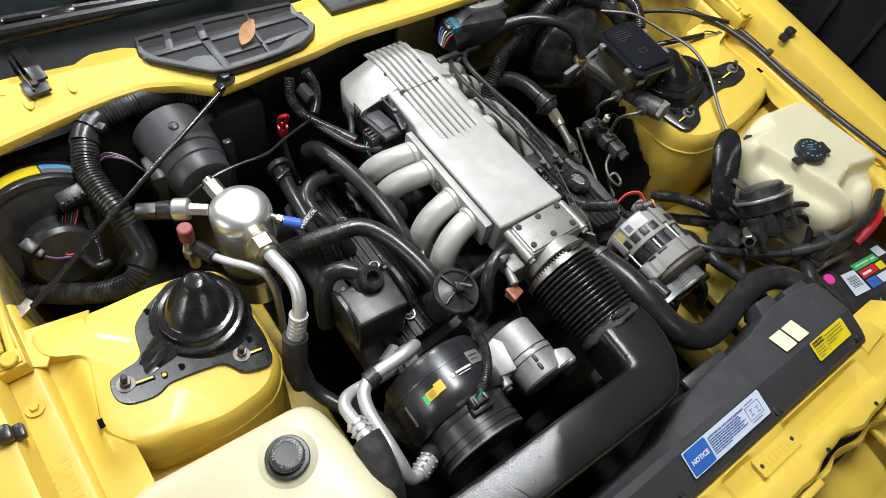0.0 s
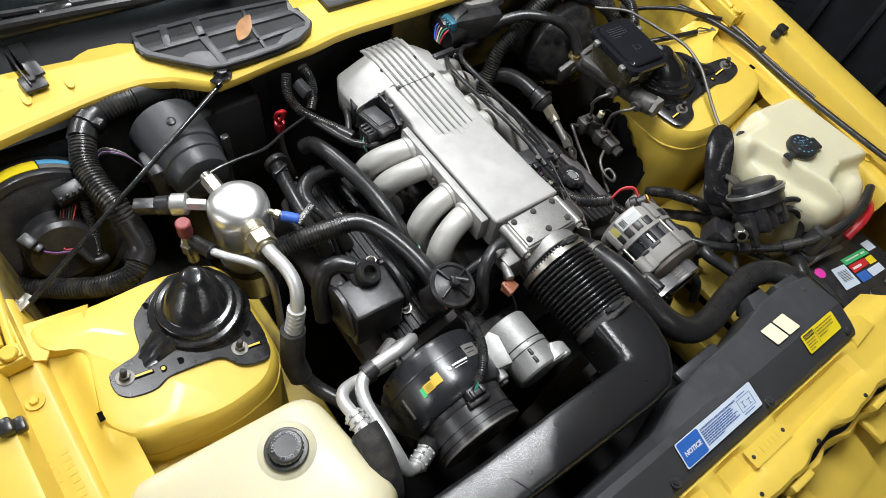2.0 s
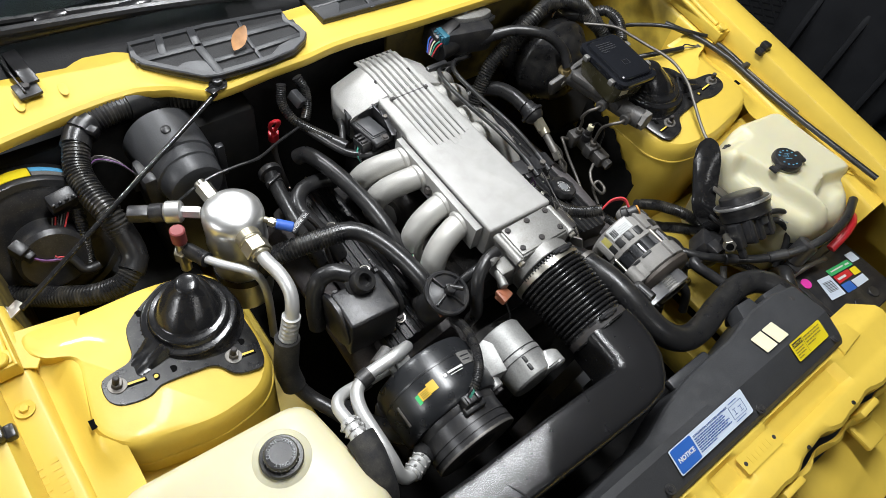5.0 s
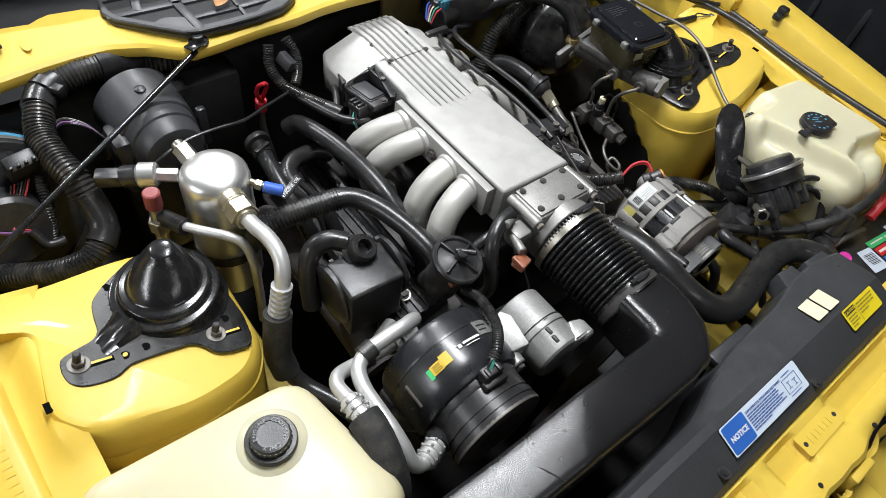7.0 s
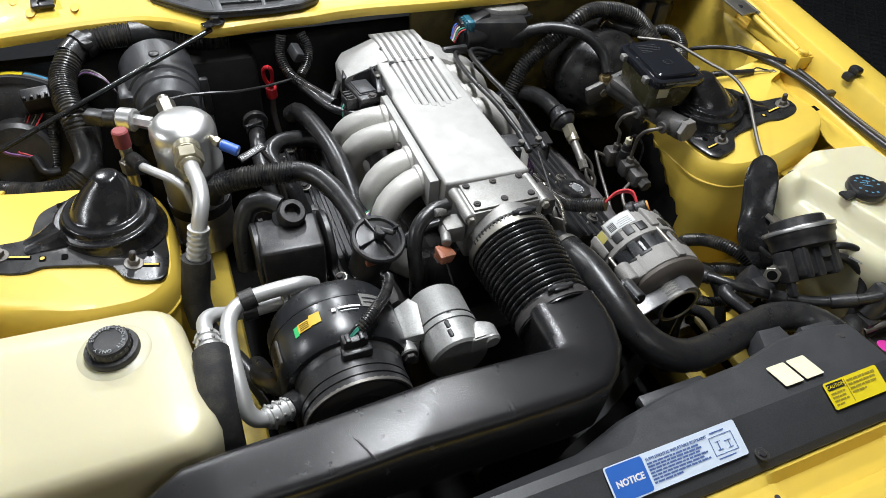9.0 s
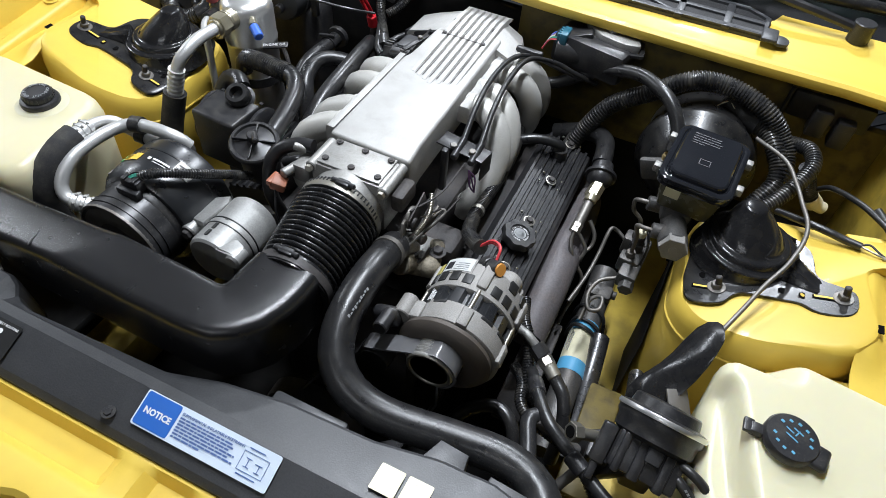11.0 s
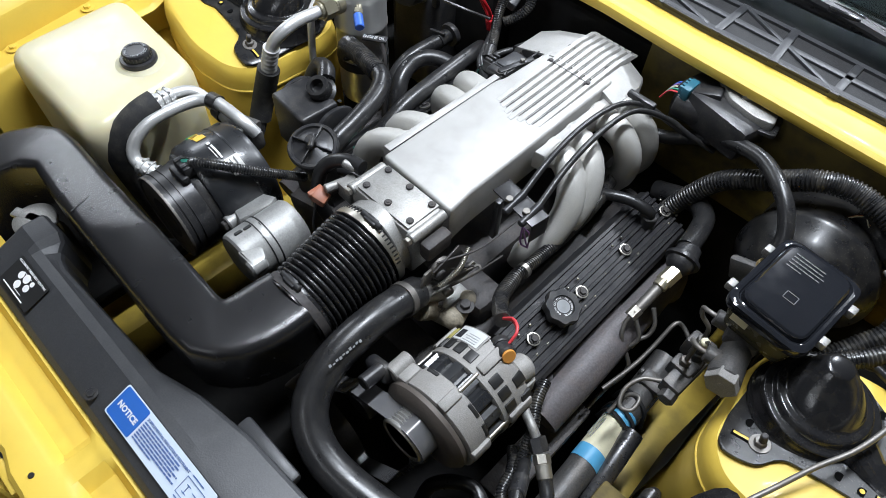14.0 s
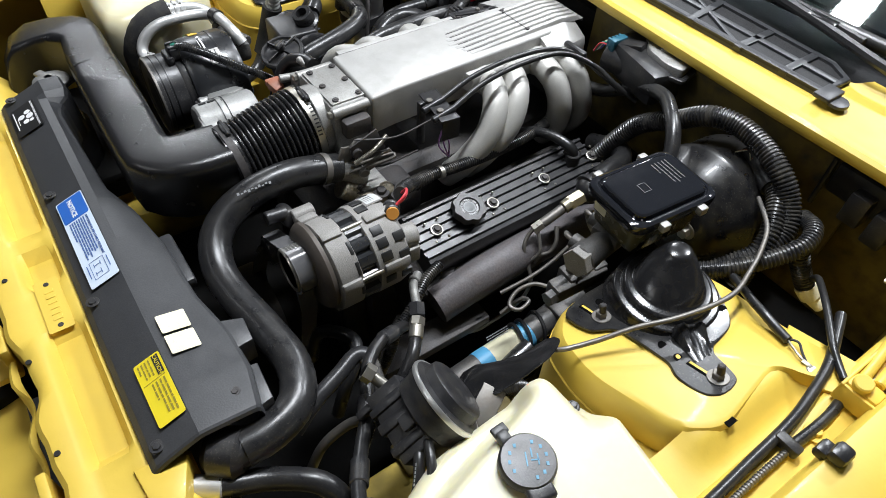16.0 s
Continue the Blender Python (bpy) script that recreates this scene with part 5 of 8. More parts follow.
for y, rr in ((-0.219, 0.060), (-0.2185, 0.0655), (-0.193, 0.0655), (-0.1925, 0.060)):
    rings.append([(AX + math.cos(2 * math.pi * i / 96) * (rr - (0.006 if i % 6 < 2 else 0)), y, AZ + math.sin(2 * math.pi * i / 96) * (rr - (0.006 if i % 6 < 2 else 0))) for i in range(96)])
part("stator", loft(rings), SHINYP, alt, "black ribbed stator band")
part("rear_housing", lathe([(0.064, 0), (0.067, 0.002), (0.067, 0.038), (0.064, 0.050), (0.052, 0.058), (0.03, 0.060)], A(-0.195), (0, 1, 0), 48), ALTM, alt)
for a, y in ((172, -0.176), (151, -0.176), (134, -0.176), (117, -0.176), (100, -0.178), (64, -0.178), (48, -0.178), (31, -0.178), (-2, -0.178), (48, -0.152), (24, -0.152), (-5, -0.152)):
    d = Vector((math.cos(radians(a)), 0, math.sin(radians(a))))
    part("vent_slot", box(Vector((AX, y, AZ)) + d * 0.0648, (0.0075, 0.0165, 0.0135), 0.001, m=pose(0, 0, 0, 0, -a, 0)), BLACKLAB, alt)
for a in (32, 58, 118, 140, 2):
    d = Vector((math.cos(radians(a)), 0, math.sin(radians(a))))
    part("vent_slot", box(Vector((AX, -0.2225, AZ)) + d * 0.0650, (0.006, 0.006, 0.020), 0.002, m=pose(0, 0, 0, 0, -a, 0)), BLACKLAB, alt)
for a in (82, 160, 15, 300):
    d = Vector((math.cos(radians(a)), 0, math.sin(radians(a))))
    c = Vector((AX, 0, AZ)) + d * 0.0655
    part("boss", box((c.x, -0.237, c.z), (0.012, 0.030, 0.015), 0.003, m=pose(0, 0, 0, 0, -a, 0)), ALTM, alt)
    part("boss", box((c.x, -0.166, c.z), (0.012, 0.040, 0.015), 0.003, m=pose(0, 0, 0, 0, -a, 0)), ALTM, alt)
    part("through_bolt", cyl((c.x, -0.222, c.z), (c.x, -0.188, c.z), 0.003, 10), STEEL, alt)
part("mount_ear", join(box((0.148, -0.240, 0.004), (0.036, 0.030, 0.022), 0.006, m=pose(0, 0, 0, 0, -18, 0)), cyl((0.138, -0.256, 0.008), (0.138, -0.224, 0.008), 0.012)), ALTM, alt)
def alt_arc(a0, a1, y0, y1, r, material, name, label=""):
    """A thin curved piece on the housing between two angles."""
    rows = []
    for i in range(9):
        a = radians(a0 + (a1 - a0) * i / 8)
        rows.append([(AX + math.cos(a) * k, y, AZ + math.sin(a) * k) for k, y in ((r - 0.0012, y0), (r - 0.0012, y1), (r, y1), (r, y0))])
    return part(name, loft(rows), material, alt, label)


alt_arc(100, 141, -0.170, -0.142, 0.0682, ALTM, "label_pad")
alt_arc(102, 139, -0.167, -0.144, 0.0690, WHITEPL, "sticker", "white rating label")
for k in range(4):
    alt_arc(106, 124 - 3 * (k % 2), -0.1645 + 0.0036 * k, -0.1635 + 0.0036 * k, 0.0696, INKGREY, "small_print")
for k in range(6):
    alt_arc(127 + 1.6 * k, 127.9 + 1.6 * k, -0.164, -0.150, 0.0696, INKDARK, "bar_code")
alt_arc(144, 160, -0.168, -0.149, 0.0688, OLDLAB, "sticker", "yellow rating label")
part("rear_boss", join(cyl((0.238, -0.142, -0.008), (0.242, -0.116, -0.010), 0.018, 20, 0.004), box((0.252, -0.132, -0.03), (0.022, 0.024, 0.03), 0.004)), ALTM, alt)
part("wire_boot", join(cyl((0.213, -0.140, 0.026), (0.228, -0.146, 0.035), 0.0115, 20), cyl((0.205, -0.134, 0.020), (0.214, -0.140, 0.027), 0.013, 20)), BLACKP, alt)
part("plug_seal", cyl((0.2275, -0.1458, 0.0348), (0.2305, -0.147, 0.0366), 0.0092, 20, 0.0008), AMBERC, alt, "orange plug face")
PX, PZ = 0.199, -0.020
pul = [(0.002, 0.008), (0.012, 0.008), (0.014, 0.011), (0.024, 0.010), (0.0275, 0.0), (0.0310, 0.0), (0.0325, 0.002)]
for i in range(6):
    pul += [(0.0325, 0.004 + i * 0.0045), (0.0310, 0.006 + i * 0.0045)]
pul += [(0.0375, 0.031), (0.0375, 0.034), (0.012, 0.034)]
part("pulley", lathe(pul, (PX, -0.297, PZ), (0, 1, 0), 40), ALLOY, alt)
part("pulley_rim", lathe([(0.0262, 0.001), (0.0278, -0.0006), (0.0308, -0.0006), (0.0318, 0.001)], (PX, -0.297, PZ), (0, 1, 0), 40), STEEL, alt)

belt = thing("drive_belt", (0.1, -0.29, -0.1), "ribbed serpentine drive belt over the pulleys, sheen in its grey", "drive belt")
# the belt leaves the alternator, turns over an idler and drops to the crank
pts = [(PX + 0.0335 * math.cos(radians(a)), PZ + 0.0335 * math.sin(radians(a))) for a in range(-70, 85, 8)]
pts += [(0.120 + 0.022 * math.cos(radians(a)), -0.056 + 0.022 * math.sin(radians(a))) for a in range(110, 190, 10)]
pts += [(0.05, -0.12), (-0.02, -0.26), (-0.03, -0.34), (0.0, -0.40), (0.08, -0.41), (0.16, -0.30), (0.212, -0.10)]
n = len(pts)
rib = [(0.0, -0.295), (0.0, -0.269), (0.0033, -0.269)]
for i in range(6):
    rib += [(0.0033, -0.2695 - i * 0.0043), (0.0030, -0.2715 - i * 0.0043)]
rib += [(0.0034, -0.295)]
bm = bmesh.new()
ring = []
for i, (x, z) in enumerate(pts):
    a, b = pts[i - 1], pts[(i + 1) % n]
    d = Vector((b[0] - a[0], 0, b[1] - a[1])).normalized()
    nn = Vector((d.z, 0, -d.x))
    ring.append([bm.verts.new((x + nn.x * k, y, z + nn.z * k)) for k, y in rib])
for i in range(n):
    a, b = ring[i], ring[(i + 1) % n]
    for k in range(len(rib)):
        j = (k + 1) % len(rib)
        bm.faces.new((a[k], a[j], b[j], b[k]))
part("belt", bm, BELTM, belt)
part("idler_pulley", lathe([(0.01, 0), (0.020, 0.0), (0.0215, 0.003), (0.0215, 0.027), (0.020, 0.03), (0.01, 0.03)], (0.120, -0.297, -0.056), (0, 1, 0), 32), SATINB, belt)
part("idler_bracket", join(box((0.120, -0.258, 0.0), (0.040, 0.020, 0.030), 0.009, 3, m=pose(0, 0, 0, 0, -20, 0)), cyl((0.125, -0.290, 0.014), (0.125, -0.258, 0.010), 0.010)), BLACKP, belt)
part("crank_pulley", lathe([(0.03, 0), (0.085, 0.0), (0.088, 0.004), (0.088, 0.03), (0.03, 0.035)], (0.0, -0.31, -0.33), (0, 1, 0), 36), DARKIRON, belt)

# ---- compressor and tensioner ----
comp = thing("compressor", (-0.275, -0.22, -0.015), "satin black drum-shaped air conditioning compressor with labels", "compressor")
CX, CZ = -0.277, -0.017
part("drum", lathe([(0.05, 0), (0.076, 0.003), (0.0815, 0.010), (0.0835, 0.03), (0.0835, 0.085), (0.079, 0.094), (0.05, 0.096)], (CX, -0.262, CZ), (0, 1, 0), 48), SHINYP, comp)
part("groove", lathe([(0.082, 0), (0.0842, 0.001), (0.0842, 0.004), (0.082, 0.005)], (CX, -0.20, CZ), (0, 1, 0), 48), SHINYP, comp)
part("clutch_coil", lathe([(0.03, 0), (0.066, 0), (0.068, 0.004), (0.068, 0.016), (0.05, 0.018)], (CX, -0.272, CZ + 0.002), (0, 1, 0), 40), BLACKP, comp)
pp = [(0.02, 0.014), (0.046, 0.012), (0.052, 0.004), (0.056, 0.001), (0.0640, 0.0), (0.0672, 0.002), (0.0672, 0.008), (0.0655, 0.0085), (0.0655, 0.0105), (0.0672, 0.011), (0.0672, 0.019), (0.0650, 0.0195), (0.0650, 0.022), (0.0665, 0.0225), (0.0665, 0.043), (0.062, 0.046), (0.03, 0.047)]
part("pulley", lathe(pp, (CX, -0.314, CZ + 0.002), (0, 1, 0), 56), SATINB, comp, "satin black grooved pulley")
for r, y in ((0.0665, -0.3145),):
    part("pulley_rim", lathe([(r - 0.003, 0.001), (r - 0.0022, -0.0006), (r + 0.0004, -0.0004), (r + 0.0010, 0.0016), (r + 0.0006, 0.004)], (CX, y, CZ + 0.002), (0, 1, 0), 48), DULL, comp, "bright worn pulley rim")
part("clutch_face", lathe([(0.004, 0), (0.03, 0), (0.044, 0.002), (0.046, 0.01)], (CX, -0.314, CZ + 0.002), (0, 1, 0), 36), DARKIRON, comp)


def drum_label(x0, x1, y0, y1, material, label, r=0.0840):
    bm = bmesh.new()
    lo = []
    for i in range(9):
        x = x0 + (x1 - x0) * i / 8
        z = CZ + math.sqrt(r * r - (x - CX) ** 2)
        k = 0.0007 / r
        lo.append([bm.verts.new((x, y0, z)), bm.verts.new((x, y1, z)), bm.verts.new((x + (x - CX) * k, y1, z + (z - CZ) * k)), bm.verts.new((x + (x - CX) * k, y0, z + (z - CZ) * k))])
    for a, b in zip(lo, lo[1:]):
        for k in range(4):
            bm.faces.new((a[k], a[(k + 1) % 4], b[(k + 1) % 4], b[k]))
    bm.faces.new(lo[0]), bm.faces.new(lo[-1][::-1])
    return part("sticker", bm, material, comp, label)


drum_label(-0.330, -0.3252, -0.231, -0.217, GREENLAB, "green end of the label")
drum_label(-0.325, -0.311, -0.229, -0.216, ORLAB, "gold label")
drum_label(-0.3108, -0.298, -0.228, -0.2125, ORLAB, "gold label")
for k in range(4):
    drum_label(-0.323, -0.313, -0.2270 + 0.0026 * k, -0.2262 + 0.0026 * k, INKOLIVE, "printed bar", 0.0850)
drum_label(-0.246, -0.222, -0.219, -0.198, ALLOY, "silver label")
for x0, x1, y0, y1 in ((-0.284, -0.279, -0.2215, -0.2165), (-0.276, -0.249, -0.2195, -0.2165), (-0.274, -0.252, -0.2235, -0.2225), (-0.243, -0.226, -0.206, -0.2045), (-0.243, -0.229, -0.2125, -0.2115)):
    drum_label(x0, x1, y0, y1, INKWHITE if x0 < -0.245 else INKDARK, "printed bar", 0.0850)
part("drum_tab", box((-0.352, -0.226, 0.024), (0.003, 0.034, 0.004), 0.001, m=pose(0, 0, 0, 0, 45, 0)), DULL, comp, "bright edge strip")
part("clutch_plug", join(box((-0.270, -0.266, 0.062), (0.030, 0.016, 0.020), 0.003), box((-0.270, -0.276, 0.054), (0.036, 0.012, 0.014), 0.003), box((-0.262, -0.268, 0.073), (0.006, 0.012, 0.004), 0.001), box((-0.278, -0.268, 0.073), (0.006, 0.012, 0.004), 0.001)), BLACKP, comp)
part("port_block", join(box((-0.312, -0.140, 0.008), (0.045, 0.03, 0.036), 0.008), cyl((-0.31, -0.125, 0.016), (-0.34, -0.138, 0.018), 0.0125)), GREYIRON, comp)
part("mount_foot", box((CX, -0.2, -0.12), (0.14, 0.1, 0.06), 0.01), DARKIRON, comp)

lines = thing("refrigerant_hoses", (-0.40, -0.2, 0.0), "bent bare aluminium refrigerant pipes with foam-sleeved hoses", "pipe")
part("pipe", tube([(-0.288, -0.140, 0.030), (-0.300, -0.146, 0.044), (-0.318, -0.150, 0.050), (-0.344, -0.151, 0.050), (-0.372, -0.153, 0.047), (-0.392, -0.164, 0.044), (-0.401, -0.188, 0.044), (-0.403, -0.220, 0.045), (-0.403, -0.248, 0.043), (-0.402, -0.272, 0.032), (-0.400, -0.287, 0.016), (-0.391, -0.293, 0.003), (-0.378, -0.291, -0.003)], 0.0098, 16), PIPEAL, lines, "bare aluminium pipe")
part("pipe", tube([(-0.300, -0.150, 0.026), (-0.335, -0.152, 0.026), (-0.372, -0.150, 0.022), (-0.398, -0.150, 0.026), (-0.416, -0.156, 0.037), (-0.425, -0.168, 0.043), (-0.426, -0.184, 0.048), (-0.425, -0.198, 0.051)], 0.0092, 16), PIPEAL, lines, "bare aluminium pipe")
part("end_nut", join(cyl((-0.298, -0.150, 0.028), (-0.322, -0.153, 0.028), 0.0155, 24), cyl((-0.322, -0.153, 0.028), (-0.331, -0.153, 0.027), 0.0125, 24)), PIPEAL, lines, "round aluminium pipe end")
for a, b in (((-0.4255, -0.193, 0.050), (-0.4235, -0.228, 0.052)), ((-0.384, -0.293, -0.001), (-0.352, -0.280, -0.012))):
    p, q = Vector(a), Vector(b)
    fr = part("ferrule", cyl(p, q, 0.0125, 20), PIPEAL, lines, "crimped aluminium ferrule")
    for k in range(3):
        c = p.lerp(q, 0.2 + 0.3 * k)
        d = (q - p).normalized()
        part("crimp_ring", lathe([(0.0122, -0.0032), (0.0142, -0.0022), (0.0142, 0.0022), (0.0122, 0.0032)], c, d, 24), PIPEAL, fr)
        for j in range(6):
            u = (axis_matrix((0, 0, 0), d) @ pose(0, 0, 0, 0, 0, j * 60)) @ Vector((0.0140, 0, 0))
            part("crimp_dent", ball(c + u, 0.0024, 8), ALLOY, fr)
part("foam_hose", tube([(-0.4238, -0.222, 0.052), (-0.424, -0.245, 0.049), (-0.426, -0.268, 0.038), (-0.428, -0.285, 0.022), (-0.430, -0.296, 0.000), (-0.430, -0.300, -0.04), (-0.41, -0.28, -0.2)], 0.0205, 20), FOAM, lines, "black foam-sleeved hose")
part("lower_hose", tube([(-0.356, -0.282, -0.011), (-0.340, -0.270, -0.018), (-0.336, -0.250, -0.03), (-0.352, -0.222, -0.05), (-0.37, -0.18, -0.09), (-0.38, -0.12, -0.14)], 0.0165, 16), RUBBER, lines, "thick black hose")
part("pipe_clip", join(lathe([(0.0098, -0.009), (0.0128, -0.009), (0.0128, 0.009), (0.0098, 0.009)], (-0.372, -0.153, 0.047), (-1, -0.15, -0.1), 20), box((-0.372, -0.148, 0.028), (0.020, 0.010, 0.034), 0.003), lathe([(0.0092, -0.009), (0.0122, -0.009), (0.0122, 0.009), (0.0092, 0.009)], (-0.372, -0.150, 0.022), (-1, 0, 0), 20)), BLACKP, lines, "black moulded clip")

ten = thing("belt_tensioner", (-0.14, -0.24, 0.0), "silver cast alloy belt tensioner drum", "tensioner")
TX, TZ = -0.139, -0.008
part("drum", lathe([(0.02, 0), (0.036, 0.0), (0.0395, 0.003), (0.0405, 0.008), (0.0405, 0.036), (0.0412, 0.038), (0.0412, 0.046), (0.040, 0.048), (0.040, 0.094), (0.037, 0.098), (0.02, 0.099)], (TX, -0.286, TZ), (0, 1, 0), 44), TENSM, ten)
for y in (-0.2495, -0.2385):
    part("ring_groove", lathe([(0.0395, 0), (0.0416, 0.0002), (0.0416, 0.0016), (0.0395, 0.0018)], (TX, y, TZ), (0, 1, 0), 44), BLACKLAB, ten)
part("bracket", join(prism([(-0.205, -0.245), (-0.176, -0.252), (-0.168, -0.205), (-0.176, -0.190), (-0.200, -0.196)], 0.002, 0.016, 0.003, zf=lambda x, y: 0.35 * (x + 0.186)), cyl((-0.199, -0.262, -0.004), (-0.199, -0.2, -0.002), 0.012, 24), box((-0.186, -0.232, -0.02), (0.012, 0.04, 0.05), 0.004)), TENSM, ten)
part("bracket_bolt", bolt((-0.199, -0.262, -0.004), (0, -1, 0), 0.008, 0.007, 0.011), DARKIRON, ten)
part("ear", join(prism(round_outline([(-0.128, -0.289), (-0.092, -0.289), (-0.092, -0.266), (-0.112, -0.258)], 0.005, 3), 0.004, 0.028, 0.004), cyl((-0.099, -0.291, 0.016), (-0.099, -0.266, 0.016), 0.012, 20, 0.003)), TENSM, ten)
for k in range(2):
    part("slot", box((TX - 0.010 + 0.001 * k, -0.270 + 0.014 * k, TZ + 0.0392), (0.006, 0.012, 0.004), 0.0018, m=pose(0, 0, 0, 0, -14, 0)), BLACKLAB, ten)
part("cast_mark", bars(plane_matrix((TX - 0.001, -0.2405, TZ + 0.0417), (1, 0, 0), (0, 1, 0)), [(-0.003, 0.0, 0.006, 0.0006), (-0.0012, 0.0022, 0.0024, 0.0006), (-0.003, -0.0, 0.0006, 0.002)], 0.0004), INKDARK, ten)
part("arm", box((TX, -0.22, -0.1), (0.05, 0.08, 0.16), 0.01), DARKIRON, ten)

# ---- black pump reservoir ----
pr = thing("steering_reservoir", (-0.293, -0.038, 0.0), "black box-shaped reservoir with end discs and a rubber neck", "reservoir")
part("tank", box((-0.298, -0.040, -0.012), (0.086, 0.070, 0.095), 0.005, 3, m=pose(0, 0, 0, 0, 0, -3)), BLACKP, pr, "satin black box")
for x in (-0.342, -0.244):
    part("end_disc", lathe([(0.02, -0.006), (0.042, -0.006), (0.046, -0.003), (0.046, 0.003), (0.042, 0.006), (0.02, 0.006)], (x, -0.025, -0.010), (1, 0, 0), 36), BLACKP, pr)
part("neck", lathe([(0.024, 0), (0.025, 0.004), (0.020, 0.007), (0.0195, 0.022), (0.017, 0.026), (0.011, 0.026), (0.010, 0.012)], (-0.290, -0.010, 0.034), (0.15, -0.5, 1), 28), RUBBER, pr)
part("hose", tube([(-0.298, 0.006, 0.044), (-0.318, 0.022, 0.046), (-0.342, 0.025, 0.036), (-0.356, 0.015, 0.0), (-0.36, 0.0, -0.06)], 0.0145, 16), RUBBER, pr)
for x, y in ((-0.33, -0.004), (-0.254, -0.004)):
    part("key_hole", box((x, y, 0.0357), (0.006, 0.005, 0.001), 0), BLACKLAB, pr)
part("stand", box((-0.293, -0.02, -0.11), (0.05, 0.05, 0.12), 0.005), DARKIRON, pr)

# ---- diverter valve ----
eg = thing("vacuum_valve", (-0.19, -0.105, 0.03), "round black vacuum valve with a cross-ribbed lid", "valve")
vx = Vector((0.12, -0.25, 1)).normalized()
vc = Vector((-0.190, -0.106, 0.052))
part("lid", lathe([(0.034, -0.006), (0.038, -0.004), (0.038, 0.002), (0.036, 0.0045), (0.032, 0.0045), (0.030, 0.001), (0.015, 0.004), (0.010, 0.006)], vc, vx, 32), BLACKP, eg)
for a in (20, 110):
    part("lid_rib", box(vc + vx * 0.006, (0.066, 0.003, 0.006), 0.001, m=axis_matrix((0, 0, 0), vx) @ pose(0, 0, 0, 0, 0, a)), BLACKP, eg)
part("nipple", join(cyl(vc + vx * 0.008, vc + vx * 0.022, 0.008), cyl(vc + vx * 0.018 + Vector((-0.005, 0.01, 0)), vc + vx * 0.018 + Vector((0.015, -0.012, 0.004)), 0.004)), BLACKP, eg)
part("body", lathe([(0.026, -0.075), (0.029, -0.07), (0.029, -0.03), (0.026, -0.012), (0.03, -0.006)], vc, vx, 28), BLACKP, eg)
part("stem", tube([vc - vx * 0.07, vc - vx * 0.12 + Vector((0.02, 0.03, 0))], 0.02, 14), DARKIRON, eg)

# ---- MAP sensor ----
ms = thing("pressure_sensor", (-0.107, 0.235, 0.05), "black pressure sensor module bolted beside the plenum", "sensor")
mm = Matrix.Translation((-0.107, 0.238, 0.058)) @ pose(0, 0, 0, -8, 0, 4)
part("bracket", join(prism([(-0.134, 0.274), (-0.074, 0.268), (-0.070, 0.286), (-0.126, 0.302)], 0.030, 0.070, 0.003, zf=lambda x, y: 0.28 * (x + 0.13)), box((-0.084, 0.220, 0.087), (0.010, 0.066, 0.003), 0.001, m=pose(0, 0, 0, 0, 0, -14)), box((-0.082, 0.235, 0.060), (0.004, 0.08, 0.052), 0.001)), SATINB, ms)
part("bracket_bolt", bolt((-0.082, 0.232, 0.0885), r=0.0045, h=0.004), DULL, ms)
part("case", join(box((0, 0, 0), (0.040, 0.086, 0.012), 0.004, 3, m=mm @ Matrix.Translation((0, 0, 0.004))), box((0, 0, 0), (0.036, 0.058, 0.022), 0.003, m=mm @ Matrix.Translation((0, 0, -0.008)))), BLACKP, ms)
part("case_lid", join(box((0, 0, 0), (0.029, 0.052, 0.005), 0.002, m=mm @ Matrix.Translation((0.001, 0, 0.012))), box((0, 0, 0), (0.033, 0.056, 0.003), 0.001, m=mm @ Matrix.Translation((0.001, 0, 0.0102)))), COVERM, ms, "dusty grey lid")
for x, y in ((-0.004, 0.037), (0.004, -0.037)):
    part("screw", bolt(mm @ Vector((x, y, 0.0098)), r=0.0055, h=0.004, washer=0.0075), DARKIRON, ms)
part("plug", join(box((0, 0, 0), (0.022, 0.030, 0.020), 0.003, m=mm @ Matrix.Translation((-0.028, -0.012, -0.004))), *[box((0, 0, 0), (0.014, 0.005, 0.005), 0.001, m=mm @ Matrix.Translation((-0.030, -0.022 + i * 0.010, 0.008))) for i in range(3)]), BLACKP, ms)
for k in range(3):
    part("wire", tube([mm @ Vector((-0.038, -0.020 + 0.008 * k, -0.006)), mm @ Vector((-0.046, -0.026 + 0.006 * k, -0.016)), mm @ Vector((-0.044, -0.036, -0.035))], 0.0014, 6), WIREG if k == 1 else RUBBER, ms)

# ---- accumulator ----
acc = thing("accumulator", (-0.405, 0.172, -0.13), "polished aluminium accumulator canister with fittings", "accumulator")
part("canister", lathe([(0.03, -0.012), (0.044, -0.006), (0.047, 0.01), (0.047, 0.150), (0.0485, 0.152), (0.0485, 0.158), (0.0475, 0.160), (0.0475, 0.212), (0.0455, 0.222), (0.039, 0.230), (0.028, 0.234), (0.01, 0.2355)], (-0.405, 0.172, -0.13), (0, 0, 1), 48), BRIGHT, acc)
part("outlet_fitting", join(cyl((-0.405, 0.128, 0.081), (-0.4045, 0.112, 0.082), 0.0195, 24), lathe([(0.015, 0), (0.0185, 0.002), (0.0185, 0.006), (0.015, 0.008)], (-0.4045, 0.116, 0.082), (0, -1, 0.05), 24), hexnut((-0.4045, 0.109, 0.082), (-0.404, 0.086, 0.083), 0.0205), cyl((-0.404, 0.087, 0.083), (-0.404, 0.080, 0.0835), 0.0150, 20)), BRASS, acc, "pale zinc hex fitting")
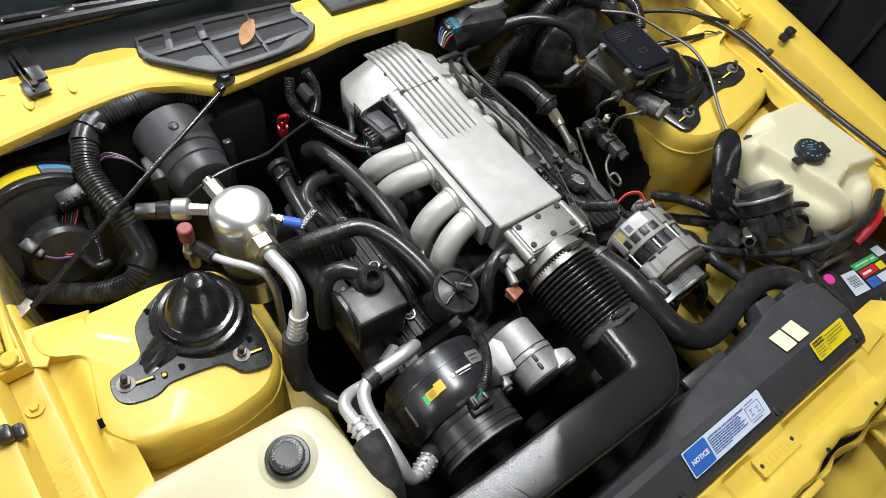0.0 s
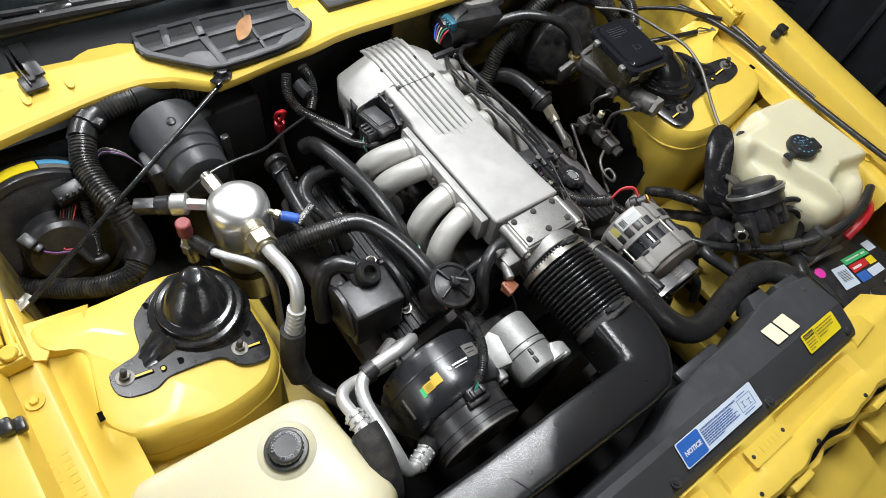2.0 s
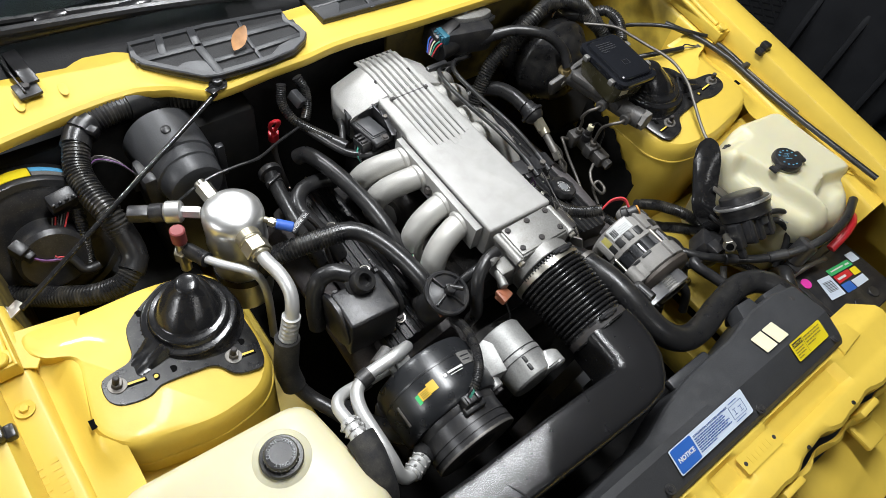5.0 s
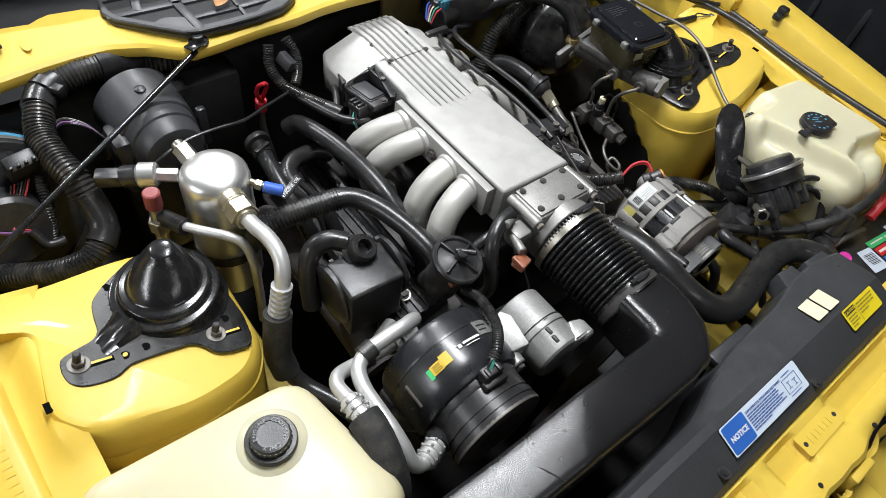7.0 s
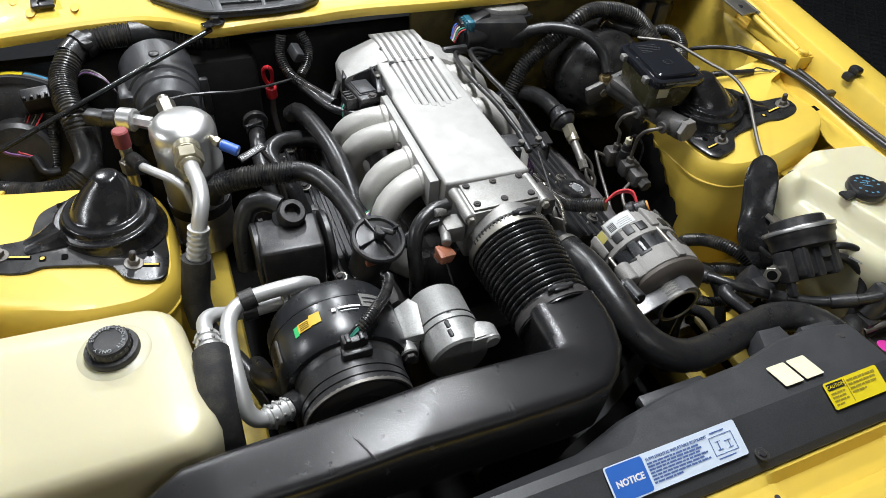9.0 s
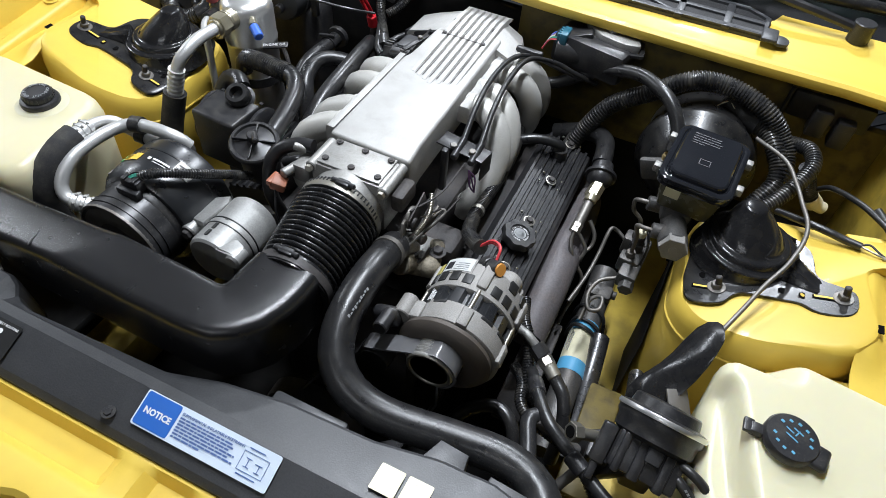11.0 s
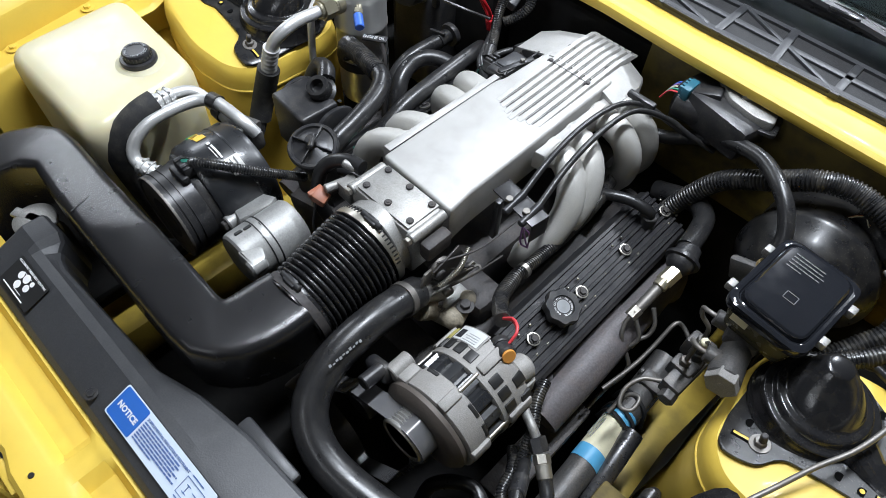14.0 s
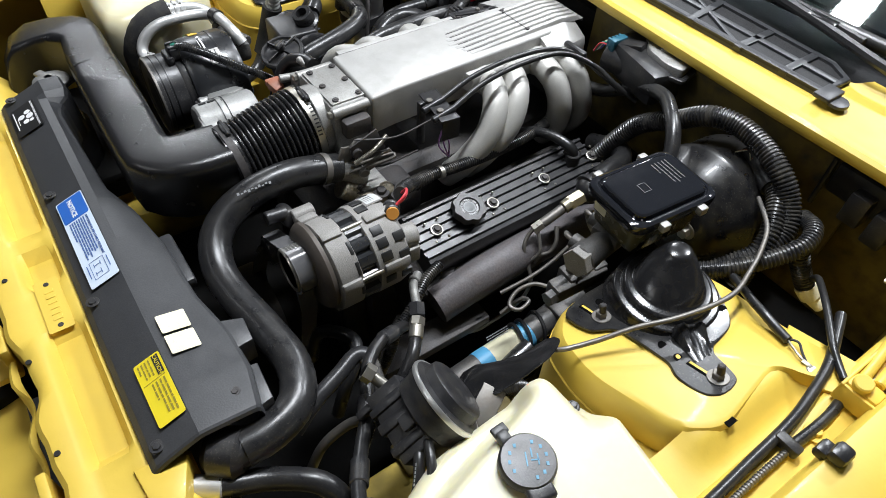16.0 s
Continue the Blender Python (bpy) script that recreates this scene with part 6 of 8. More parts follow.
part("outlet_pipe", tube([(-0.404, 0.092, 0.083), (-0.402, 0.066, 0.085), (-0.399, 0.042, 0.089), (-0.398, 0.020, 0.088), (-0.400, 0.002, 0.081), (-0.406, -0.011, 0.068), (-0.412, -0.017, 0.050)], 0.0105, 16), PIPEAL, acc, "bent aluminium pipe")
part("ferrule", tube([(-0.411, -0.016, 0.055), (-0.418, -0.020, 0.028), (-0.425, -0.022, 0.002)], 0.0140, 20, 0.009, 0.002), PIPEAL, acc)
part("foam_hose", tube([(-0.424, -0.022, 0.008), (-0.431, -0.029, -0.024), (-0.438, -0.038, -0.060), (-0.436, -0.054, -0.095)], 0.0195, 18), FOAM, acc, "black foam-sleeved hose")
part("lower_hose", tube([(-0.436, -0.050, -0.088), (-0.420, -0.080, -0.115), (-0.395, -0.13, -0.12), (-0.37, -0.20, -0.13), (-0.35, -0.26, -0.15)], 0.0125, 14), RUBBER, acc)
part("inlet_fitting", join(hexnut((-0.418, 0.214, 0.086), (-0.422, 0.238, 0.094), 0.0135), cyl((-0.416, 0.206, 0.084), (-0.424, 0.246, 0.097), 0.009)), STEEL, acc)
sw = part("pressure_switch", join(cyl((-0.466, 0.214, 0.0845), (-0.489, 0.227, 0.0835), 0.0172, 28, 0.003), hexnut((-0.444, 0.199, 0.084), (-0.467, 0.214, 0.084), 0.0098)), BRIGHT, acc, "bright pressure switch")
part("switch_plug", join(cyl((-0.489, 0.227, 0.0835), (-0.507, 0.237, 0.081), 0.0148, 24), box((-0.521, 0.246, 0.079), (0.034, 0.022, 0.02), 0.004, m=pose(0, 0, 0, 0, 0, -28))), BLACKP, sw, "black plug")
port = part("service_port", join(cyl((-0.370, 0.142, 0.084), (-0.354, 0.126, 0.079), 0.005), hexnut((-0.364, 0.135, 0.082), (-0.358, 0.128, 0.080), 0.008)), BRASS, acc)
part("blue_cap", cyl((-0.357, 0.127, 0.0795), (-0.335, 0.112, 0.0725), 0.0085, 10), BLUE, port, "blue valve cap")
part("strap", lathe([(0.0475, 0), (0.0488, 0.0), (0.0488, 0.018), (0.0475, 0.018)], (-0.405, 0.172, -0.06), (0, 0, 1), 40), SATINB, acc)

lo = thing("liquid_line", (-0.49, 0.18, 0.0), "thin aluminium refrigerant line with a red-capped service port", "pipe")
part("port_body", join(cyl((-0.492, 0.182, -0.01), (-0.489, 0.180, 0.066), 0.009), hexnut((-0.490, 0.181, 0.018), (-0.490, 0.181, 0.040), 0.014), hexnut((-0.488, 0.178, 0.044), (-0.484, 0.166, 0.048), 0.011)), STEEL, lo)
part("red_cap", cyl((-0.490, 0.179, 0.066), (-0.489, 0.179, 0.095), 0.0115, 12, 0.002), REDCAP, lo, "faded red plastic cap")
part("rubber_sleeve", tube([(-0.484, 0.172, 0.047), (-0.469, 0.133, 0.056)], 0.0118, 16), RUBBER, lo)
part("pipe", tube([(-0.472, 0.140, 0.055), (-0.455, 0.112, 0.062), (-0.432, 0.085, 0.063), (-0.418, 0.072, 0.050), (-0.412, 0.064, 0.015), (-0.412, 0.060, -0.04), (-0.415, 0.055, -0.12)], 0.0065, 14), PIPEAL, lo)

# ---- heater box, blower, hoses at the rear ----
hb = thing("heater_housing", (-0.42, 0.34, -0.2), "rounded black plastic heater housing on the firewall", "heater housing")
part("housing", lathe([(0.008, 0.002), (0.036, 0.0), (0.044, 0.003), (0.048, 0.010), (0.050, 0.030), (0.053, 0.032), (0.0545, 0.052), (0.058, 0.054), (0.064, 0.13), (0.05, 0.135)], (-0.418, 0.276, 0.046), (-0.06, 1.0, 0.04), 44), COVERM, hb)
part("lower_case", join(box((-0.42, 0.36, -0.09), (0.135, 0.10, 0.24), 0.03, 4), box((-0.478, 0.335, 0.02), (0.03, 0.06, 0.10), 0.01)), BLACKP, hb)
part("seam", box((-0.358, 0.318, 0.045), (0.014, 0.012, 0.07), 0.003), BLACKP, hb)
part("drain_stub", cyl((-0.412, 0.285, 0.030), (-0.412, 0.268, 0.030), 0.009), BLACKP, hb)
part("button", lathe([(0.008, 0), (0.008, 0.003), (0.004, 0.005)], (-0.424, 0.360, 0.109), (0, -0.05, 1), 16), BLACKP, hb)
part("plenum_box", box((-0.36, 0.41, -0.02), (0.20, 0.08, 0.2), 0.02), DARK, hb)

bw = thing("blower_motor", (-0.65, 0.36, -0.19), "black drum blower motor housing with bright labels", "blower")
bc = Vector((-0.655, 0.337, -0.013))
bx = Vector((0.05, -0.93, 0.32)).normalized()
part("drum", lathe([(0.07, 0.0), (0.108, 0.0), (0.112, -0.004), (0.112, -0.11), (0.05, -0.115)], bc, bx, 48), SATINB, bw)
part("rim", lathe([(0.104, -0.004), (0.104, 0.006), (0.114, 0.006), (0.116, 0.0), (0.116, -0.006), (0.112, -0.008)], bc, bx, 48), SATINB, bw)
part("front_plate", lathe([(0.104, 0.001), (0.09, 0.006), (0.05, 0.008), (0.046, 0.006)], bc, bx, 40), BLACKP, bw)
part("motor", lathe([(0.05, 0), (0.052, 0.01), (0.052, 0.045), (0.046, 0.052), (0.015, 0.054)], bc + bx * 0.004, bx, 36), BLACKP, bw)


def wrap_label(a0, a1, h0, h1, material, label):
    m = axis_matrix(bc, bx)
    rows = []
    for i in range(11):
        a = radians(a0 + (a1 - a0) * i / 10)
        rows.append([m @ Vector((math.cos(a) * r, math.sin(a) * r, h)) for r, h in ((0.1124, h0), (0.1124, h1), (0.1134, h1), (0.1134, h0))])
    return part("sticker", loft(rows), material, bw, label)


up_a = math.degrees(math.atan2(*[(axis_matrix(bc, bx).inverted().to_3x3() @ Vector((0, 0, 1)))[k] for k in (1, 0)]))
wrap_label(up_a - 16, up_a + 18, -0.046, -0.016, YELLAB, "bright yellow label")
wrap_label(up_a - 54, up_a - 17, -0.030, -0.016, ALLOY, "silver label strip")
wrap_label(up_a - 54, up_a - 17, -0.046, -0.031, BLUELAB2, "blue label strip")
part("plug", join(box((-0.606, 0.335, 0.068), (0.040, 0.024, 0.044), 0.004, m=pose(0, 0, 0, 28, 0, 10)), *[box((-0.620 + 0.010 * i, 0.3215 + 0.0018 * i, 0.072), (0.005, 0.004, 0.040), 0.001, m=pose(0, 0, 0, 28, 0, 10)) for i in range(4)]), BLACKP, bw)
part("plug", join(box((-0.688, 0.300, 0.038), (0.020, 0.024, 0.030), 0.004, m=pose(0, 0, 0, 20, 0, 30)), box((-0.680, 0.290, 0.030), (0.014, 0.014, 0.020), 0.003, m=pose(0, 0, 0, 20, 0, 30))), BLACKP, bw)
for k, mt in enumerate((DULL, WIRER, RUBBER, DULL, RUBBER, WIRER)):
    dx = 0.0035 * k
    part("wire", tube([(-0.628 + dx * 1.3, 0.326, 0.050), (-0.640 + dx, 0.309, 0.034), (-0.652 + dx * 0.6, 0.296, 0.020), (-0.655 + dx * 0.3, 0.284, 0.008 + 0.001 * k), (-0.643, 0.281, 0.006 + 0.0012 * k), (-0.628, 0.279, 0.002)], 0.0013, 6), mt, bw)
for k in range(2):
    part("wire", tube([(-0.678, 0.287, 0.029 - 0.003 * k), (-0.664, 0.282, 0.017 - 0.003 * k), (-0.645, 0.280, 0.009 - 0.002 * k), (-0.628, 0.279, 0.003)], 0.0014, 6), WIREP, bw)
part("taped_loom", tube([(-0.634, 0.281, 0.004), (-0.629, 0.275, -0.004), (-0.624, 0.264, -0.015), (-0.613, 0.261, -0.018), (-0.600, 0.263, -0.018)], 0.0075, 10), RUBBER, bw)
part("loom", tube([(-0.592, 0.330, 0.045), (-0.598, 0.310, 0.025), (-0.606, 0.295, 0.0), (-0.612, 0.285, -0.03)], 0.0095, 12, 0.004, 0.0012), CONDUIT, bw)

cd = thing("wiring_conduit", (-0.55, 0.3, 0.05), "thick corrugated black wiring conduit looping along the bay", "conduit")
part("conduit", tube([(-0.552, 0.401, 0.099), (-0.566, 0.365, 0.084), (-0.565, 0.321, 0.075), (-0.557, 0.282, 0.064), (-0.553, 0.258, 0.040)], 0.0205, 20, 0.0058, 0.0022), CONDUIT, cd)
part("conduit", tube([(-0.562, 0.214, 0.004), (-0.583, 0.203, -0.006), (-0.605, 0.205, -0.012), (-0.630, 0.213, -0.017), (-0.664, 0.238, -0.028), (-0.698, 0.268, -0.040), (-0.770, 0.318, -0.046)], 0.0172, 20, 0.0052, 0.0020), CONDUIT, cd)
part("conduit", tube([(-0.30, 0.430, 0.088), (-0.350, 0.430, 0.094), (-0.40, 0.446, 0.097)], 0.023, 20, 0.0060, 0.0022), CONDUIT, cd)
part("conduit", tube([(-0.450, 0.437, 0.111), (-0.485, 0.437, 0.111), (-0.520, 0.434, 0.107)], 0.0215, 20, 0.0060, 0.0022), CONDUIT, cd)
part("taped_section", tube([(-0.395, 0.445, 0.097), (-0.425, 0.443, 0.106), (-0.458, 0.437, 0.111)], 0.0240, 18), RUBBER, cd, "black tape wrapping")
part("taped_section", tube([(-0.515, 0.435, 0.108), (-0.538, 0.422, 0.104), (-0.553, 0.400, 0.099)], 0.0222, 18), RUBBER, cd, "black tape wrapping")
part("taped_section", tube([(-0.5535, 0.265, 0.048), (-0.550, 0.242, 0.024), (-0.553, 0.224, 0.009), (-0.566, 0.211, 0.002)], 0.0200, 18), RUBBER, cd, "black tape wrapping")
part("clip", join(lathe([(0.0215, -0.007), (0.0250, -0.007), (0.0250, 0.007), (0.0215, 0.007)], (-0.531, 0.424, 0.106), (-0.75, -0.6, -0.2), 24), box((-0.522, 0.404, 0.118), (0.014, 0.020, 0.010), 0.002, m=pose(0, 0, 0, 0, 0, 35))), BLACKP, cd)
fl = thing("loose_plug", (-0.53, 0.33, 0.06), "small black plug on thin coloured wires", "connector")
part("shell", join(box((-0.490, 0.335, 0.045), (0.016, 0.012, 0.04), 0.003, m=pose(0, 0, 0, 10, 20, 0)),), BLACKP, fl)
for k, mt in enumerate((RUBBER, WIREP, RUBBER, DULL)):
    part("wire", tube([(-0.555, 0.372, 0.07), (-0.535, 0.37 + 0.004 * k, 0.085), (-0.51, 0.355 + 0.003 * k, 0.080), (-0.492, 0.338, 0.060)], 0.0012, 6), mt, fl)

rod = thing("cowl_brace", (-0.715, 0.2, 0.05), "slender black steel brace rod from fender to cowl", "brace rod")
part("rod", cyl((-0.715, 0.192, 0.050), (-0.326, 0.376, 0.134), 0.0042, 12), GLOSSB, rod)
part("foot", join(box((-0.722, 0.196, 0.051), (0.026, 0.016, 0.004), 0.001, m=pose(0, 0, 0, 0, 0, 30)), bolt((-0.738, 0.196, 0.049), r=0.009, h=0.009, washer=0.014)), STEEL, rod, "zinc bolt")
part("head_bolt", bolt((-0.317, 0.386, 0.141), r=0.0085, h=0.01, washer=0.015), SATINB, rod)
part("foot", box((-0.325, 0.380, 0.1415), (0.03, 0.018, 0.003), 0.001, m=pose(0, 0, 0, 0, 0, 25)), GLOSSB, rod)

td = thing("transmission_dipstick", (-0.25, 0.32, 0.04), "red loop-handled dipstick in a black tube", "dipstick")
part("handle", join(tube([(-0.247, 0.345, 0.030), (-0.256, 0.338, 0.052), (-0.258, 0.325, 0.076), (-0.251, 0.316, 0.086), (-0.245, 0.322, 0.074), (-0.243, 0.338, 0.048), (-0.245, 0.346, 0.030)], 0.0036, 10), cyl((-0.245, 0.352, 0.006), (-0.246, 0.347, 0.030), 0.010)), RED, td, "red plastic handle")
part("tube", tube([(-0.245, 0.352, 0.008), (-0.245, 0.345, -0.05), (-0.22, 0.32, -0.2)], 0.006, 10), DARKIRON, td)
cb = thing("throttle_lead", (-0.35, 0.28, 0.06), "thin black cable strung across to the dipstick", "cable")
part("cable", tube([(-0.485, 0.235, 0.070), (-0.441, 0.242, 0.088), (-0.401, 0.250, 0.092), (-0.360, 0.253, 0.090), (-0.316, 0.258, 0.083), (-0.265, 0.289, 0.066), (-0.215, 0.307, 0.062)], 0.0024, 8), RUBBER, cb)

ha = thing("heater_hose", (-0.25, 0.07, 0.03), "black rubber heater hose with a corrugated sleeve", "hose", "hoses beside the engine")
part("sleeve", tube([(-0.372, 0.112, 0.018), (-0.34, 0.102, 0.030), (-0.29, 0.092, 0.036), (-0.262, 0.086, 0.038)], 0.0175, 16, 0.005, 0.0018), CONDUIT, ha, "corrugated sleeve")
part("hose", tube([(-0.385, 0.115, -0.01), (-0.37, 0.111, 0.018), (-0.29, 0.092, 0.036), (-0.248, 0.080, 0.039), (-0.222, 0.045, 0.038), (-0.205, -0.01, 0.034), (-0.197, -0.06, 0.026), (-0.193, -0.09, 0.005)], 0.0155, 16), RUBBER, ha)
hb2 = thing("heater_hose", (-0.2, 0.15, 0.02), "long black rubber hose beside the runners", "hose", "hoses beside the engine")
part("hose", tube([(-0.225, 0.300, -0.005), (-0.213, 0.283, 0.012), (-0.200, 0.22, 0.024), (-0.190, 0.14, 0.028), (-0.186, 0.075, 0.022), (-0.184, 0.02, -0.002), (-0.185, -0.03, -0.03), (-0.188, -0.07, -0.06)], 0.0150, 16), RUBBER, hb2)
hb3 = thing("heater_hose", (-0.27, 0.2, 0.0), "short bent black rubber hose by the firewall", "hose", "hoses beside the engine")
part("hose", tube([(-0.185, 0.235, -0.03), (-0.22, 0.238, -0.014), (-0.262, 0.225, -0.006), (-0.282, 0.195, -0.006), (-0.276, 0.155, -0.012), (-0.262, 0.13, -0.03), (-0.25, 0.11, -0.07)], 0.0145, 16), RUBBER, hb3)
ot = thing("filler_tube", (-0.31, 0.2, -0.02), "black oil filler tube with a clamp", "tube")
part("tube", tube([(-0.289, 0.285, 0.000), (-0.292, 0.255, -0.002), (-0.298, 0.193, -0.008), (-0.295, 0.15, -0.03), (-0.285, 0.12, -0.08)], 0.0135, 16), RUBBER, ot)
part("collar", lathe([(0.014, 0), (0.021, 0.001), (0.022, 0.006), (0.021, 0.011), (0.014, 0.012)], (-0.288, 0.293, 0.001), (0.0, -1, -0.05), 24), BLACKP, ot)
part("clamp", join(box((-0.294, 0.258, 0.016), (0.03, 0.006, 0.006), 0.001, m=pose(0, 0, 0, 0, 0, 20)), lathe([(0.0142, -0.005), (0.0155, -0.005), (0.0155, 0.005), (0.0142, 0.005)], (-0.292, 0.262, -0.001), (0.0, -1, -0.1), 24)), SATINB, ot)
dt = thing("oil_dipstick", (-0.31, 0.13, 0.05), "black dipstick tag lettered in white", "dipstick")
dm = plane_matrix((-0.330, 0.116, 0.0545), (0.9, 0.42, 0.12), (-0.4, 0.85, 0.35))
part("tag", box((0, 0, 0), (0.046, 0.0125, 0.005), 0.002, m=dm @ Matrix.Translation((0.018, 0.003, -0.0028))), BLACKP, dt)
part("lettering", lettering("ENGINE OIL", 0.0075, dm @ Matrix.Translation((-0.003, 0.0005, 0.0))), INKWHITE, dt)
part("stem", tube([(-0.300, 0.13, 0.054), (-0.285, 0.12, 0.02), (-0.27, 0.10, -0.08)], 0.004, 8), DARKIRON, dt)

hs = thing("wiring_loom", (-0.2, 0.3, 0.05), "tangle of black corrugated wiring looms behind the plenum", "wiring")
part("loom", tube([(-0.215, 0.365, 0.115), (-0.222, 0.352, 0.085), (-0.214, 0.328, 0.062), (-0.195, 0.300, 0.052), (-0.175, 0.270, 0.048), (-0.155, 0.24, 0.046)], 0.009, 12, 0.004, 0.0012), CONDUIT, hs)
part("loom", tube([(-0.180, 0.372, 0.112), (-0.172, 0.358, 0.088), (-0.180, 0.338, 0.07), (-0.195, 0.32, 0.06)], 0.009, 12, 0.004, 0.0012), CONDUIT, hs)
part("loom", tube([(-0.2, 0.305, 0.05), (-0.178, 0.255, 0.045), (-0.160, 0.225, 0.043), (-0.125, 0.205, 0.04), (-0.10, 0.21, 0.038)], 0.007, 10), RUBBER, hs)
part("loom", tube([(-0.165, 0.24, 0.04), (-0.145, 0.275, 0.05), (-0.135, 0.30, 0.045)], 0.006, 10), RUBBER, hs)
part("connector", box((-0.196, 0.345, 0.09), (0.016, 0.03, 0.02), 0.003, m=pose(0, 0, 0, 20, 20, 20)), COVERM, hs)
part("sleeve", tube([(-0.172, 0.262, 0.046), (-0.158, 0.238, 0.044)], 0.0115, 12), RUBBER, hs)
for k, mt in enumerate((WIREG, WIREP, TAPE, WIREG, RUBBER)):
    part("wire", tube([(-0.165 + 0.004 * k, 0.02, -0.01), (-0.175, -0.01 + 0.004 * k, 0.002), (-0.19, -0.035 + 0.006 * k, 0.0)], 0.0016, 6), mt, hs)
cw = thing("clutch_lead", (-0.24, -0.2, 0.08), "corrugated black lead curving to the compressor plug", "wiring")
part("lead", tube([(-0.262, -0.258, 0.072), (-0.250, -0.251, 0.0765), (-0.234, -0.236, 0.0735), (-0.217, -0.213, 0.062), (-0.203, -0.186, 0.046), (-0.192, -0.158, 0.028), (-0.188, -0.13, 0.005)], 0.0072, 14, 0.0036, 0.0012), CONDUIT, cw)
for k, mt in enumerate((WIREG, WIREG, RUBBER)):
    part("wire", tube([(-0.257, -0.255, 0.074), (-0.265, -0.262 + 0.002 * k, 0.075 + 0.002 * k), (-0.274 - 0.003 * k, -0.266, 0.070)], 0.0018, 6), mt, cw)
part("plug", box((-0.205, -0.12, 0.03), (0.016, 0.014, 0.012), 0.002), ORANGE, cw)
ph = thing("purge_hose", (-0.11, -0.11, 0.05), "bent black rubber hose by the throttle body", "hose")
part("hose", tube([(-0.088, -0.098, 0.080), (-0.112, -0.102, 0.078), (-0.136, -0.115, 0.068), (-0.146, -0.13, 0.045), (-0.145, -0.14, 0.0), (-0.14, -0.13, -0.05)], 0.0105, 14), RUBBER, ph)
part("hose", tube([(-0.15, -0.09, 0.02), (-0.12, -0.09, 0.035), (-0.09, -0.09, 0.04)], 0.008, 12), RUBBER, ph)

# ---- coolant tank ----
ct = thing("coolant_tank", (-0.57, -0.225, -0.22), "cream translucent plastic coolant tank with a black cap", "coolant tank")
out = round_outline([(-0.715, -0.115), (-0.455, -0.128), (-0.425, -0.31), (-0.445, -0.335), (-0.70, -0.335)], 0.035, 5)
rings = []
cx, cy = -0.575, -0.225
for z, k in ((-0.225, 0.86), (-0.21, 0.92), (-0.11, 0.95), (-0.09, 0.985), (0.0, 1.0), (0.026, 0.995), (0.040, 0.97), (0.049, 0.925), (0.053, 0.86), (0.055, 0.6)):
    rings.append([(cx + (x - cx) * k, cy + (y - cy) * k, z) for x, y in out])
part("tank", loft(rings), TANK, ct)
part("neck", lathe([(0.040, 0), (0.037, 0.002), (0.030, 0.003), (0.025, 0.006)], (-0.522, -0.190, 0.0535), (0, 0, 1), 36), TANK, ct)
cp = part("cap", lathe([(0.0265, 0.0), (0.0285, 0.002), (0.0285, 0.007), (0.027, 0.009), (0.0222, 0.0095), (0.0217, 0.0185), (0.020, 0.021), (0.0155, 0.0217), (0.015, 0.0209), (0.005, 0.0206)], (-0.522, -0.190, 0.056), (0, 0, 1), 40), BLACKP, ct, "black plastic cap with raised lettering")
for i in range(24):
    a = i * 15
    part("cap_grip", box((0, 0, 0), (0.0015, 0.002, 0.008), 0, m=Matrix.Translation((-0.522, -0.190, 0.070)) @ pose(0, 0, 0, 0, 0, a) @ Matrix.Translation((0.0219, 0, 0))), BLACKP, cp)
txt = "ENGINE COOLANT ONLY  "
for i, chh in enumerate(txt):
    if chh.strip():
        a = 170 - i * 360 / len(txt)
        part("letter", lettering(chh, 0.0062, Matrix.Translation((-0.522, -0.190, 0.0778)) @ pose(0, 0, 0, 0, 0, a - 90) @ Matrix.Translation((0, 0.0140, 0)), 0.0005, "CENTER"), INKGREY, cp)

# ---- washer tank ----
wt = thing("washer_tank", (0.63, -0.22, -0.22), "milky plastic washer fluid tank with a black filler cap", "washer tank")
corner = round_outline([(0.530, -0.118), (0.60, -0.092), (0.744, -0.110), (0.752, -0.312), (0.668, -0.380), (0.56, -0.362), (0.528, -0.29), (0.522, -0.17)], 0.022, 9)
out = []
for a, b in zip(corner, corner[1:] + corner[:1]):
    a, b = Vector(a[:2]), Vector(b[:2])
    n = max(1, int((b - a).length / 0.006))
    out += [tuple(a.lerp(b, i / n)) for i in range(n)]
rings = []
cx, cy = 0.635, -0.21
def tank_drop(x, y):
    """How far the top falls: a shelf towards the servo, a scooped front corner with a bulge, a low lip at the rear."""
    shelf = ease((0.572 - x - 0.25 * (y + 0.23)) / 0.022) * ease((-0.150 - y) / 0.03)
    scoop = ease((-0.287 - 0.22 * abs(x - 0.665) - y) / 0.015) * ease((x - 0.590) / 0.025)
    bulge = math.exp(-((x - 0.672) ** 2 + (y + 0.338) ** 2) / 0.0007)
    return 0.036 * shelf + 0.030 * scoop - 0.014 * bulge + 0.012 * ease((-0.33 - y) / 0.05) + 0.036 * ease((y + 0.142) / 0.03) * ease((0.625 - x) / 0.04)


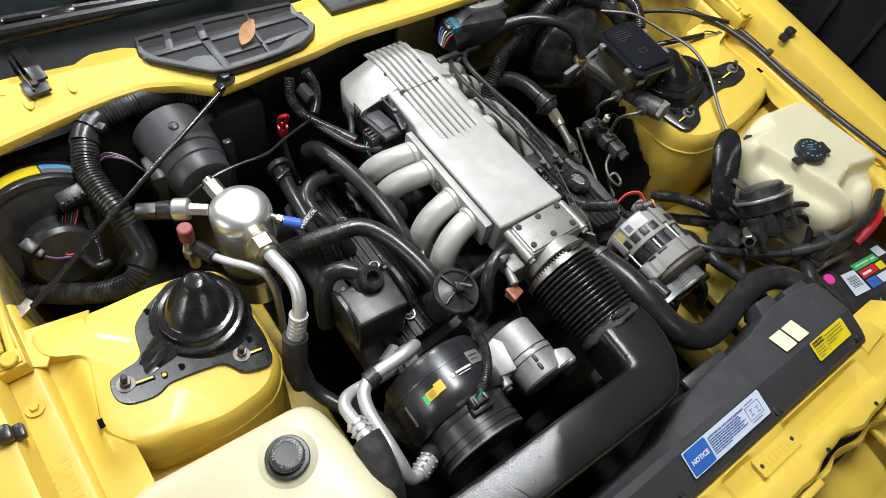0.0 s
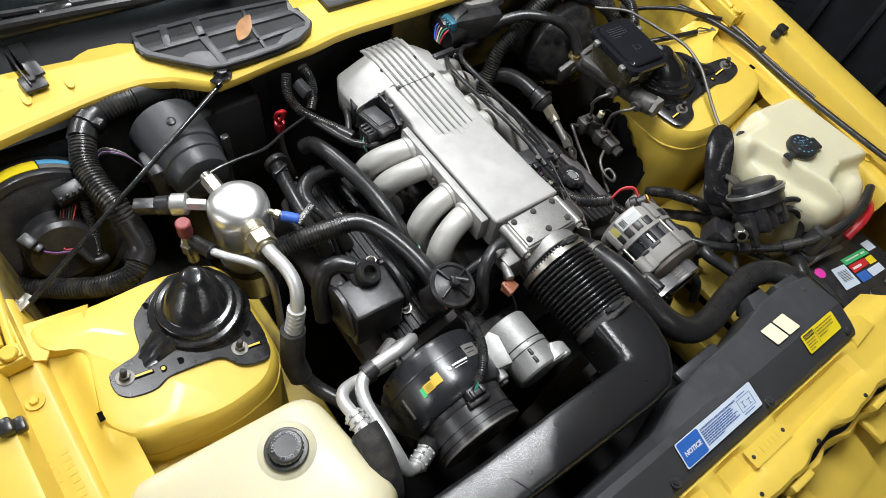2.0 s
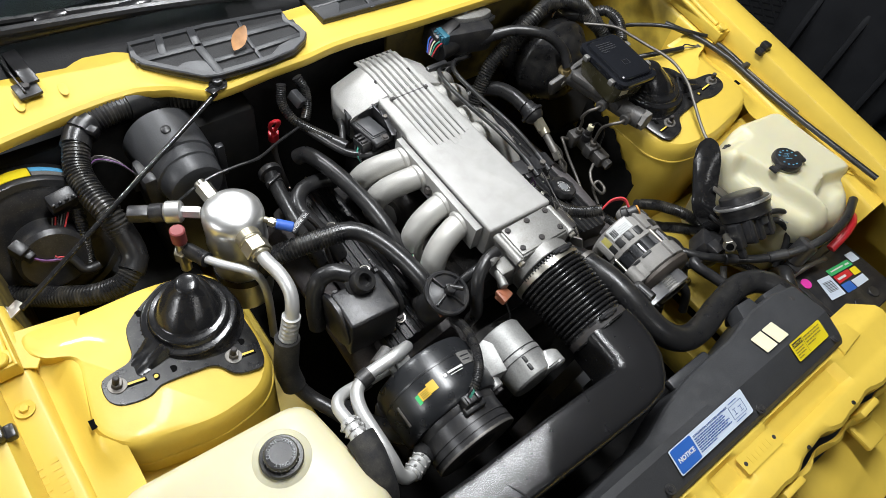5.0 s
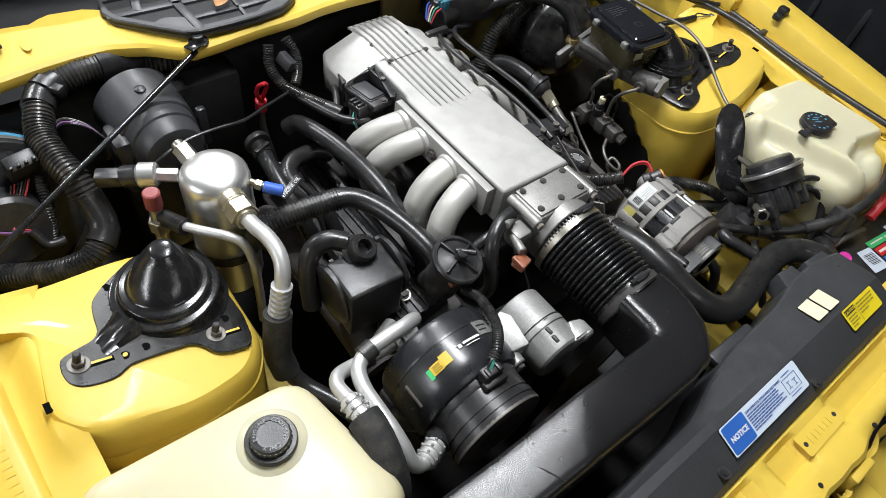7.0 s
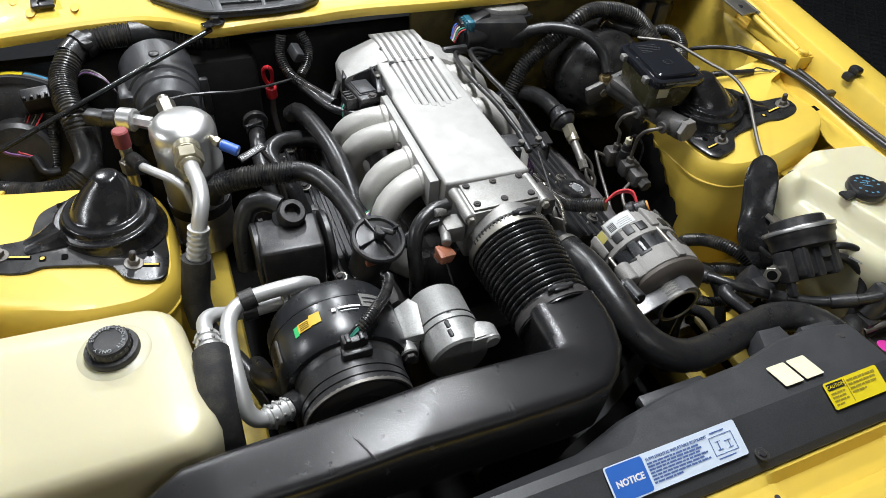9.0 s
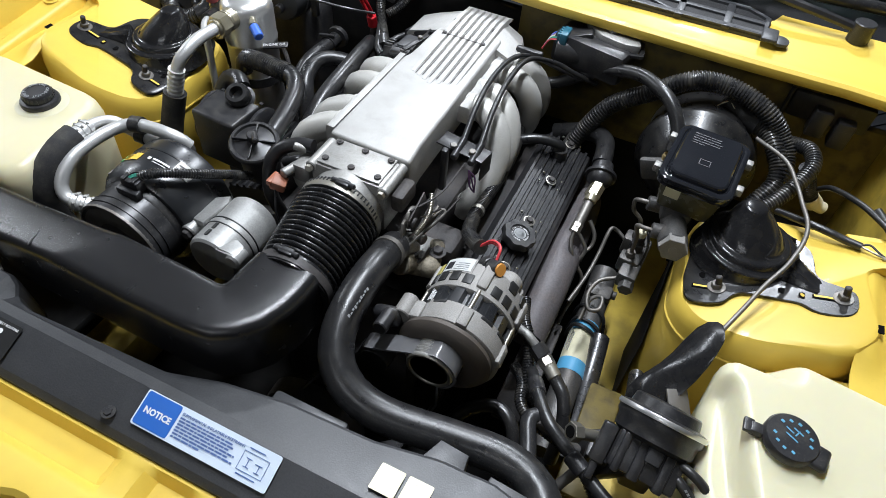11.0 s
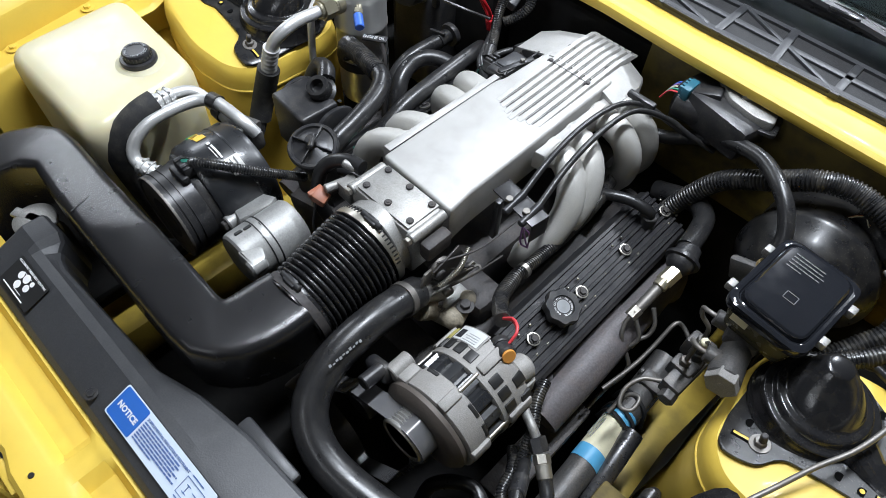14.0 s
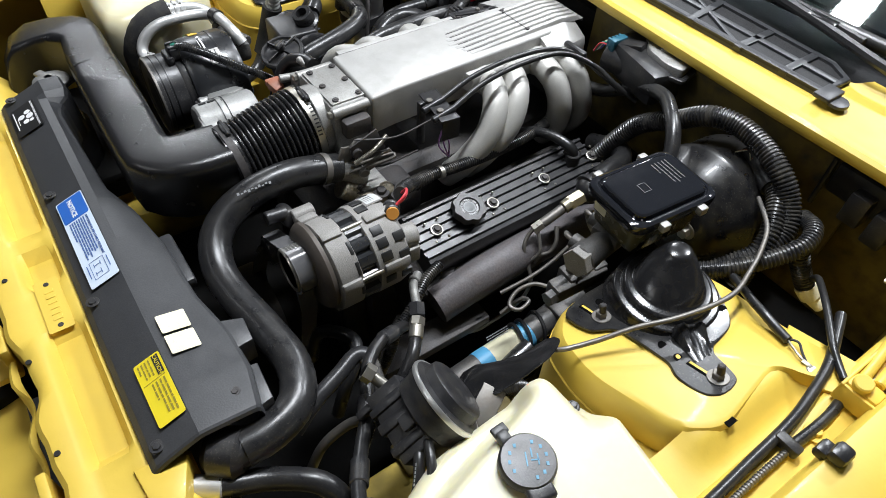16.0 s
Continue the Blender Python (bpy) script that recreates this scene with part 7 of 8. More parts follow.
for z, k in [(-0.225, 0.84), (-0.12, 0.93), (-0.05, 0.97), (-0.01, 0.995), (0.010, 0.985), (0.022, 0.955), (0.028, 0.91)] + [(0.0305, 0.875 - 0.035 * i) for i in range(24)]:
    row = [(cx + (x - cx) * k, cy + (y - cy) * k) for x, y in out]
    rings.append([(x, y, z - tank_drop(x, y) * ease((z + 0.08) / 0.08)) for x, y in row])
part("tank", loft(rings), WASHT, wt, sharp=60)
part("screw", join(cyl((0.574, -0.119, -0.025), (0.574, -0.119, -0.001), 0.0085), cyl((0.574, -0.119, -0.004), (0.574, -0.119, 0.004), 0.005, 6)), BLACKP, wt)
part("neck", cyl((0.606, -0.223, 0.025), (0.606, -0.223, 0.036), 0.027), WASHT, wt)
wc = part("cap", join(lathe([(0.0280, 0), (0.0302, 0.002), (0.0302, 0.010), (0.0280, 0.013), (0.01, 0.0135)], (0.606, -0.223, 0.034), (0, 0, 1), 36), box((0.634, -0.231, 0.040), (0.026, 0.030, 0.010), 0.006, 3, m=pose(0, 0, 0, 0, 0, -12)), box((0.571, -0.225, 0.036), (0.016, 0.014, 0.012), 0.003), box((0.562, -0.224, 0.037), (0.012, 0.018, 0.006), 0.002)), BLACKP, wt, "black cap with worn blue print")
wm = Matrix.Translation((0.606, -0.223, 0.0478)) @ pose(0, 0, 0, 0, 0, -30)
part("print_mark", bars(wm, [(-0.012, 0.004, 0.010, 0.0015), (0.0, 0.007, 0.0015, 0.009), (-0.008, -0.002, 0.015, 0.0015), (-0.006, 0.010, 0.012, 0.0015)] + [(0.0195 * math.cos(a) - 0.002, 0.0195 * math.sin(a), 0.004, 0.003) for a in (0.3, 0.8, 1.3, 1.8, 2.3, 2.8, 3.8, 4.3, 4.8, 5.3)]), INKCYAN, wc)

# ---- cruise servo with its boot ----
sv = thing("cruise_servo", (0.475, -0.235, -0.05), "black vacuum servo with a bright clamp ring and rubber boot", "servo")
sc, sa = Vector((0.481, -0.233, -0.009)), Vector((0.08, 0.80, 0.55)).normalized()
part("diaphragm", lathe([(0.02, 0.0205), (0.038, 0.0195), (0.0405, 0.0175), (0.0425, 0.006), (0.050, 0.0045), (0.0525, 0.003), (0.0525, -0.010), (0.0495, -0.014), (0.0485, -0.028), (0.042, -0.033)], sc, sa, 48), BLACKP, sv)
part("clamp_ring", lathe([(0.0515, -0.0032), (0.0545, -0.0032), (0.0556, 0.0), (0.0545, 0.0032), (0.0515, 0.0032)], sc, sa, 48), BRIGHT, sv, "bright clamp ring")
sm = axis_matrix(sc - sa * 0.052, sa, (1, 0, 0))
part("solenoid_box", box((0, 0, 0), (0.080, 0.058, 0.046), 0.004, m=sm), BLACKP, sv)
for k, w in ((-0.030, 0.010), (-0.008, 0.014), (0.022, 0.012)):
    part("box_rib", box((0, 0, 0), (w, 0.064, 0.050), 0.003, m=sm @ Matrix.Translation((k, -0.001, -0.002))), BLACKP, sv)
part("box_latch", box((0, 0, 0), (0.018, 0.008, 0.022), 0.002, m=sm @ Matrix.Translation((0.004, -0.033, 0.012))), COVERM, sv)
part("side_plug", join(box((0, 0, 0), (0.018, 0.022, 0.050), 0.003, m=sm @ Matrix.Translation((-0.050, -0.006, -0.004))), box((0, 0, 0), (0.010, 0.014, 0.030), 0.002, m=sm @ Matrix.Translation((-0.050, -0.006, -0.036)))), BLACKP, sv)
part("stud", join(hexnut((0.396, -0.281, -0.034), (0.386, -0.288, -0.028), 0.0125), cyl((0.430, -0.262, -0.055), (0.395, -0.282, -0.034), 0.0075)), STEEL, sv)
part("stud_bore", cyl((0.3865, -0.2877, -0.0283), (0.3852, -0.2886, -0.0275), 0.0075, 16, 0.0002), HOLEM, sv)
rings = []
for (x, y, z), w, t in (((0.516, -0.100, 0.031), 0.010, 0.006), ((0.5145, -0.102, 0.027), 0.017, 0.010), ((0.509, -0.107, 0.018), 0.026, 0.015), ((0.503, -0.116, 0.006), 0.032, 0.019), ((0.496, -0.128, -0.010), 0.034, 0.021), ((0.488, -0.142, -0.027), 0.033, 0.021), ((0.477, -0.156, -0.042), 0.030, 0.020), ((0.466, -0.169, -0.052), 0.029, 0.020), ((0.457, -0.183, -0.062), 0.032, 0.023), ((0.454, -0.198, -0.074), 0.036, 0.025), ((0.458, -0.212, -0.086), 0.036, 0.022), ((0.468, -0.222, -0.096), 0.030, 0.016), ((0.475, -0.226, -0.104), 0.016, 0.008)):
    rings.append([(x + w * math.cos(a * math.pi / 14) * (0.40 + 1.2 * max(0, -0.03 - z)), y + w * math.cos(a * math.pi / 14) * -0.76 + t * math.sin(a * math.pi / 14) * 0.45, z + t * math.sin(a * math.pi / 14) * 0.68 * (1 - 0.35 * math.cos(a * math.pi / 14) ** 2) + 0.10 * w * math.sin(a * math.pi / 7 + 60 * z)) for a in range(28)])
part("boot", loft(rings), DOMEM, sv, "limp black rubber boot", sharp=70)
part("boot_lip", tube([(0.462, -0.205, -0.072), (0.452, -0.228, -0.062), (0.446, -0.246, -0.050), (0.440, -0.262, -0.040), (0.470, -0.278, -0.022)], 0.0042, 10), RUBBER, sv, "black rubber lip")
part("bracket", join(box((0.505, -0.19, -0.045), (0.03, 0.06, 0.004), 0.001, m=pose(0, 0, 0, 20, 10, 30)), box((0.49, -0.24, -0.10), (0.04, 0.04, 0.12), 0.006)), DULL, sv)
part("actuator_cable", tube([(0.516, -0.100, 0.026), (0.521, -0.085, 0.022), (0.536, -0.050, 0.030), (0.553, -0.010, 0.045), (0.574, 0.032, 0.056), (0.588, 0.081, 0.062), (0.590, 0.121, 0.062), (0.580, 0.160, 0.062), (0.567, 0.199, 0.065), (0.545, 0.240, 0.070), (0.50, 0.29, 0.06)], 0.0033, 10), DULL, sv, "grey sheathed cable")
vh = thing("vacuum_hoses", (0.55, -0.27, -0.05), "thin black vacuum hoses looped before the washer tank", "hose")
part("hose", tube([(0.505, -0.276, -0.016), (0.522, -0.284, -0.008), (0.545, -0.296, -0.012), (0.565, -0.315, -0.030), (0.572, -0.335, -0.055), (0.560, -0.352, -0.085), (0.54, -0.365, -0.13)], 0.0058, 12), RUBBER, vh)
part("hose", tube([(0.502, -0.284, -0.026), (0.520, -0.296, -0.022), (0.540, -0.310, -0.032), (0.553, -0.328, -0.052), (0.548, -0.345, -0.080), (0.53, -0.36, -0.12)], 0.0066, 12), RUBBER, vh)
part("print_mark", bars(plane_matrix((0.524, -0.303, -0.0158), (0.75, -0.6, -0.3), (0.3, 0.2, 0.9)), [(i * 0.0042, 0.0, 0.0028, 0.003) for i in range(6)], 0.0006), INKGREY, vh)
wl = thing("battery_cables", (0.40, -0.27, -0.06), "black corrugated battery cables running across the bay", "wiring")
part("cable", tube([(0.459, -0.066, -0.182), (0.457, -0.099, -0.150), (0.457, -0.129, -0.130), (0.466, -0.158, -0.122), (0.477, -0.190, -0.127), (0.49, -0.22, -0.15)], 0.0125, 14, 0.0045, 0.0014), CONDUIT, wl)
part("cable_tip", cyl((0.462, -0.052, -0.198), (0.459, -0.070, -0.179), 0.0105), COVERM, wl)
part("cable", tube([(0.468, -0.110, -0.219), (0.467, -0.154, -0.180), (0.470, -0.192, -0.145), (0.460, -0.230, -0.112), (0.448, -0.262, -0.085)], 0.0110, 14), RUBBER, wl)
part("cable_sleeve", tube([(0.4675, -0.140, -0.192), (0.4685, -0.17, -0.163), (0.470, -0.19, -0.147)], 0.0125, 14, 0.0045, 0.0014), CONDUIT, wl)
part("cable", tube([(0.300, -0.160, -0.125), (0.318, -0.195, -0.096), (0.330, -0.226, -0.076), (0.358, -0.266, -0.068), (0.412, -0.301, -0.074), (0.453, -0.332, -0.066), (0.490, -0.357, -0.050), (0.530, -0.376, -0.030), (0.58, -0.385, -0.01), (0.64, -0.38, 0.0), (0.70, -0.36, 0.0)], 0.0088, 14), RUBBER, wl)
for a, b in (((0.322, -0.205, -0.090), (0.333, -0.230, -0.075)), ((0.397, -0.293, -0.073), (0.420, -0.307, -0.074)), ((0.470, -0.344, -0.060), (0.500, -0.362, -0.046))):
    part("cable_joint", cyl(a, b, 0.0113), BLACKP, wl)
part("terminal_cap", join(cyl((0.520, -0.375, -0.075), (0.545, -0.372, -0.025), 0.021, 24, 0.005), box((0.515, -0.385, -0.08), (0.03, 0.03, 0.03), 0.004)), BLACKP, wl)

# ---- battery ----
bt = thing("battery", (0.60, -0.468, -0.28), "black car battery with coloured labels and red cable", "battery")
part("case", box((0.600, -0.468, -0.190), (0.200, 0.155, 0.180), 0.008), BLACKP, bt)
part("lid", join(box((0.600, -0.468, -0.104), (0.206, 0.161, 0.018), 0.005), box((0.600, -0.396, -0.094), (0.206, 0.016, 0.012), 0.004), box((0.504, -0.468, -0.094), (0.014, 0.150, 0.012), 0.004)), BLACKP, bt)
BZ = -0.0938
for q, mt, lb in ((((0.552, -0.434), (0.588, -0.441), (0.580, -0.488), (0.538, -0.481)), WHITELAB, "white bar code label"), (((0.590, -0.431), (0.661, -0.440), (0.662, -0.455), (0.590, -0.446)), GREENLAB, "green label"),
                  (((0.592, -0.449), (0.640, -0.455), (0.638, -0.470), (0.590, -0.467)), RED, "red label"), (((0.589, -0.470), (0.617, -0.474), (0.616, -0.494), (0.586, -0.490)), BLUELAB, "blue label"),
                  (((0.642, -0.457), (0.662, -0.459), (0.660, -0.476), (0.640, -0.473)), YELLAB, "yellow label"), (((0.620, -0.476), (0.660, -0.480), (0.658, -0.497), (0.619, -0.494)), WHITELAB, "white label"), (((0.666, -0.430), (0.690, -0.433), (0.690, -0.455), (0.666, -0.452)), WHITELAB, "white label")):
    part("sticker", flat([(x, y, BZ) for x, y in q], rnd=0.001), mt, bt, lb)
part("bar_code", bars(plane_matrix((0.556, -0.440, BZ + 0.0020), (0.97, -0.19, 0), (-0.19, -0.97, 0)), [(0.0, 0.006 + 0.0028 * i, 0.026, 0.0008 + 0.0007 * (i % 2)) for i in range(9)]), INKDARK, bt)
part("label_print", bars(plane_matrix((0.594, -0.4365, BZ + 0.0020), (0.99, -0.12, 0), (0.12, 0.99, 0)), [(0.004, -0.002, 0.040, 0.003), (0.050, -0.003, 0.012, 0.004), (0.004, -0.022, 0.026, 0.005)]), INKWHITE, bt)
for k in range(3):
    part("vent_plug", cyl((0.53 + 0.055 * k, -0.520, -0.0955), (0.53 + 0.055 * k, -0.520, -0.091), 0.012, 20), BLACKP, bt)
part("hold_strap", tube([(0.50, -0.398, -0.080), (0.535, -0.402, -0.070), (0.575, -0.408, -0.070), (0.60, -0.412, -0.078)], 0.0055, 10), DULL, bt, "dull steel battery clamp")
part("sticker", cyl((0.525, -0.426, -0.0955), (0.525, -0.426, -0.0925), 0.0115, 24, 0.0003), MAGENTA, bt, "round magenta sticker")
part("red_cable", tube([(0.60, -0.405, -0.05), (0.64, -0.40, -0.025), (0.68, -0.385, -0.02), (0.71, -0.35, -0.04)], 0.009, 12), RED, bt, "red battery cable")

# ---- brakes ----
bo = thing("brake_booster", (0.42, 0.29, -0.12), "large satin black brake booster drum on the firewall", "brake booster")
part("drum", lathe([(0.03, 0), (0.050, 0.003), (0.066, 0.012), (0.084, 0.036), (0.094, 0.056), (0.098, 0.060), (0.100, 0.064), (0.100, 0.070), (0.095, 0.074), (0.094, 0.14), (0.07, 0.17)], (0.423, 0.222, -0.015), (0.02, 1, -0.05), 56), PLATEM, bo)
part("vacuum_elbow", join(cyl((0.394, 0.234, 0.016), (0.381, 0.208, 0.028), 0.0115), cyl((0.383, 0.212, 0.026), (0.381, 0.212, 0.036), 0.009)), AMBER, bo, "brown plastic vacuum elbow")
for a in (150, 30):
    part("mount_nut", bolt((0.42 + 0.045 * math.cos(radians(a)), 0.214, 0.0), (0, -1, 0), 0.009, 0.012, 0.014), STEEL, bo)
mc = thing("master_cylinder", (0.43, 0.12, 0.0), "grey iron master cylinder with a black-lidded fluid reservoir", "master cylinder")
part("cylinder", join(cyl((0.398, 0.22, 0.010), (0.428, 0.028, 0.024), 0.019, 24), box((0.410, 0.135, 0.030), (0.044, 0.13, 0.020), 0.006, m=pose(0, 0, 0, 0, 0, 9)), cyl((0.424, 0.045, 0.023), (0.429, 0.020, 0.026), 0.021), box((0.400, 0.212, 0.010), (0.115, 0.014, 0.042), 0.008, m=pose(0, 0, 0, 0, -20, 0))), GREYIRON, mc)
part("port_boss", cyl((0.402, 0.100, 0.022), (0.376, 0.096, 0.023), 0.0115), GREYIRON, mc)
part("port_boss", cyl((0.418, 0.045, 0.023), (0.394, 0.041, 0.023), 0.0115), GREYIRON, mc)
part("end_nut", join(hexnut((0.4285, 0.026, 0.0265), (0.4305, 0.010, 0.0275), 0.021), cyl((0.4304, 0.011, 0.0274), (0.4306, 0.0094, 0.0276), 0.006)), ALTM, mc, "pale hex end nut")
lm = Matrix.Translation((0.4290, 0.131, 0.010)) @ pose(0, 0, 0, 0, 0, -5)
ro = round_outline([(-0.047, -0.062), (0.047, -0.062), (0.047, 0.062), (-0.047, 0.062)], 0.014, 4)
part("reservoir", loft([[lm @ Vector((x * k, y * k, z)) for x, y in ro] for z, k in ((0.024, 0.78), (0.030, 0.86), (0.054, 0.93), (0.085, 1.0))]), OLIVE, mc, "amber plastic reservoir")
ro = round_outline([(-0.052, -0.072), (0.052, -0.072), (0.052, 0.072), (-0.052, 0.072)], 0.02, 5)
lid = part("lid", loft([[lm @ Vector((x * k, y * k2, z)) for x, y in ro] for z, k, k2 in ((0.080, 1.0, 1.0), (0.088, 1.02, 1.015), (0.093, 1.0, 1.0), (0.095, 0.92, 0.94), (0.0945, 0.86, 0.90), (0.092, 0.83, 0.875), (0.0925, 0.81, 0.86), (0.0985, 0.785, 0.84), (0.1005, 0.74, 0.81), (0.1005, 0.4, 0.4))]), LIDM, mc, "gloss black rubber-sealed lid", sharp=30)
for x, y in ((-0.057, 0.035), (-0.057, -0.045), (0.057, 0.035), (0.057, -0.03)):
    part("clip", box((0, 0, 0), (0.010, 0.013, 0.012), 0.002, m=lm @ Matrix.Translation((x, y, 0.086))), ALLOY, lid, "pale clip")
part("label_print", bars(lm @ Matrix.Translation((0.0, 0.0, 0.1009)), print_lines(-0.03, 0.045, 0.045, 5, 0.006, 0.0018, 9)), COVERM, lid)
part("logo_outline", bars(lm @ Matrix.Translation((0.0, 0.0, 0.1009)), [(-0.008, -0.012, 0.016, 0.001), (-0.008, -0.024, 0.016, 0.001), (-0.008, -0.018, 0.001, 0.012), (0.007, -0.018, 0.001, 0.012)]), COVERM, lid)
part("rating_label", flat([lm @ Vector((-0.034, -0.062, 0.055)), lm @ Vector((-0.012, -0.062, 0.055)), lm @ Vector((-0.012, -0.0625, 0.078)), lm @ Vector((-0.034, -0.0625, 0.078))], rnd=0.001), TAPE, mc)
cv = thing("brake_valve", (0.375, 0.05, -0.08), "grey iron brake proportioning valve with steel lines", "brake valve")
cmx = pose(0, 0, 0, 0, 0, -4)
part("body", join(box((0.392, 0.085, -0.098), (0.030, 0.10, 0.030), 0.005, m=cmx), box((0.384, 0.125, -0.098), (0.04, 0.028, 0.038), 0.005, m=cmx), box((0.384, 0.075, -0.092), (0.034, 0.024, 0.030), 0.004, m=cmx), hexnut((0.393, 0.040, -0.10), (0.3935, 0.022, -0.101), 0.012)), GREYIRON, cv)
for y in (0.122, 0.076):
    part("port_nut", hexnut((0.382, y, -0.080), (0.382, y, -0.067), 0.008), DULL, cv)
part("switch", join(cyl((0.387, 0.101, -0.085), (0.387, 0.101, -0.066), 0.011), cyl((0.387, 0.101, -0.068), (0.387, 0.101, -0.052), 0.0085)), BLACKP, cv)
part("switch_tip", cyl((0.387, 0.101, -0.053), (0.387, 0.101, -0.040), 0.007), TAPE, cv, "pale plastic switch tip")
part("switch_wire", tube([(0.387, 0.101, -0.042), (0.392, 0.092, -0.028), (0.402, 0.075, -0.045), (0.402, 0.07, -0.09)], 0.002, 6), RUBBER, cv)
for pts in ([(0.378, 0.097, 0.023), (0.366, 0.097, 0.022), (0.358, 0.106, 0.010), (0.362, 0.118, -0.02), (0.378, 0.122, -0.04), (0.382, 0.122, -0.07)], [(0.396, 0.041, 0.023), (0.384, 0.041, 0.022), (0.374, 0.052, 0.012), (0.376, 0.068, -0.012), (0.381, 0.075, -0.035), (0.382, 0.076, -0.066)],
            [(0.365, 0.13, -0.098), (0.348, 0.135, -0.09), (0.338, 0.125, -0.085), (0.335, 0.09, -0.11), (0.33, 0.05, -0.13), (0.318, 0.0, -0.15)], [(0.286, -0.082, -0.215), (0.291, -0.074, -0.223), (0.306, -0.064, -0.226), (0.314, -0.036, -0.230), (0.313, -0.006, -0.232), (0.314, 0.021, -0.228), (0.317, 0.043, -0.214), (0.324, 0.054, -0.184), (0.323, 0.060, -0.152), (0.307, 0.063, -0.128), (0.293, 0.062, -0.102), (0.285, 0.075, -0.086), (0.287, 0.091, -0.070)],
            [(0.375, 0.05, -0.11), (0.352, 0.035, -0.115), (0.343, 0.01, -0.125), (0.352, -0.012, -0.135), (0.368, -0.005, -0.135), (0.366, 0.016, -0.13), (0.350, 0.012, -0.14), (0.345, -0.02, -0.16)]):
    part("brake_line", tube(pts, 0.0034, 10), DULL, cv, "bent steel brake line")

# ---- emission check valve and pipe ----
kv = thing("air_check_valve", (0.29, 0.16, -0.06), "black air check valve with a brass union on a steel pipe", "valve")
part("valve", join(lathe([(0.012, 0.0), (0.017, 0.004), (0.021, 0.010), (0.022, 0.016), (0.027, 0.0175), (0.027, 0.023), (0.022, 0.0245), (0.019, 0.034), (0.0175, 0.045)], (0.292, 0.175, -0.045), (-0.12, 0.95, 0.25), 28)), BLACKP, kv)
part("union", join(hexnut((0.289, 0.150, -0.053), (0.292, 0.176, -0.045), 0.013), cyl((0.289, 0.140, -0.056), (0.29, 0.155, -0.05), 0.011)), BRASS, kv, "yellow zinc union")
part("hose", tube([(0.283, 0.213, -0.032), (0.279, 0.25, -0.030), (0.268, 0.29, -0.036), (0.235, 0.318, -0.050), (0.17, 0.325, -0.08)], 0.0165, 16), RUBBER, kv)
part("pipe", tube([(0.289, 0.145, -0.055), (0.288, 0.124, -0.063), (0.286, 0.096, -0.074)], 0.0085, 12), DULL, kv)
part("pipe_nut", hexnut((0.2865, 0.100, -0.072), (0.2845, 0.084, -0.080), 0.0095), STEEL, kv, "bright pipe nut")
for pts in ([(0.286, 0.090, -0.076), (0.300, 0.086, -0.090), (0.312, 0.080, -0.105), (0.309, 0.070, -0.120), (0.300, 0.062, -0.132)], [(0.302, 0.118, -0.074), (0.317, 0.108, -0.092), (0.319, 0.097, -0.108), (0.312, 0.084, -0.116), (0.31, 0.075, -0.13)]):
    part("thin_pipe", tube(pts, 0.0034, 10), DULL, kv, "thin bent steel line")

# ---- hoses over the booster, wiper motor ----
vb = thing("booster_hose", (0.3, 0.34, 0.05), "black rubber vacuum hose arching to the brake booster", "hose")
part("hose", tube([(0.10, 0.33, 0.005), (0.144, 0.345, 0.010), (0.180, 0.352, 0.030), (0.219, 0.346, 0.060), (0.258, 0.330, 0.082), (0.296, 0.310, 0.096), (0.332, 0.279, 0.100), (0.360, 0.256, 0.090), (0.380, 0.234, 0.066), (0.383, 0.212, 0.040)], 0.0112, 14), RUBBER, vb)
cr = thing("wiring_conduit", (0.45, 0.35, 0.06), "thick corrugated black conduits arching behind the booster", "conduit")
part("conduit", tube([(0.205, 0.29, -0.09), (0.225, 0.305, -0.04), (0.260, 0.318, 0.020), (0.322, 0.320, 0.069), (0.367, 0.322, 0.104), (0.409, 0.332, 0.110), (0.456, 0.328, 0.106), (0.499, 0.318, 0.093), (0.533, 0.310, 0.065), (0.555, 0.287, 0.037), (0.552, 0.247, 0.018), (0.535, 0.219, -0.006), (0.515, 0.19, -0.03)], 0.0160, 18, 0.0055, 0.002), CONDUIT, cr)
part("conduit", tube([(0.435, 0.345, 0.085), (0.467, 0.339, 0.066), (0.506, 0.318, 0.064), (0.530, 0.290, 0.054), (0.548, 0.262, 0.034), (0.552, 0.236, 0.005), (0.556, 0.218, -0.030)], 0.0150, 18, 0.0055, 0.002), CONDUIT, cr)
part("smooth_sleeve", tube([(0.440, 0.345, 0.083), (0.467, 0.339, 0.066), (0.500, 0.321, 0.064)], 0.0172, 18), RUBBER, cr)
part("conduit", tube([(0.485, 0.145, -0.012), (0.52, 0.165, 0.004), (0.553, 0.197, 0.022), (0.578, 0.235, 0.043), (0.590, 0.268, 0.058), (0.580, 0.300, 0.062), (0.555, 0.322, 0.050)], 0.0125, 16, 0.005, 0.0016), CONDUIT, cr)
part("conduit", tube([(0.585, 0.268, 0.052), (0.594, 0.272, 0.030), (0.606, 0.281, 0.004), (0.618, 0.285, -0.014)], 0.0135, 18, 0.0055, 0.002), CONDUIT, cr)
part("end_fitting", join(cyl((0.616, 0.2845, -0.012), (0.630, 0.290, -0.026), 0.0145, 24), cyl((0.629, 0.290, -0.026), (0.648, 0.296, -0.034), 0.0105, 20)), TAPE, cr, "pale plastic end fitting")
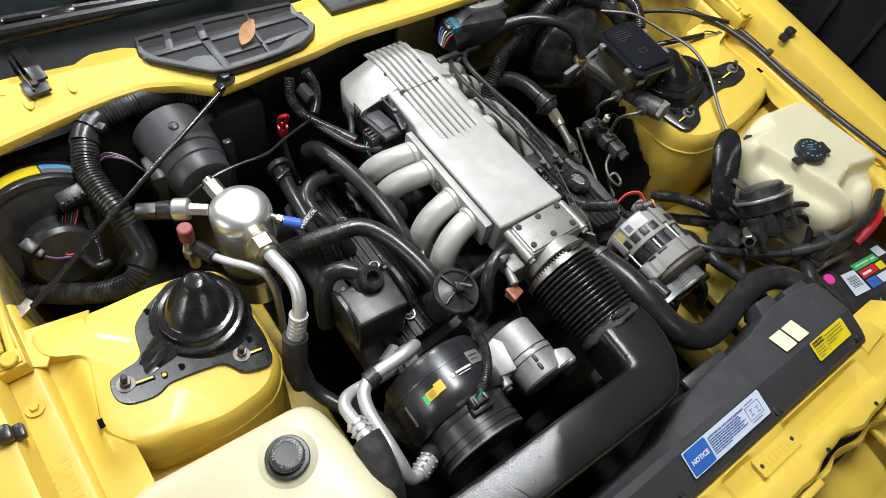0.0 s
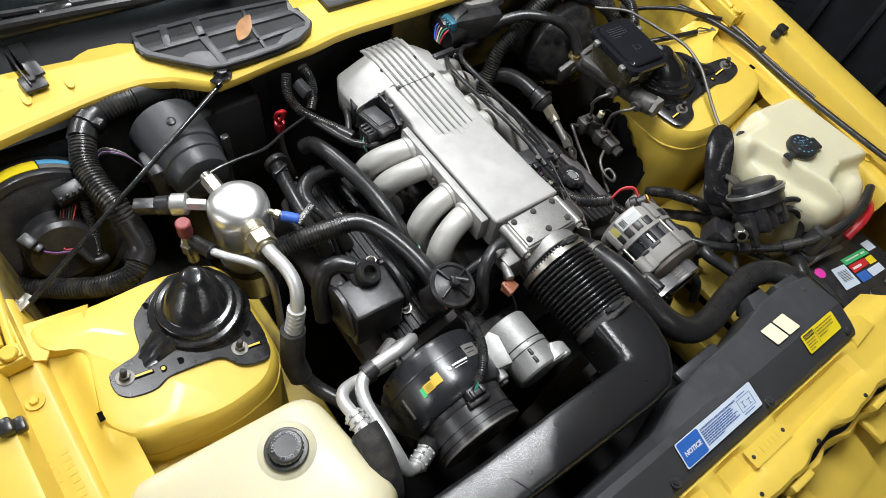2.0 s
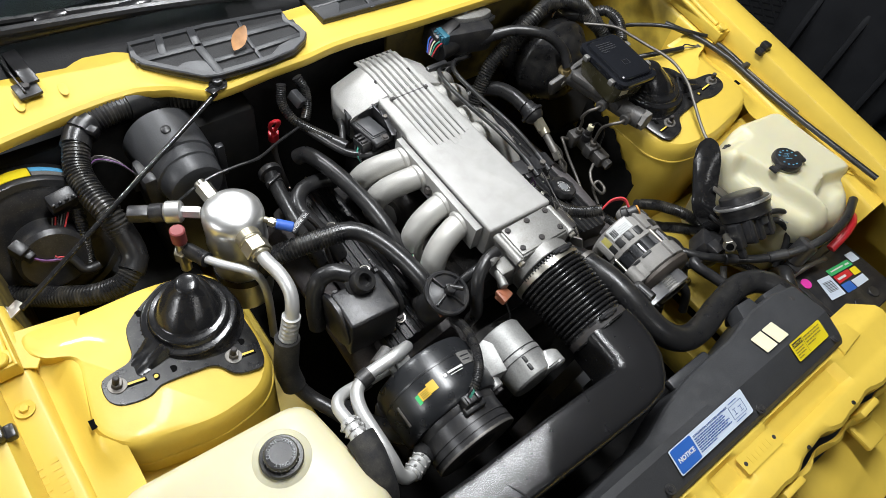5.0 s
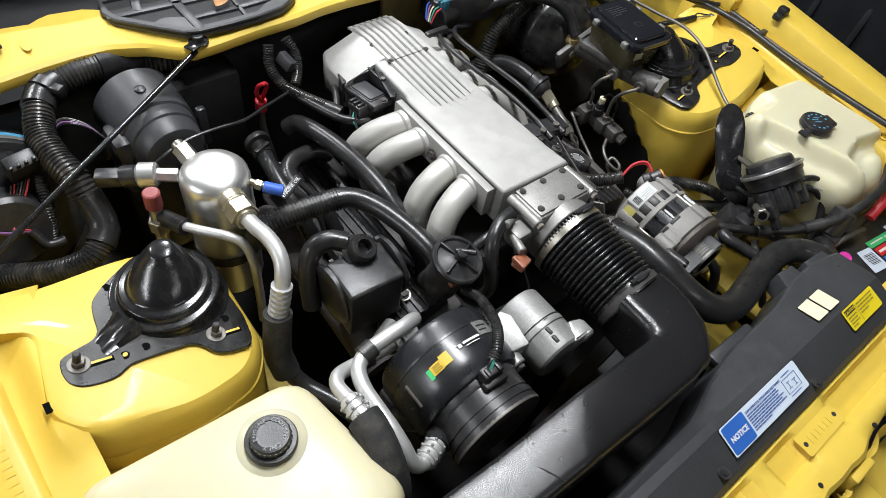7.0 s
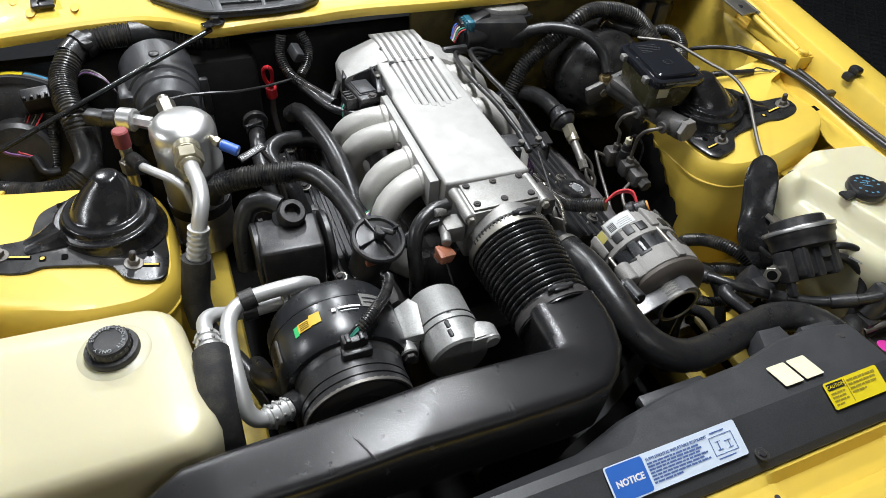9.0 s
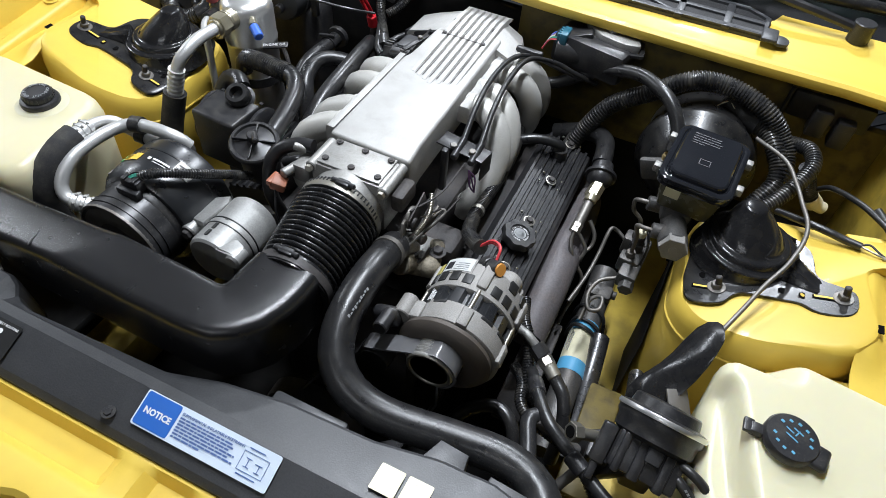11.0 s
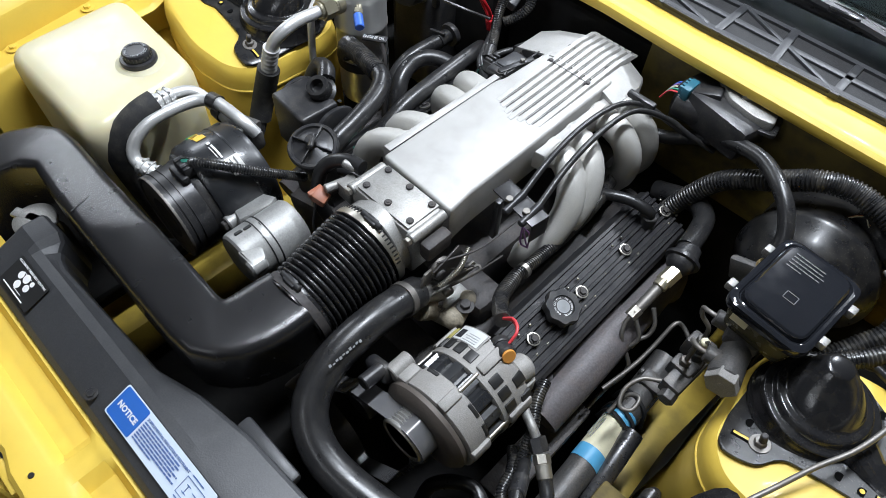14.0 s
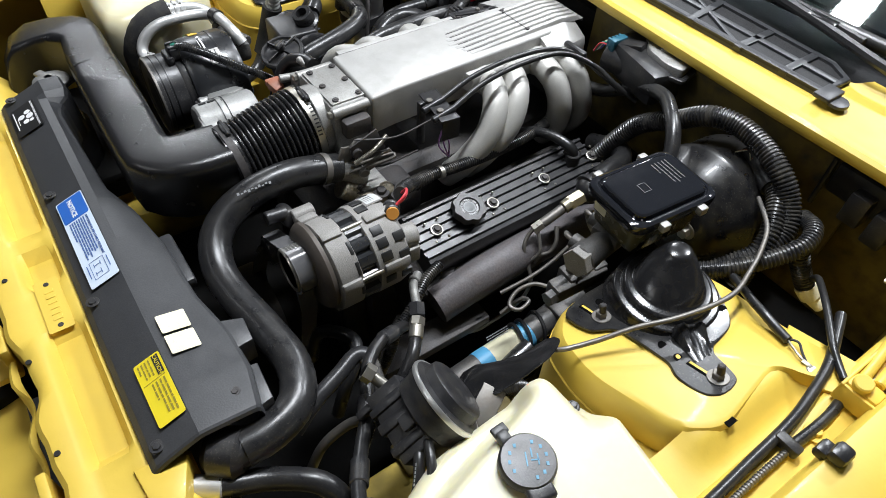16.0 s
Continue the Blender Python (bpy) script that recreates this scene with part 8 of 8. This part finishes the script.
for k in range(4):
    part("wire", tube([(0.425, 0.325, 0.075), (0.44, 0.33 + 0.003 * k, 0.085), (0.452, 0.322 + 0.005 * k, 0.080)], 0.0008, 6), WIREO if k % 2 else TAPE, cr)

wmot = thing("wiper_motor", (0.21, 0.38, 0.08), "dark wiper motor with a cast alloy cover and teal plug", "wiper motor")
wz = pose(0, 0, 0, 0, 0, -12)
part("case", join(box((0.195, 0.372, 0.075), (0.14, 0.065, 0.06), 0.012, m=wz), cyl((0.13, 0.36, 0.07), (0.19, 0.37, 0.07), 0.026)), BLACKP, wmot)
part("cover", prism(round_outline([(0.165, 0.402), (0.17, 0.425), (0.265, 0.405), (0.275, 0.365), (0.245, 0.358), (0.20, 0.368)], 0.008, 3), 0.10, 0.115, 0.005), ALLOY, wmot, "cast alloy cover")
part("knob", join(cyl((0.217, 0.388, 0.112), (0.217, 0.388, 0.120), 0.008), ball((0.217, 0.388, 0.122), 0.008)), ALLOY, wmot)
part("seal", prism(round_outline([(0.155, 0.395), (0.165, 0.43), (0.275, 0.408), (0.285, 0.36), (0.245, 0.350), (0.195, 0.360)], 0.008, 3), 0.095, 0.101, 0.002), RUBBER, wmot)
part("connector_arm", box((0.165, 0.370, 0.098), (0.050, 0.026, 0.02), 0.004, m=pose(0, 0, 0, 0, -15, 15)), BLACKP, wmot)
part("teal_plug", join(box((0.142, 0.361, 0.096), (0.014, 0.034, 0.024), 0.003), *[box((0.133, 0.349 + 0.008 * i, 0.096), (0.006, 0.005, 0.02), 0.001) for i in range(4)]), TEAL, wmot, "teal plug")
for k, mt in enumerate((WIRER, WIREG, TAPE, WIREP, BLUE)):
    part("wire", tube([(0.131, 0.347 + 0.007 * k, 0.094), (0.118, 0.345 + 0.007 * k, 0.090), (0.108, 0.345 + 0.004 * k, 0.07)], 0.0015, 6), mt, wmot)

# ---- throttle cables ----
tc2 = thing("throttle_cables", (0.11, 0.02, 0.07), "black throttle cables on a steel bracket", "cable")
part("bracket", join(box((0.098, 0.020, 0.070), (0.080, 0.030, 0.003), 0.001, m=pose(0, 0, 0, 0, 0, -8)), box((0.098, 0.036, 0.060), (0.080, 0.003, 0.022), 0.001, m=pose(0, 0, 0, 0, 0, -8)), box((0.136, 0.018, 0.052), (0.003, 0.030, 0.038), 0.001, m=pose(0, 0, 0, 0, 0, -8)), box((0.075, 0.004, 0.030), (0.010, 0.012, 0.080), 0.002)), SATINB, tc2)
for k in range(2):
    part("bracket_nut", bolt((0.085 + 0.030 * k, 0.012, 0.0712), r=0.006, h=0.006), DULL, tc2)
for k in range(2):
    x = 0.092 + 0.028 * k
    part("cable", tube([(x, 0.0, 0.066), (x, 0.03, 0.074), (x - 0.010, 0.10, 0.088 + 0.004 * k), (x - 0.018, 0.19, 0.088 + 0.006 * k), (x - 0.012, 0.27, 0.082 + 0.006 * k), (x + 0.015 + 0.01 * k, 0.315, 0.068), (x + 0.06, 0.33, 0.05), (x + 0.10, 0.35, 0.03)], 0.0045, 10), RUBBER, tc2)
    part("ferrule", cyl((x, -0.005, 0.066), (x, 0.035, 0.0745), 0.0058), SATINB, tc2)
part("clamp", box((0.095, 0.312, 0.075), (0.05, 0.012, 0.014), 0.004), SATINB, tc2)
pv = thing("breather_hose", (0.17, 0.22, -0.03), "black rubber breather hose on the valve cover", "hose")
part("hose", tube([(0.10, 0.20, -0.055), (0.13, 0.21, -0.036), (0.165, 0.225, -0.030), (0.20, 0.235, -0.036), (0.205, 0.238, -0.05)], 0.009, 12), RUBBER, pv)
part("elbow", join(cyl((0.205, 0.238, -0.07), (0.205, 0.238, -0.046), 0.013), cyl((0.205, 0.238, -0.046), (0.19, 0.232, -0.042), 0.009)), BLACKP, pv)
el = thing("engine_loom", (0.14, 0.0, -0.03), "corrugated black engine loom beside the valve cover", "wiring")
part("loom", tube([(0.118, 0.26, -0.04), (0.135, 0.18, -0.035), (0.140, 0.10, -0.032), (0.140, 0.03, -0.028), (0.140, -0.02, -0.022), (0.150, -0.055, -0.018)], 0.010, 12, 0.004, 0.0013), CONDUIT, el)
part("tie", tube([(0.1405, -0.005, -0.0245), (0.1402, 0.005, -0.026)], 0.0115, 12), STEEL, el)
part("loom", tube([(0.142, -0.025, -0.02), (0.150, -0.06, -0.012), (0.165, -0.085, 0.002), (0.185, -0.105, 0.016)], 0.0115, 12, 0.004, 0.0013), CONDUIT, el)
for k in range(2):
    part("wire", tube([(0.183, -0.103, 0.016), (0.20, -0.105, 0.034 + 0.004 * k), (0.216, -0.118, 0.042 + 0.004 * k), (0.218, -0.136, 0.034)], 0.0020, 8), WIRER, el, "red wire")
for k in range(3):
    part("wire", tube([(0.11, 0.02, 0.03), (0.118, 0.01 + 0.01 * k, 0.01), (0.12, 0.03, -0.02)], 0.0014, 6), WIREP, el)

# ---- steering side clutter below the driver's side ----
sh = thing("steering_shaft", (0.36, -0.05, -0.26), "dull steering shaft with a white and blue label", "steering shaft")
part("shaft", tube([(0.356, 0.16, -0.225), (0.358, 0.10, -0.238), (0.360, 0.029, -0.249), (0.363, -0.072, -0.252), (0.367, -0.21, -0.265)], 0.0235, 22), GREYIRON, sh)
part("label_sleeve", tube([(0.3604, 0.018, -0.2494), (0.3622, -0.045, -0.2514)], 0.0243, 22), TAPE, sh, "pale paper label")
part("label_band", tube([(0.3599, 0.040, -0.2486), (0.3604, 0.0175, -0.2494)], 0.0246, 22), BLUELAB2, sh, "blue label band")
part("label_band", tube([(0.3622, -0.0445, -0.2514), (0.3629, -0.070, -0.2520)], 0.0246, 22), BLUELAB2, sh, "blue label band")
part("small_print", bars(plane_matrix((0.346, -0.036, -0.2315), (0.02, 1, 0.03), (-0.78, 0, 0.62)), print_lines(0.0, 0.010, 0.048, 4, 0.0042, 0.0014, 12)), INKGREY, sh)
for y in (0.030, 0.014, 0.062):
    part("cable_loop", tube([(0.330, y, -0.262), (0.338, y + 0.004, -0.228), (0.358, y + 0.002, -0.2205), (0.382, y - 0.004, -0.230), (0.392, y - 0.012, -0.265)], 0.0034, 8), RUBBER, sh)
part("clamp_yoke", join(box((0.362, 0.105, -0.232), (0.040, 0.030, 0.050), 0.006, m=pose(0, 0, 0, 10, 0, 0)), cyl((0.336, 0.110, -0.222), (0.390, 0.110, -0.222), 0.008)), GREYIRON, sh)
part("column_tube", tube([(0.388, 0.02, -0.235), (0.394, -0.045, -0.252), (0.399, -0.11, -0.28), (0.40, -0.18, -0.31)], 0.0175, 18), BRUSHED, sh, "bright bare steel tube")
ph2 = thing("steering_hoses", (0.30, -0.1, -0.15), "black power steering hoses with bright fittings", "hose")
part("hose", tube([(0.338, -0.178, -0.094), (0.350, -0.187, -0.099), (0.366, -0.204, -0.104), (0.378, -0.232, -0.13), (0.38, -0.26, -0.18)], 0.0095, 14), RUBBER, ph2)
part("fitting", join(tube([(0.252, -0.118, -0.092), (0.270, -0.137, -0.082), (0.288, -0.148, -0.076), (0.303, -0.154, -0.082)], 0.0068, 14), cyl((0.262, -0.128, -0.086), (0.268, -0.135, -0.083), 0.0095)), ALLOY, ph2, "bright alloy hose fitting")
part("fitting_nut", hexnut((0.303, -0.154, -0.082), (0.319, -0.163, -0.0885), 0.0125), BLACKP, ph2)
part("fitting_nut", join(hexnut((0.321, -0.164, -0.089), (0.331, -0.172, -0.0915), 0.0115), cyl((0.330, -0.171, -0.091), (0.345, -0.183, -0.0965), 0.0105)), STEEL, ph2, "bright hex nut")
part("corrugated_sleeve", tube([(0.285, -0.170, -0.13), (0.304, -0.195, -0.12), (0.315, -0.229, -0.12), (0.340, -0.247, -0.12), (0.380, -0.256, -0.125), (0.396, -0.245, -0.16)], 0.0085, 12, 0.004, 0.001), CONDUIT, ph2)
part("pipe", tube([(0.236, -0.300, -0.19), (0.241, -0.284, -0.13), (0.262, -0.261, -0.12), (0.289, -0.250, -0.118), (0.315, -0.265, -0.122), (0.331, -0.292, -0.15), (0.335, -0.31, -0.2)], 0.0095, 14), RUBBER, ph2)
part("loom", tube([(0.262, -0.085, -0.080), (0.273, -0.117, -0.083), (0.290, -0.143, -0.088), (0.301, -0.168, -0.102), (0.312, -0.193, -0.113), (0.326, -0.214, -0.128), (0.33, -0.24, -0.18)], 0.0085, 12, 0.004, 0.0012), CONDUIT, ph2)
part("hose", tube([(0.412, -0.488, -0.052), (0.419, -0.472, -0.054), (0.432, -0.438, -0.06), (0.465, -0.395, -0.06), (0.492, -0.378, -0.085), (0.50, -0.37, -0.16)], 0.0135, 14), RUBBER, ph2)
part("hose_ferrule", cyl((0.391, -0.520, -0.052), (0.416, -0.484, -0.052), 0.0135), PIPEAL, ph2)
part("union", join(hexnut((0.345, -0.262, -0.075), (0.362, -0.262, -0.085), 0.012), cyl((0.36, -0.262, -0.084), (0.405, -0.268, -0.11), 0.0105)), GREYIRON, ph2, "corroded brown pipe union")
part("junction_box", join(box((0.44, -0.245, -0.125), (0.055, 0.06, 0.05), 0.008, m=pose(0, 0, 0, 15, 10, 35)), box((0.43, -0.26, -0.10), (0.03, 0.03, 0.02), 0.004)), BLACKP, ph2)
part("loom", tube([(0.405, -0.285, -0.09), (0.43, -0.31, -0.09), (0.462, -0.347, -0.10), (0.475, -0.36, -0.14)], 0.0075, 12, 0.0036, 0.0011), CONDUIT, ph2)
part("return_pipe", tube([(0.41, -0.30, -0.10), (0.395, -0.325, -0.12), (0.39, -0.36, -0.15), (0.395, -0.39, -0.2)], 0.007, 10), DULL, ph2)
part("cooler_pipe", tube([(0.375, -0.385, -0.10), (0.360, -0.346, -0.083), (0.345, -0.302, -0.078), (0.335, -0.276, -0.075), (0.338, -0.262, -0.075), (0.347, -0.260, -0.076)], 0.011, 12), SATINB, ph2)
part("bracket", box((0.30, -0.12, -0.2), (0.05, 0.2, 0.02), 0.004), DARKIRON, ph2)

# ---- bonnet hinge, loom and cables on the driver's fender ----
def bonnet_hinge(s):
    h = thing("bonnet_hinge", (s * 0.74, 0.2, 0.06), "yellow bonnet hinge with a folded bracket and zinc plate", "hinge", "bonnet hinges")
    part("bracket", join(box((s * 0.765, 0.165, 0.070), (0.055, 0.150, 0.004), 0.0015, m=pose(0, 0, 0, 5, 0, 0)), box((s * 0.739, 0.165, 0.082), (0.004, 0.150, 0.026), 0.0015, m=pose(0, 0, 0, 5, 0, 0)), box((s * 0.765, 0.092, 0.074), (0.055, 0.004, 0.026), 0.0015)), YELLOW, h)
    part("arm", join(cyl((s * 0.748, 0.115, 0.082), (s * 0.722, 0.33, 0.128), 0.0065), cyl((s * 0.762, 0.12, 0.086), (s * 0.742, 0.33, 0.132), 0.0065), box((s * 0.757, 0.105, 0.082), (0.036, 0.024, 0.018), 0.006)), YELLOW, h)
    part("pivot", cyl((s * 0.752, 0.103, 0.086), (s * 0.752, 0.100, 0.099), 0.010), YELLOW, h)
    x = 0.705 if s > 0 else 0.80
    part("zinc_plate", join(box((s * x, 0.285, 0.128), (0.050, 0.12, 0.004), 0.001, m=pose(0, 0, 0, 10, 0, s * 10)), box((s * (x + 0.024), 0.28, 0.118), (0.004, 0.11, 0.022), 0.001, m=pose(0, 0, 0, 10, 0, s * 10))), STEEL, h, "bare zinc plate with bolt holes")
    for y in (0.25, 0.285, 0.32):
        part("hole", cyl((s * x, y, 0.126 + (y - 0.285) * 0.17), (s * x, y, 0.1313 + (y - 0.285) * 0.17), 0.005, 12, 0.0003), BLACKLAB, h)
    part("hinge_bolt", bolt((s * 0.768, 0.14, 0.071), r=0.007, h=0.007, washer=0.014), STEEL, h)


bonnet_hinge(1)
bonnet_hinge(-1)
fc = thing("fender_cables", (0.7, 0.0, 0.05), "black cables lying along the driver side inner fender", "cable")
part("cable", tube([(0.683, 0.200, 0.062), (0.692, 0.180, 0.0625), (0.715, 0.123, 0.0625), (0.727, 0.070, 0.060), (0.733, 0.026, 0.057), (0.7355, -0.040, 0.050), (0.738, -0.105, 0.045), (0.740, -0.20, 0.042), (0.744, -0.36, 0.040)], 0.0062, 14), RUBBER, fc)
part("cable", tube([(0.618, 0.285, 0.005), (0.628, 0.262, 0.032), (0.645, 0.228, 0.052), (0.668, 0.190, 0.066), (0.700, 0.147, 0.070), (0.722, 0.128, 0.067), (0.736, 0.117, 0.066)], 0.0045, 12), RUBBER, fc)
part("taped_loom", tube([(0.748, 0.100, 0.060), (0.7515, 0.070, 0.057), (0.751, 0.035, 0.055), (0.749, 0.006, 0.053)], 0.0060, 12), CONDUIT, fc)
part("braided_cable", tube([(0.750, 0.000, 0.052), (0.7495, -0.04, 0.050), (0.750, -0.085, 0.047), (0.750, -0.15, 0.045)], 0.0040, 10, 0.004, 0.001), DULL, fc)
part("loom_end", tube([(0.560, 0.180, 0.020), (0.598, 0.150, 0.040), (0.625, 0.138, 0.046), (0.645, 0.132, 0.047), (0.668, 0.124, 0.0505)], 0.0058, 10), RUBBER, fc)
for k in range(2):
    part("lug_wire", tube([(0.666, 0.125, 0.0505), (0.677, 0.118 + 0.010 * k, 0.053 + 0.002 * k), (0.689, 0.112 + 0.006 * k, 0.055), (0.703, 0.110, 0.0535)], 0.0015, 8), INKDARK if k else STEEL, fc)
part("ground_lug", join(cyl((0.708, 0.109, 0.052), (0.708, 0.109, 0.0552), 0.0065, 18), box((0.700, 0.1105, 0.0542), (0.012, 0.006, 0.003), 0.001)), STEEL, fc)
part("clip", box((0.746, 0.006, 0.056), (0.028, 0.013, 0.014), 0.003), BLACKP, fc)
fu = thing("relay_bracket", (0.60, 0.42, 0.05), "black relay bracket on the shaded firewall corner", "bracket")
part("bracket", join(box((0.60, 0.415, 0.075), (0.13, 0.03, 0.05), 0.006), box((0.59, 0.395, 0.06), (0.03, 0.03, 0.05), 0.004), box((0.63, 0.395, 0.05), (0.03, 0.03, 0.05), 0.004)), BLACKP, fu)
part("rod", cyl((0.53, 0.40, 0.02), (0.53, 0.40, 0.105), 0.004), SATINB, fu)
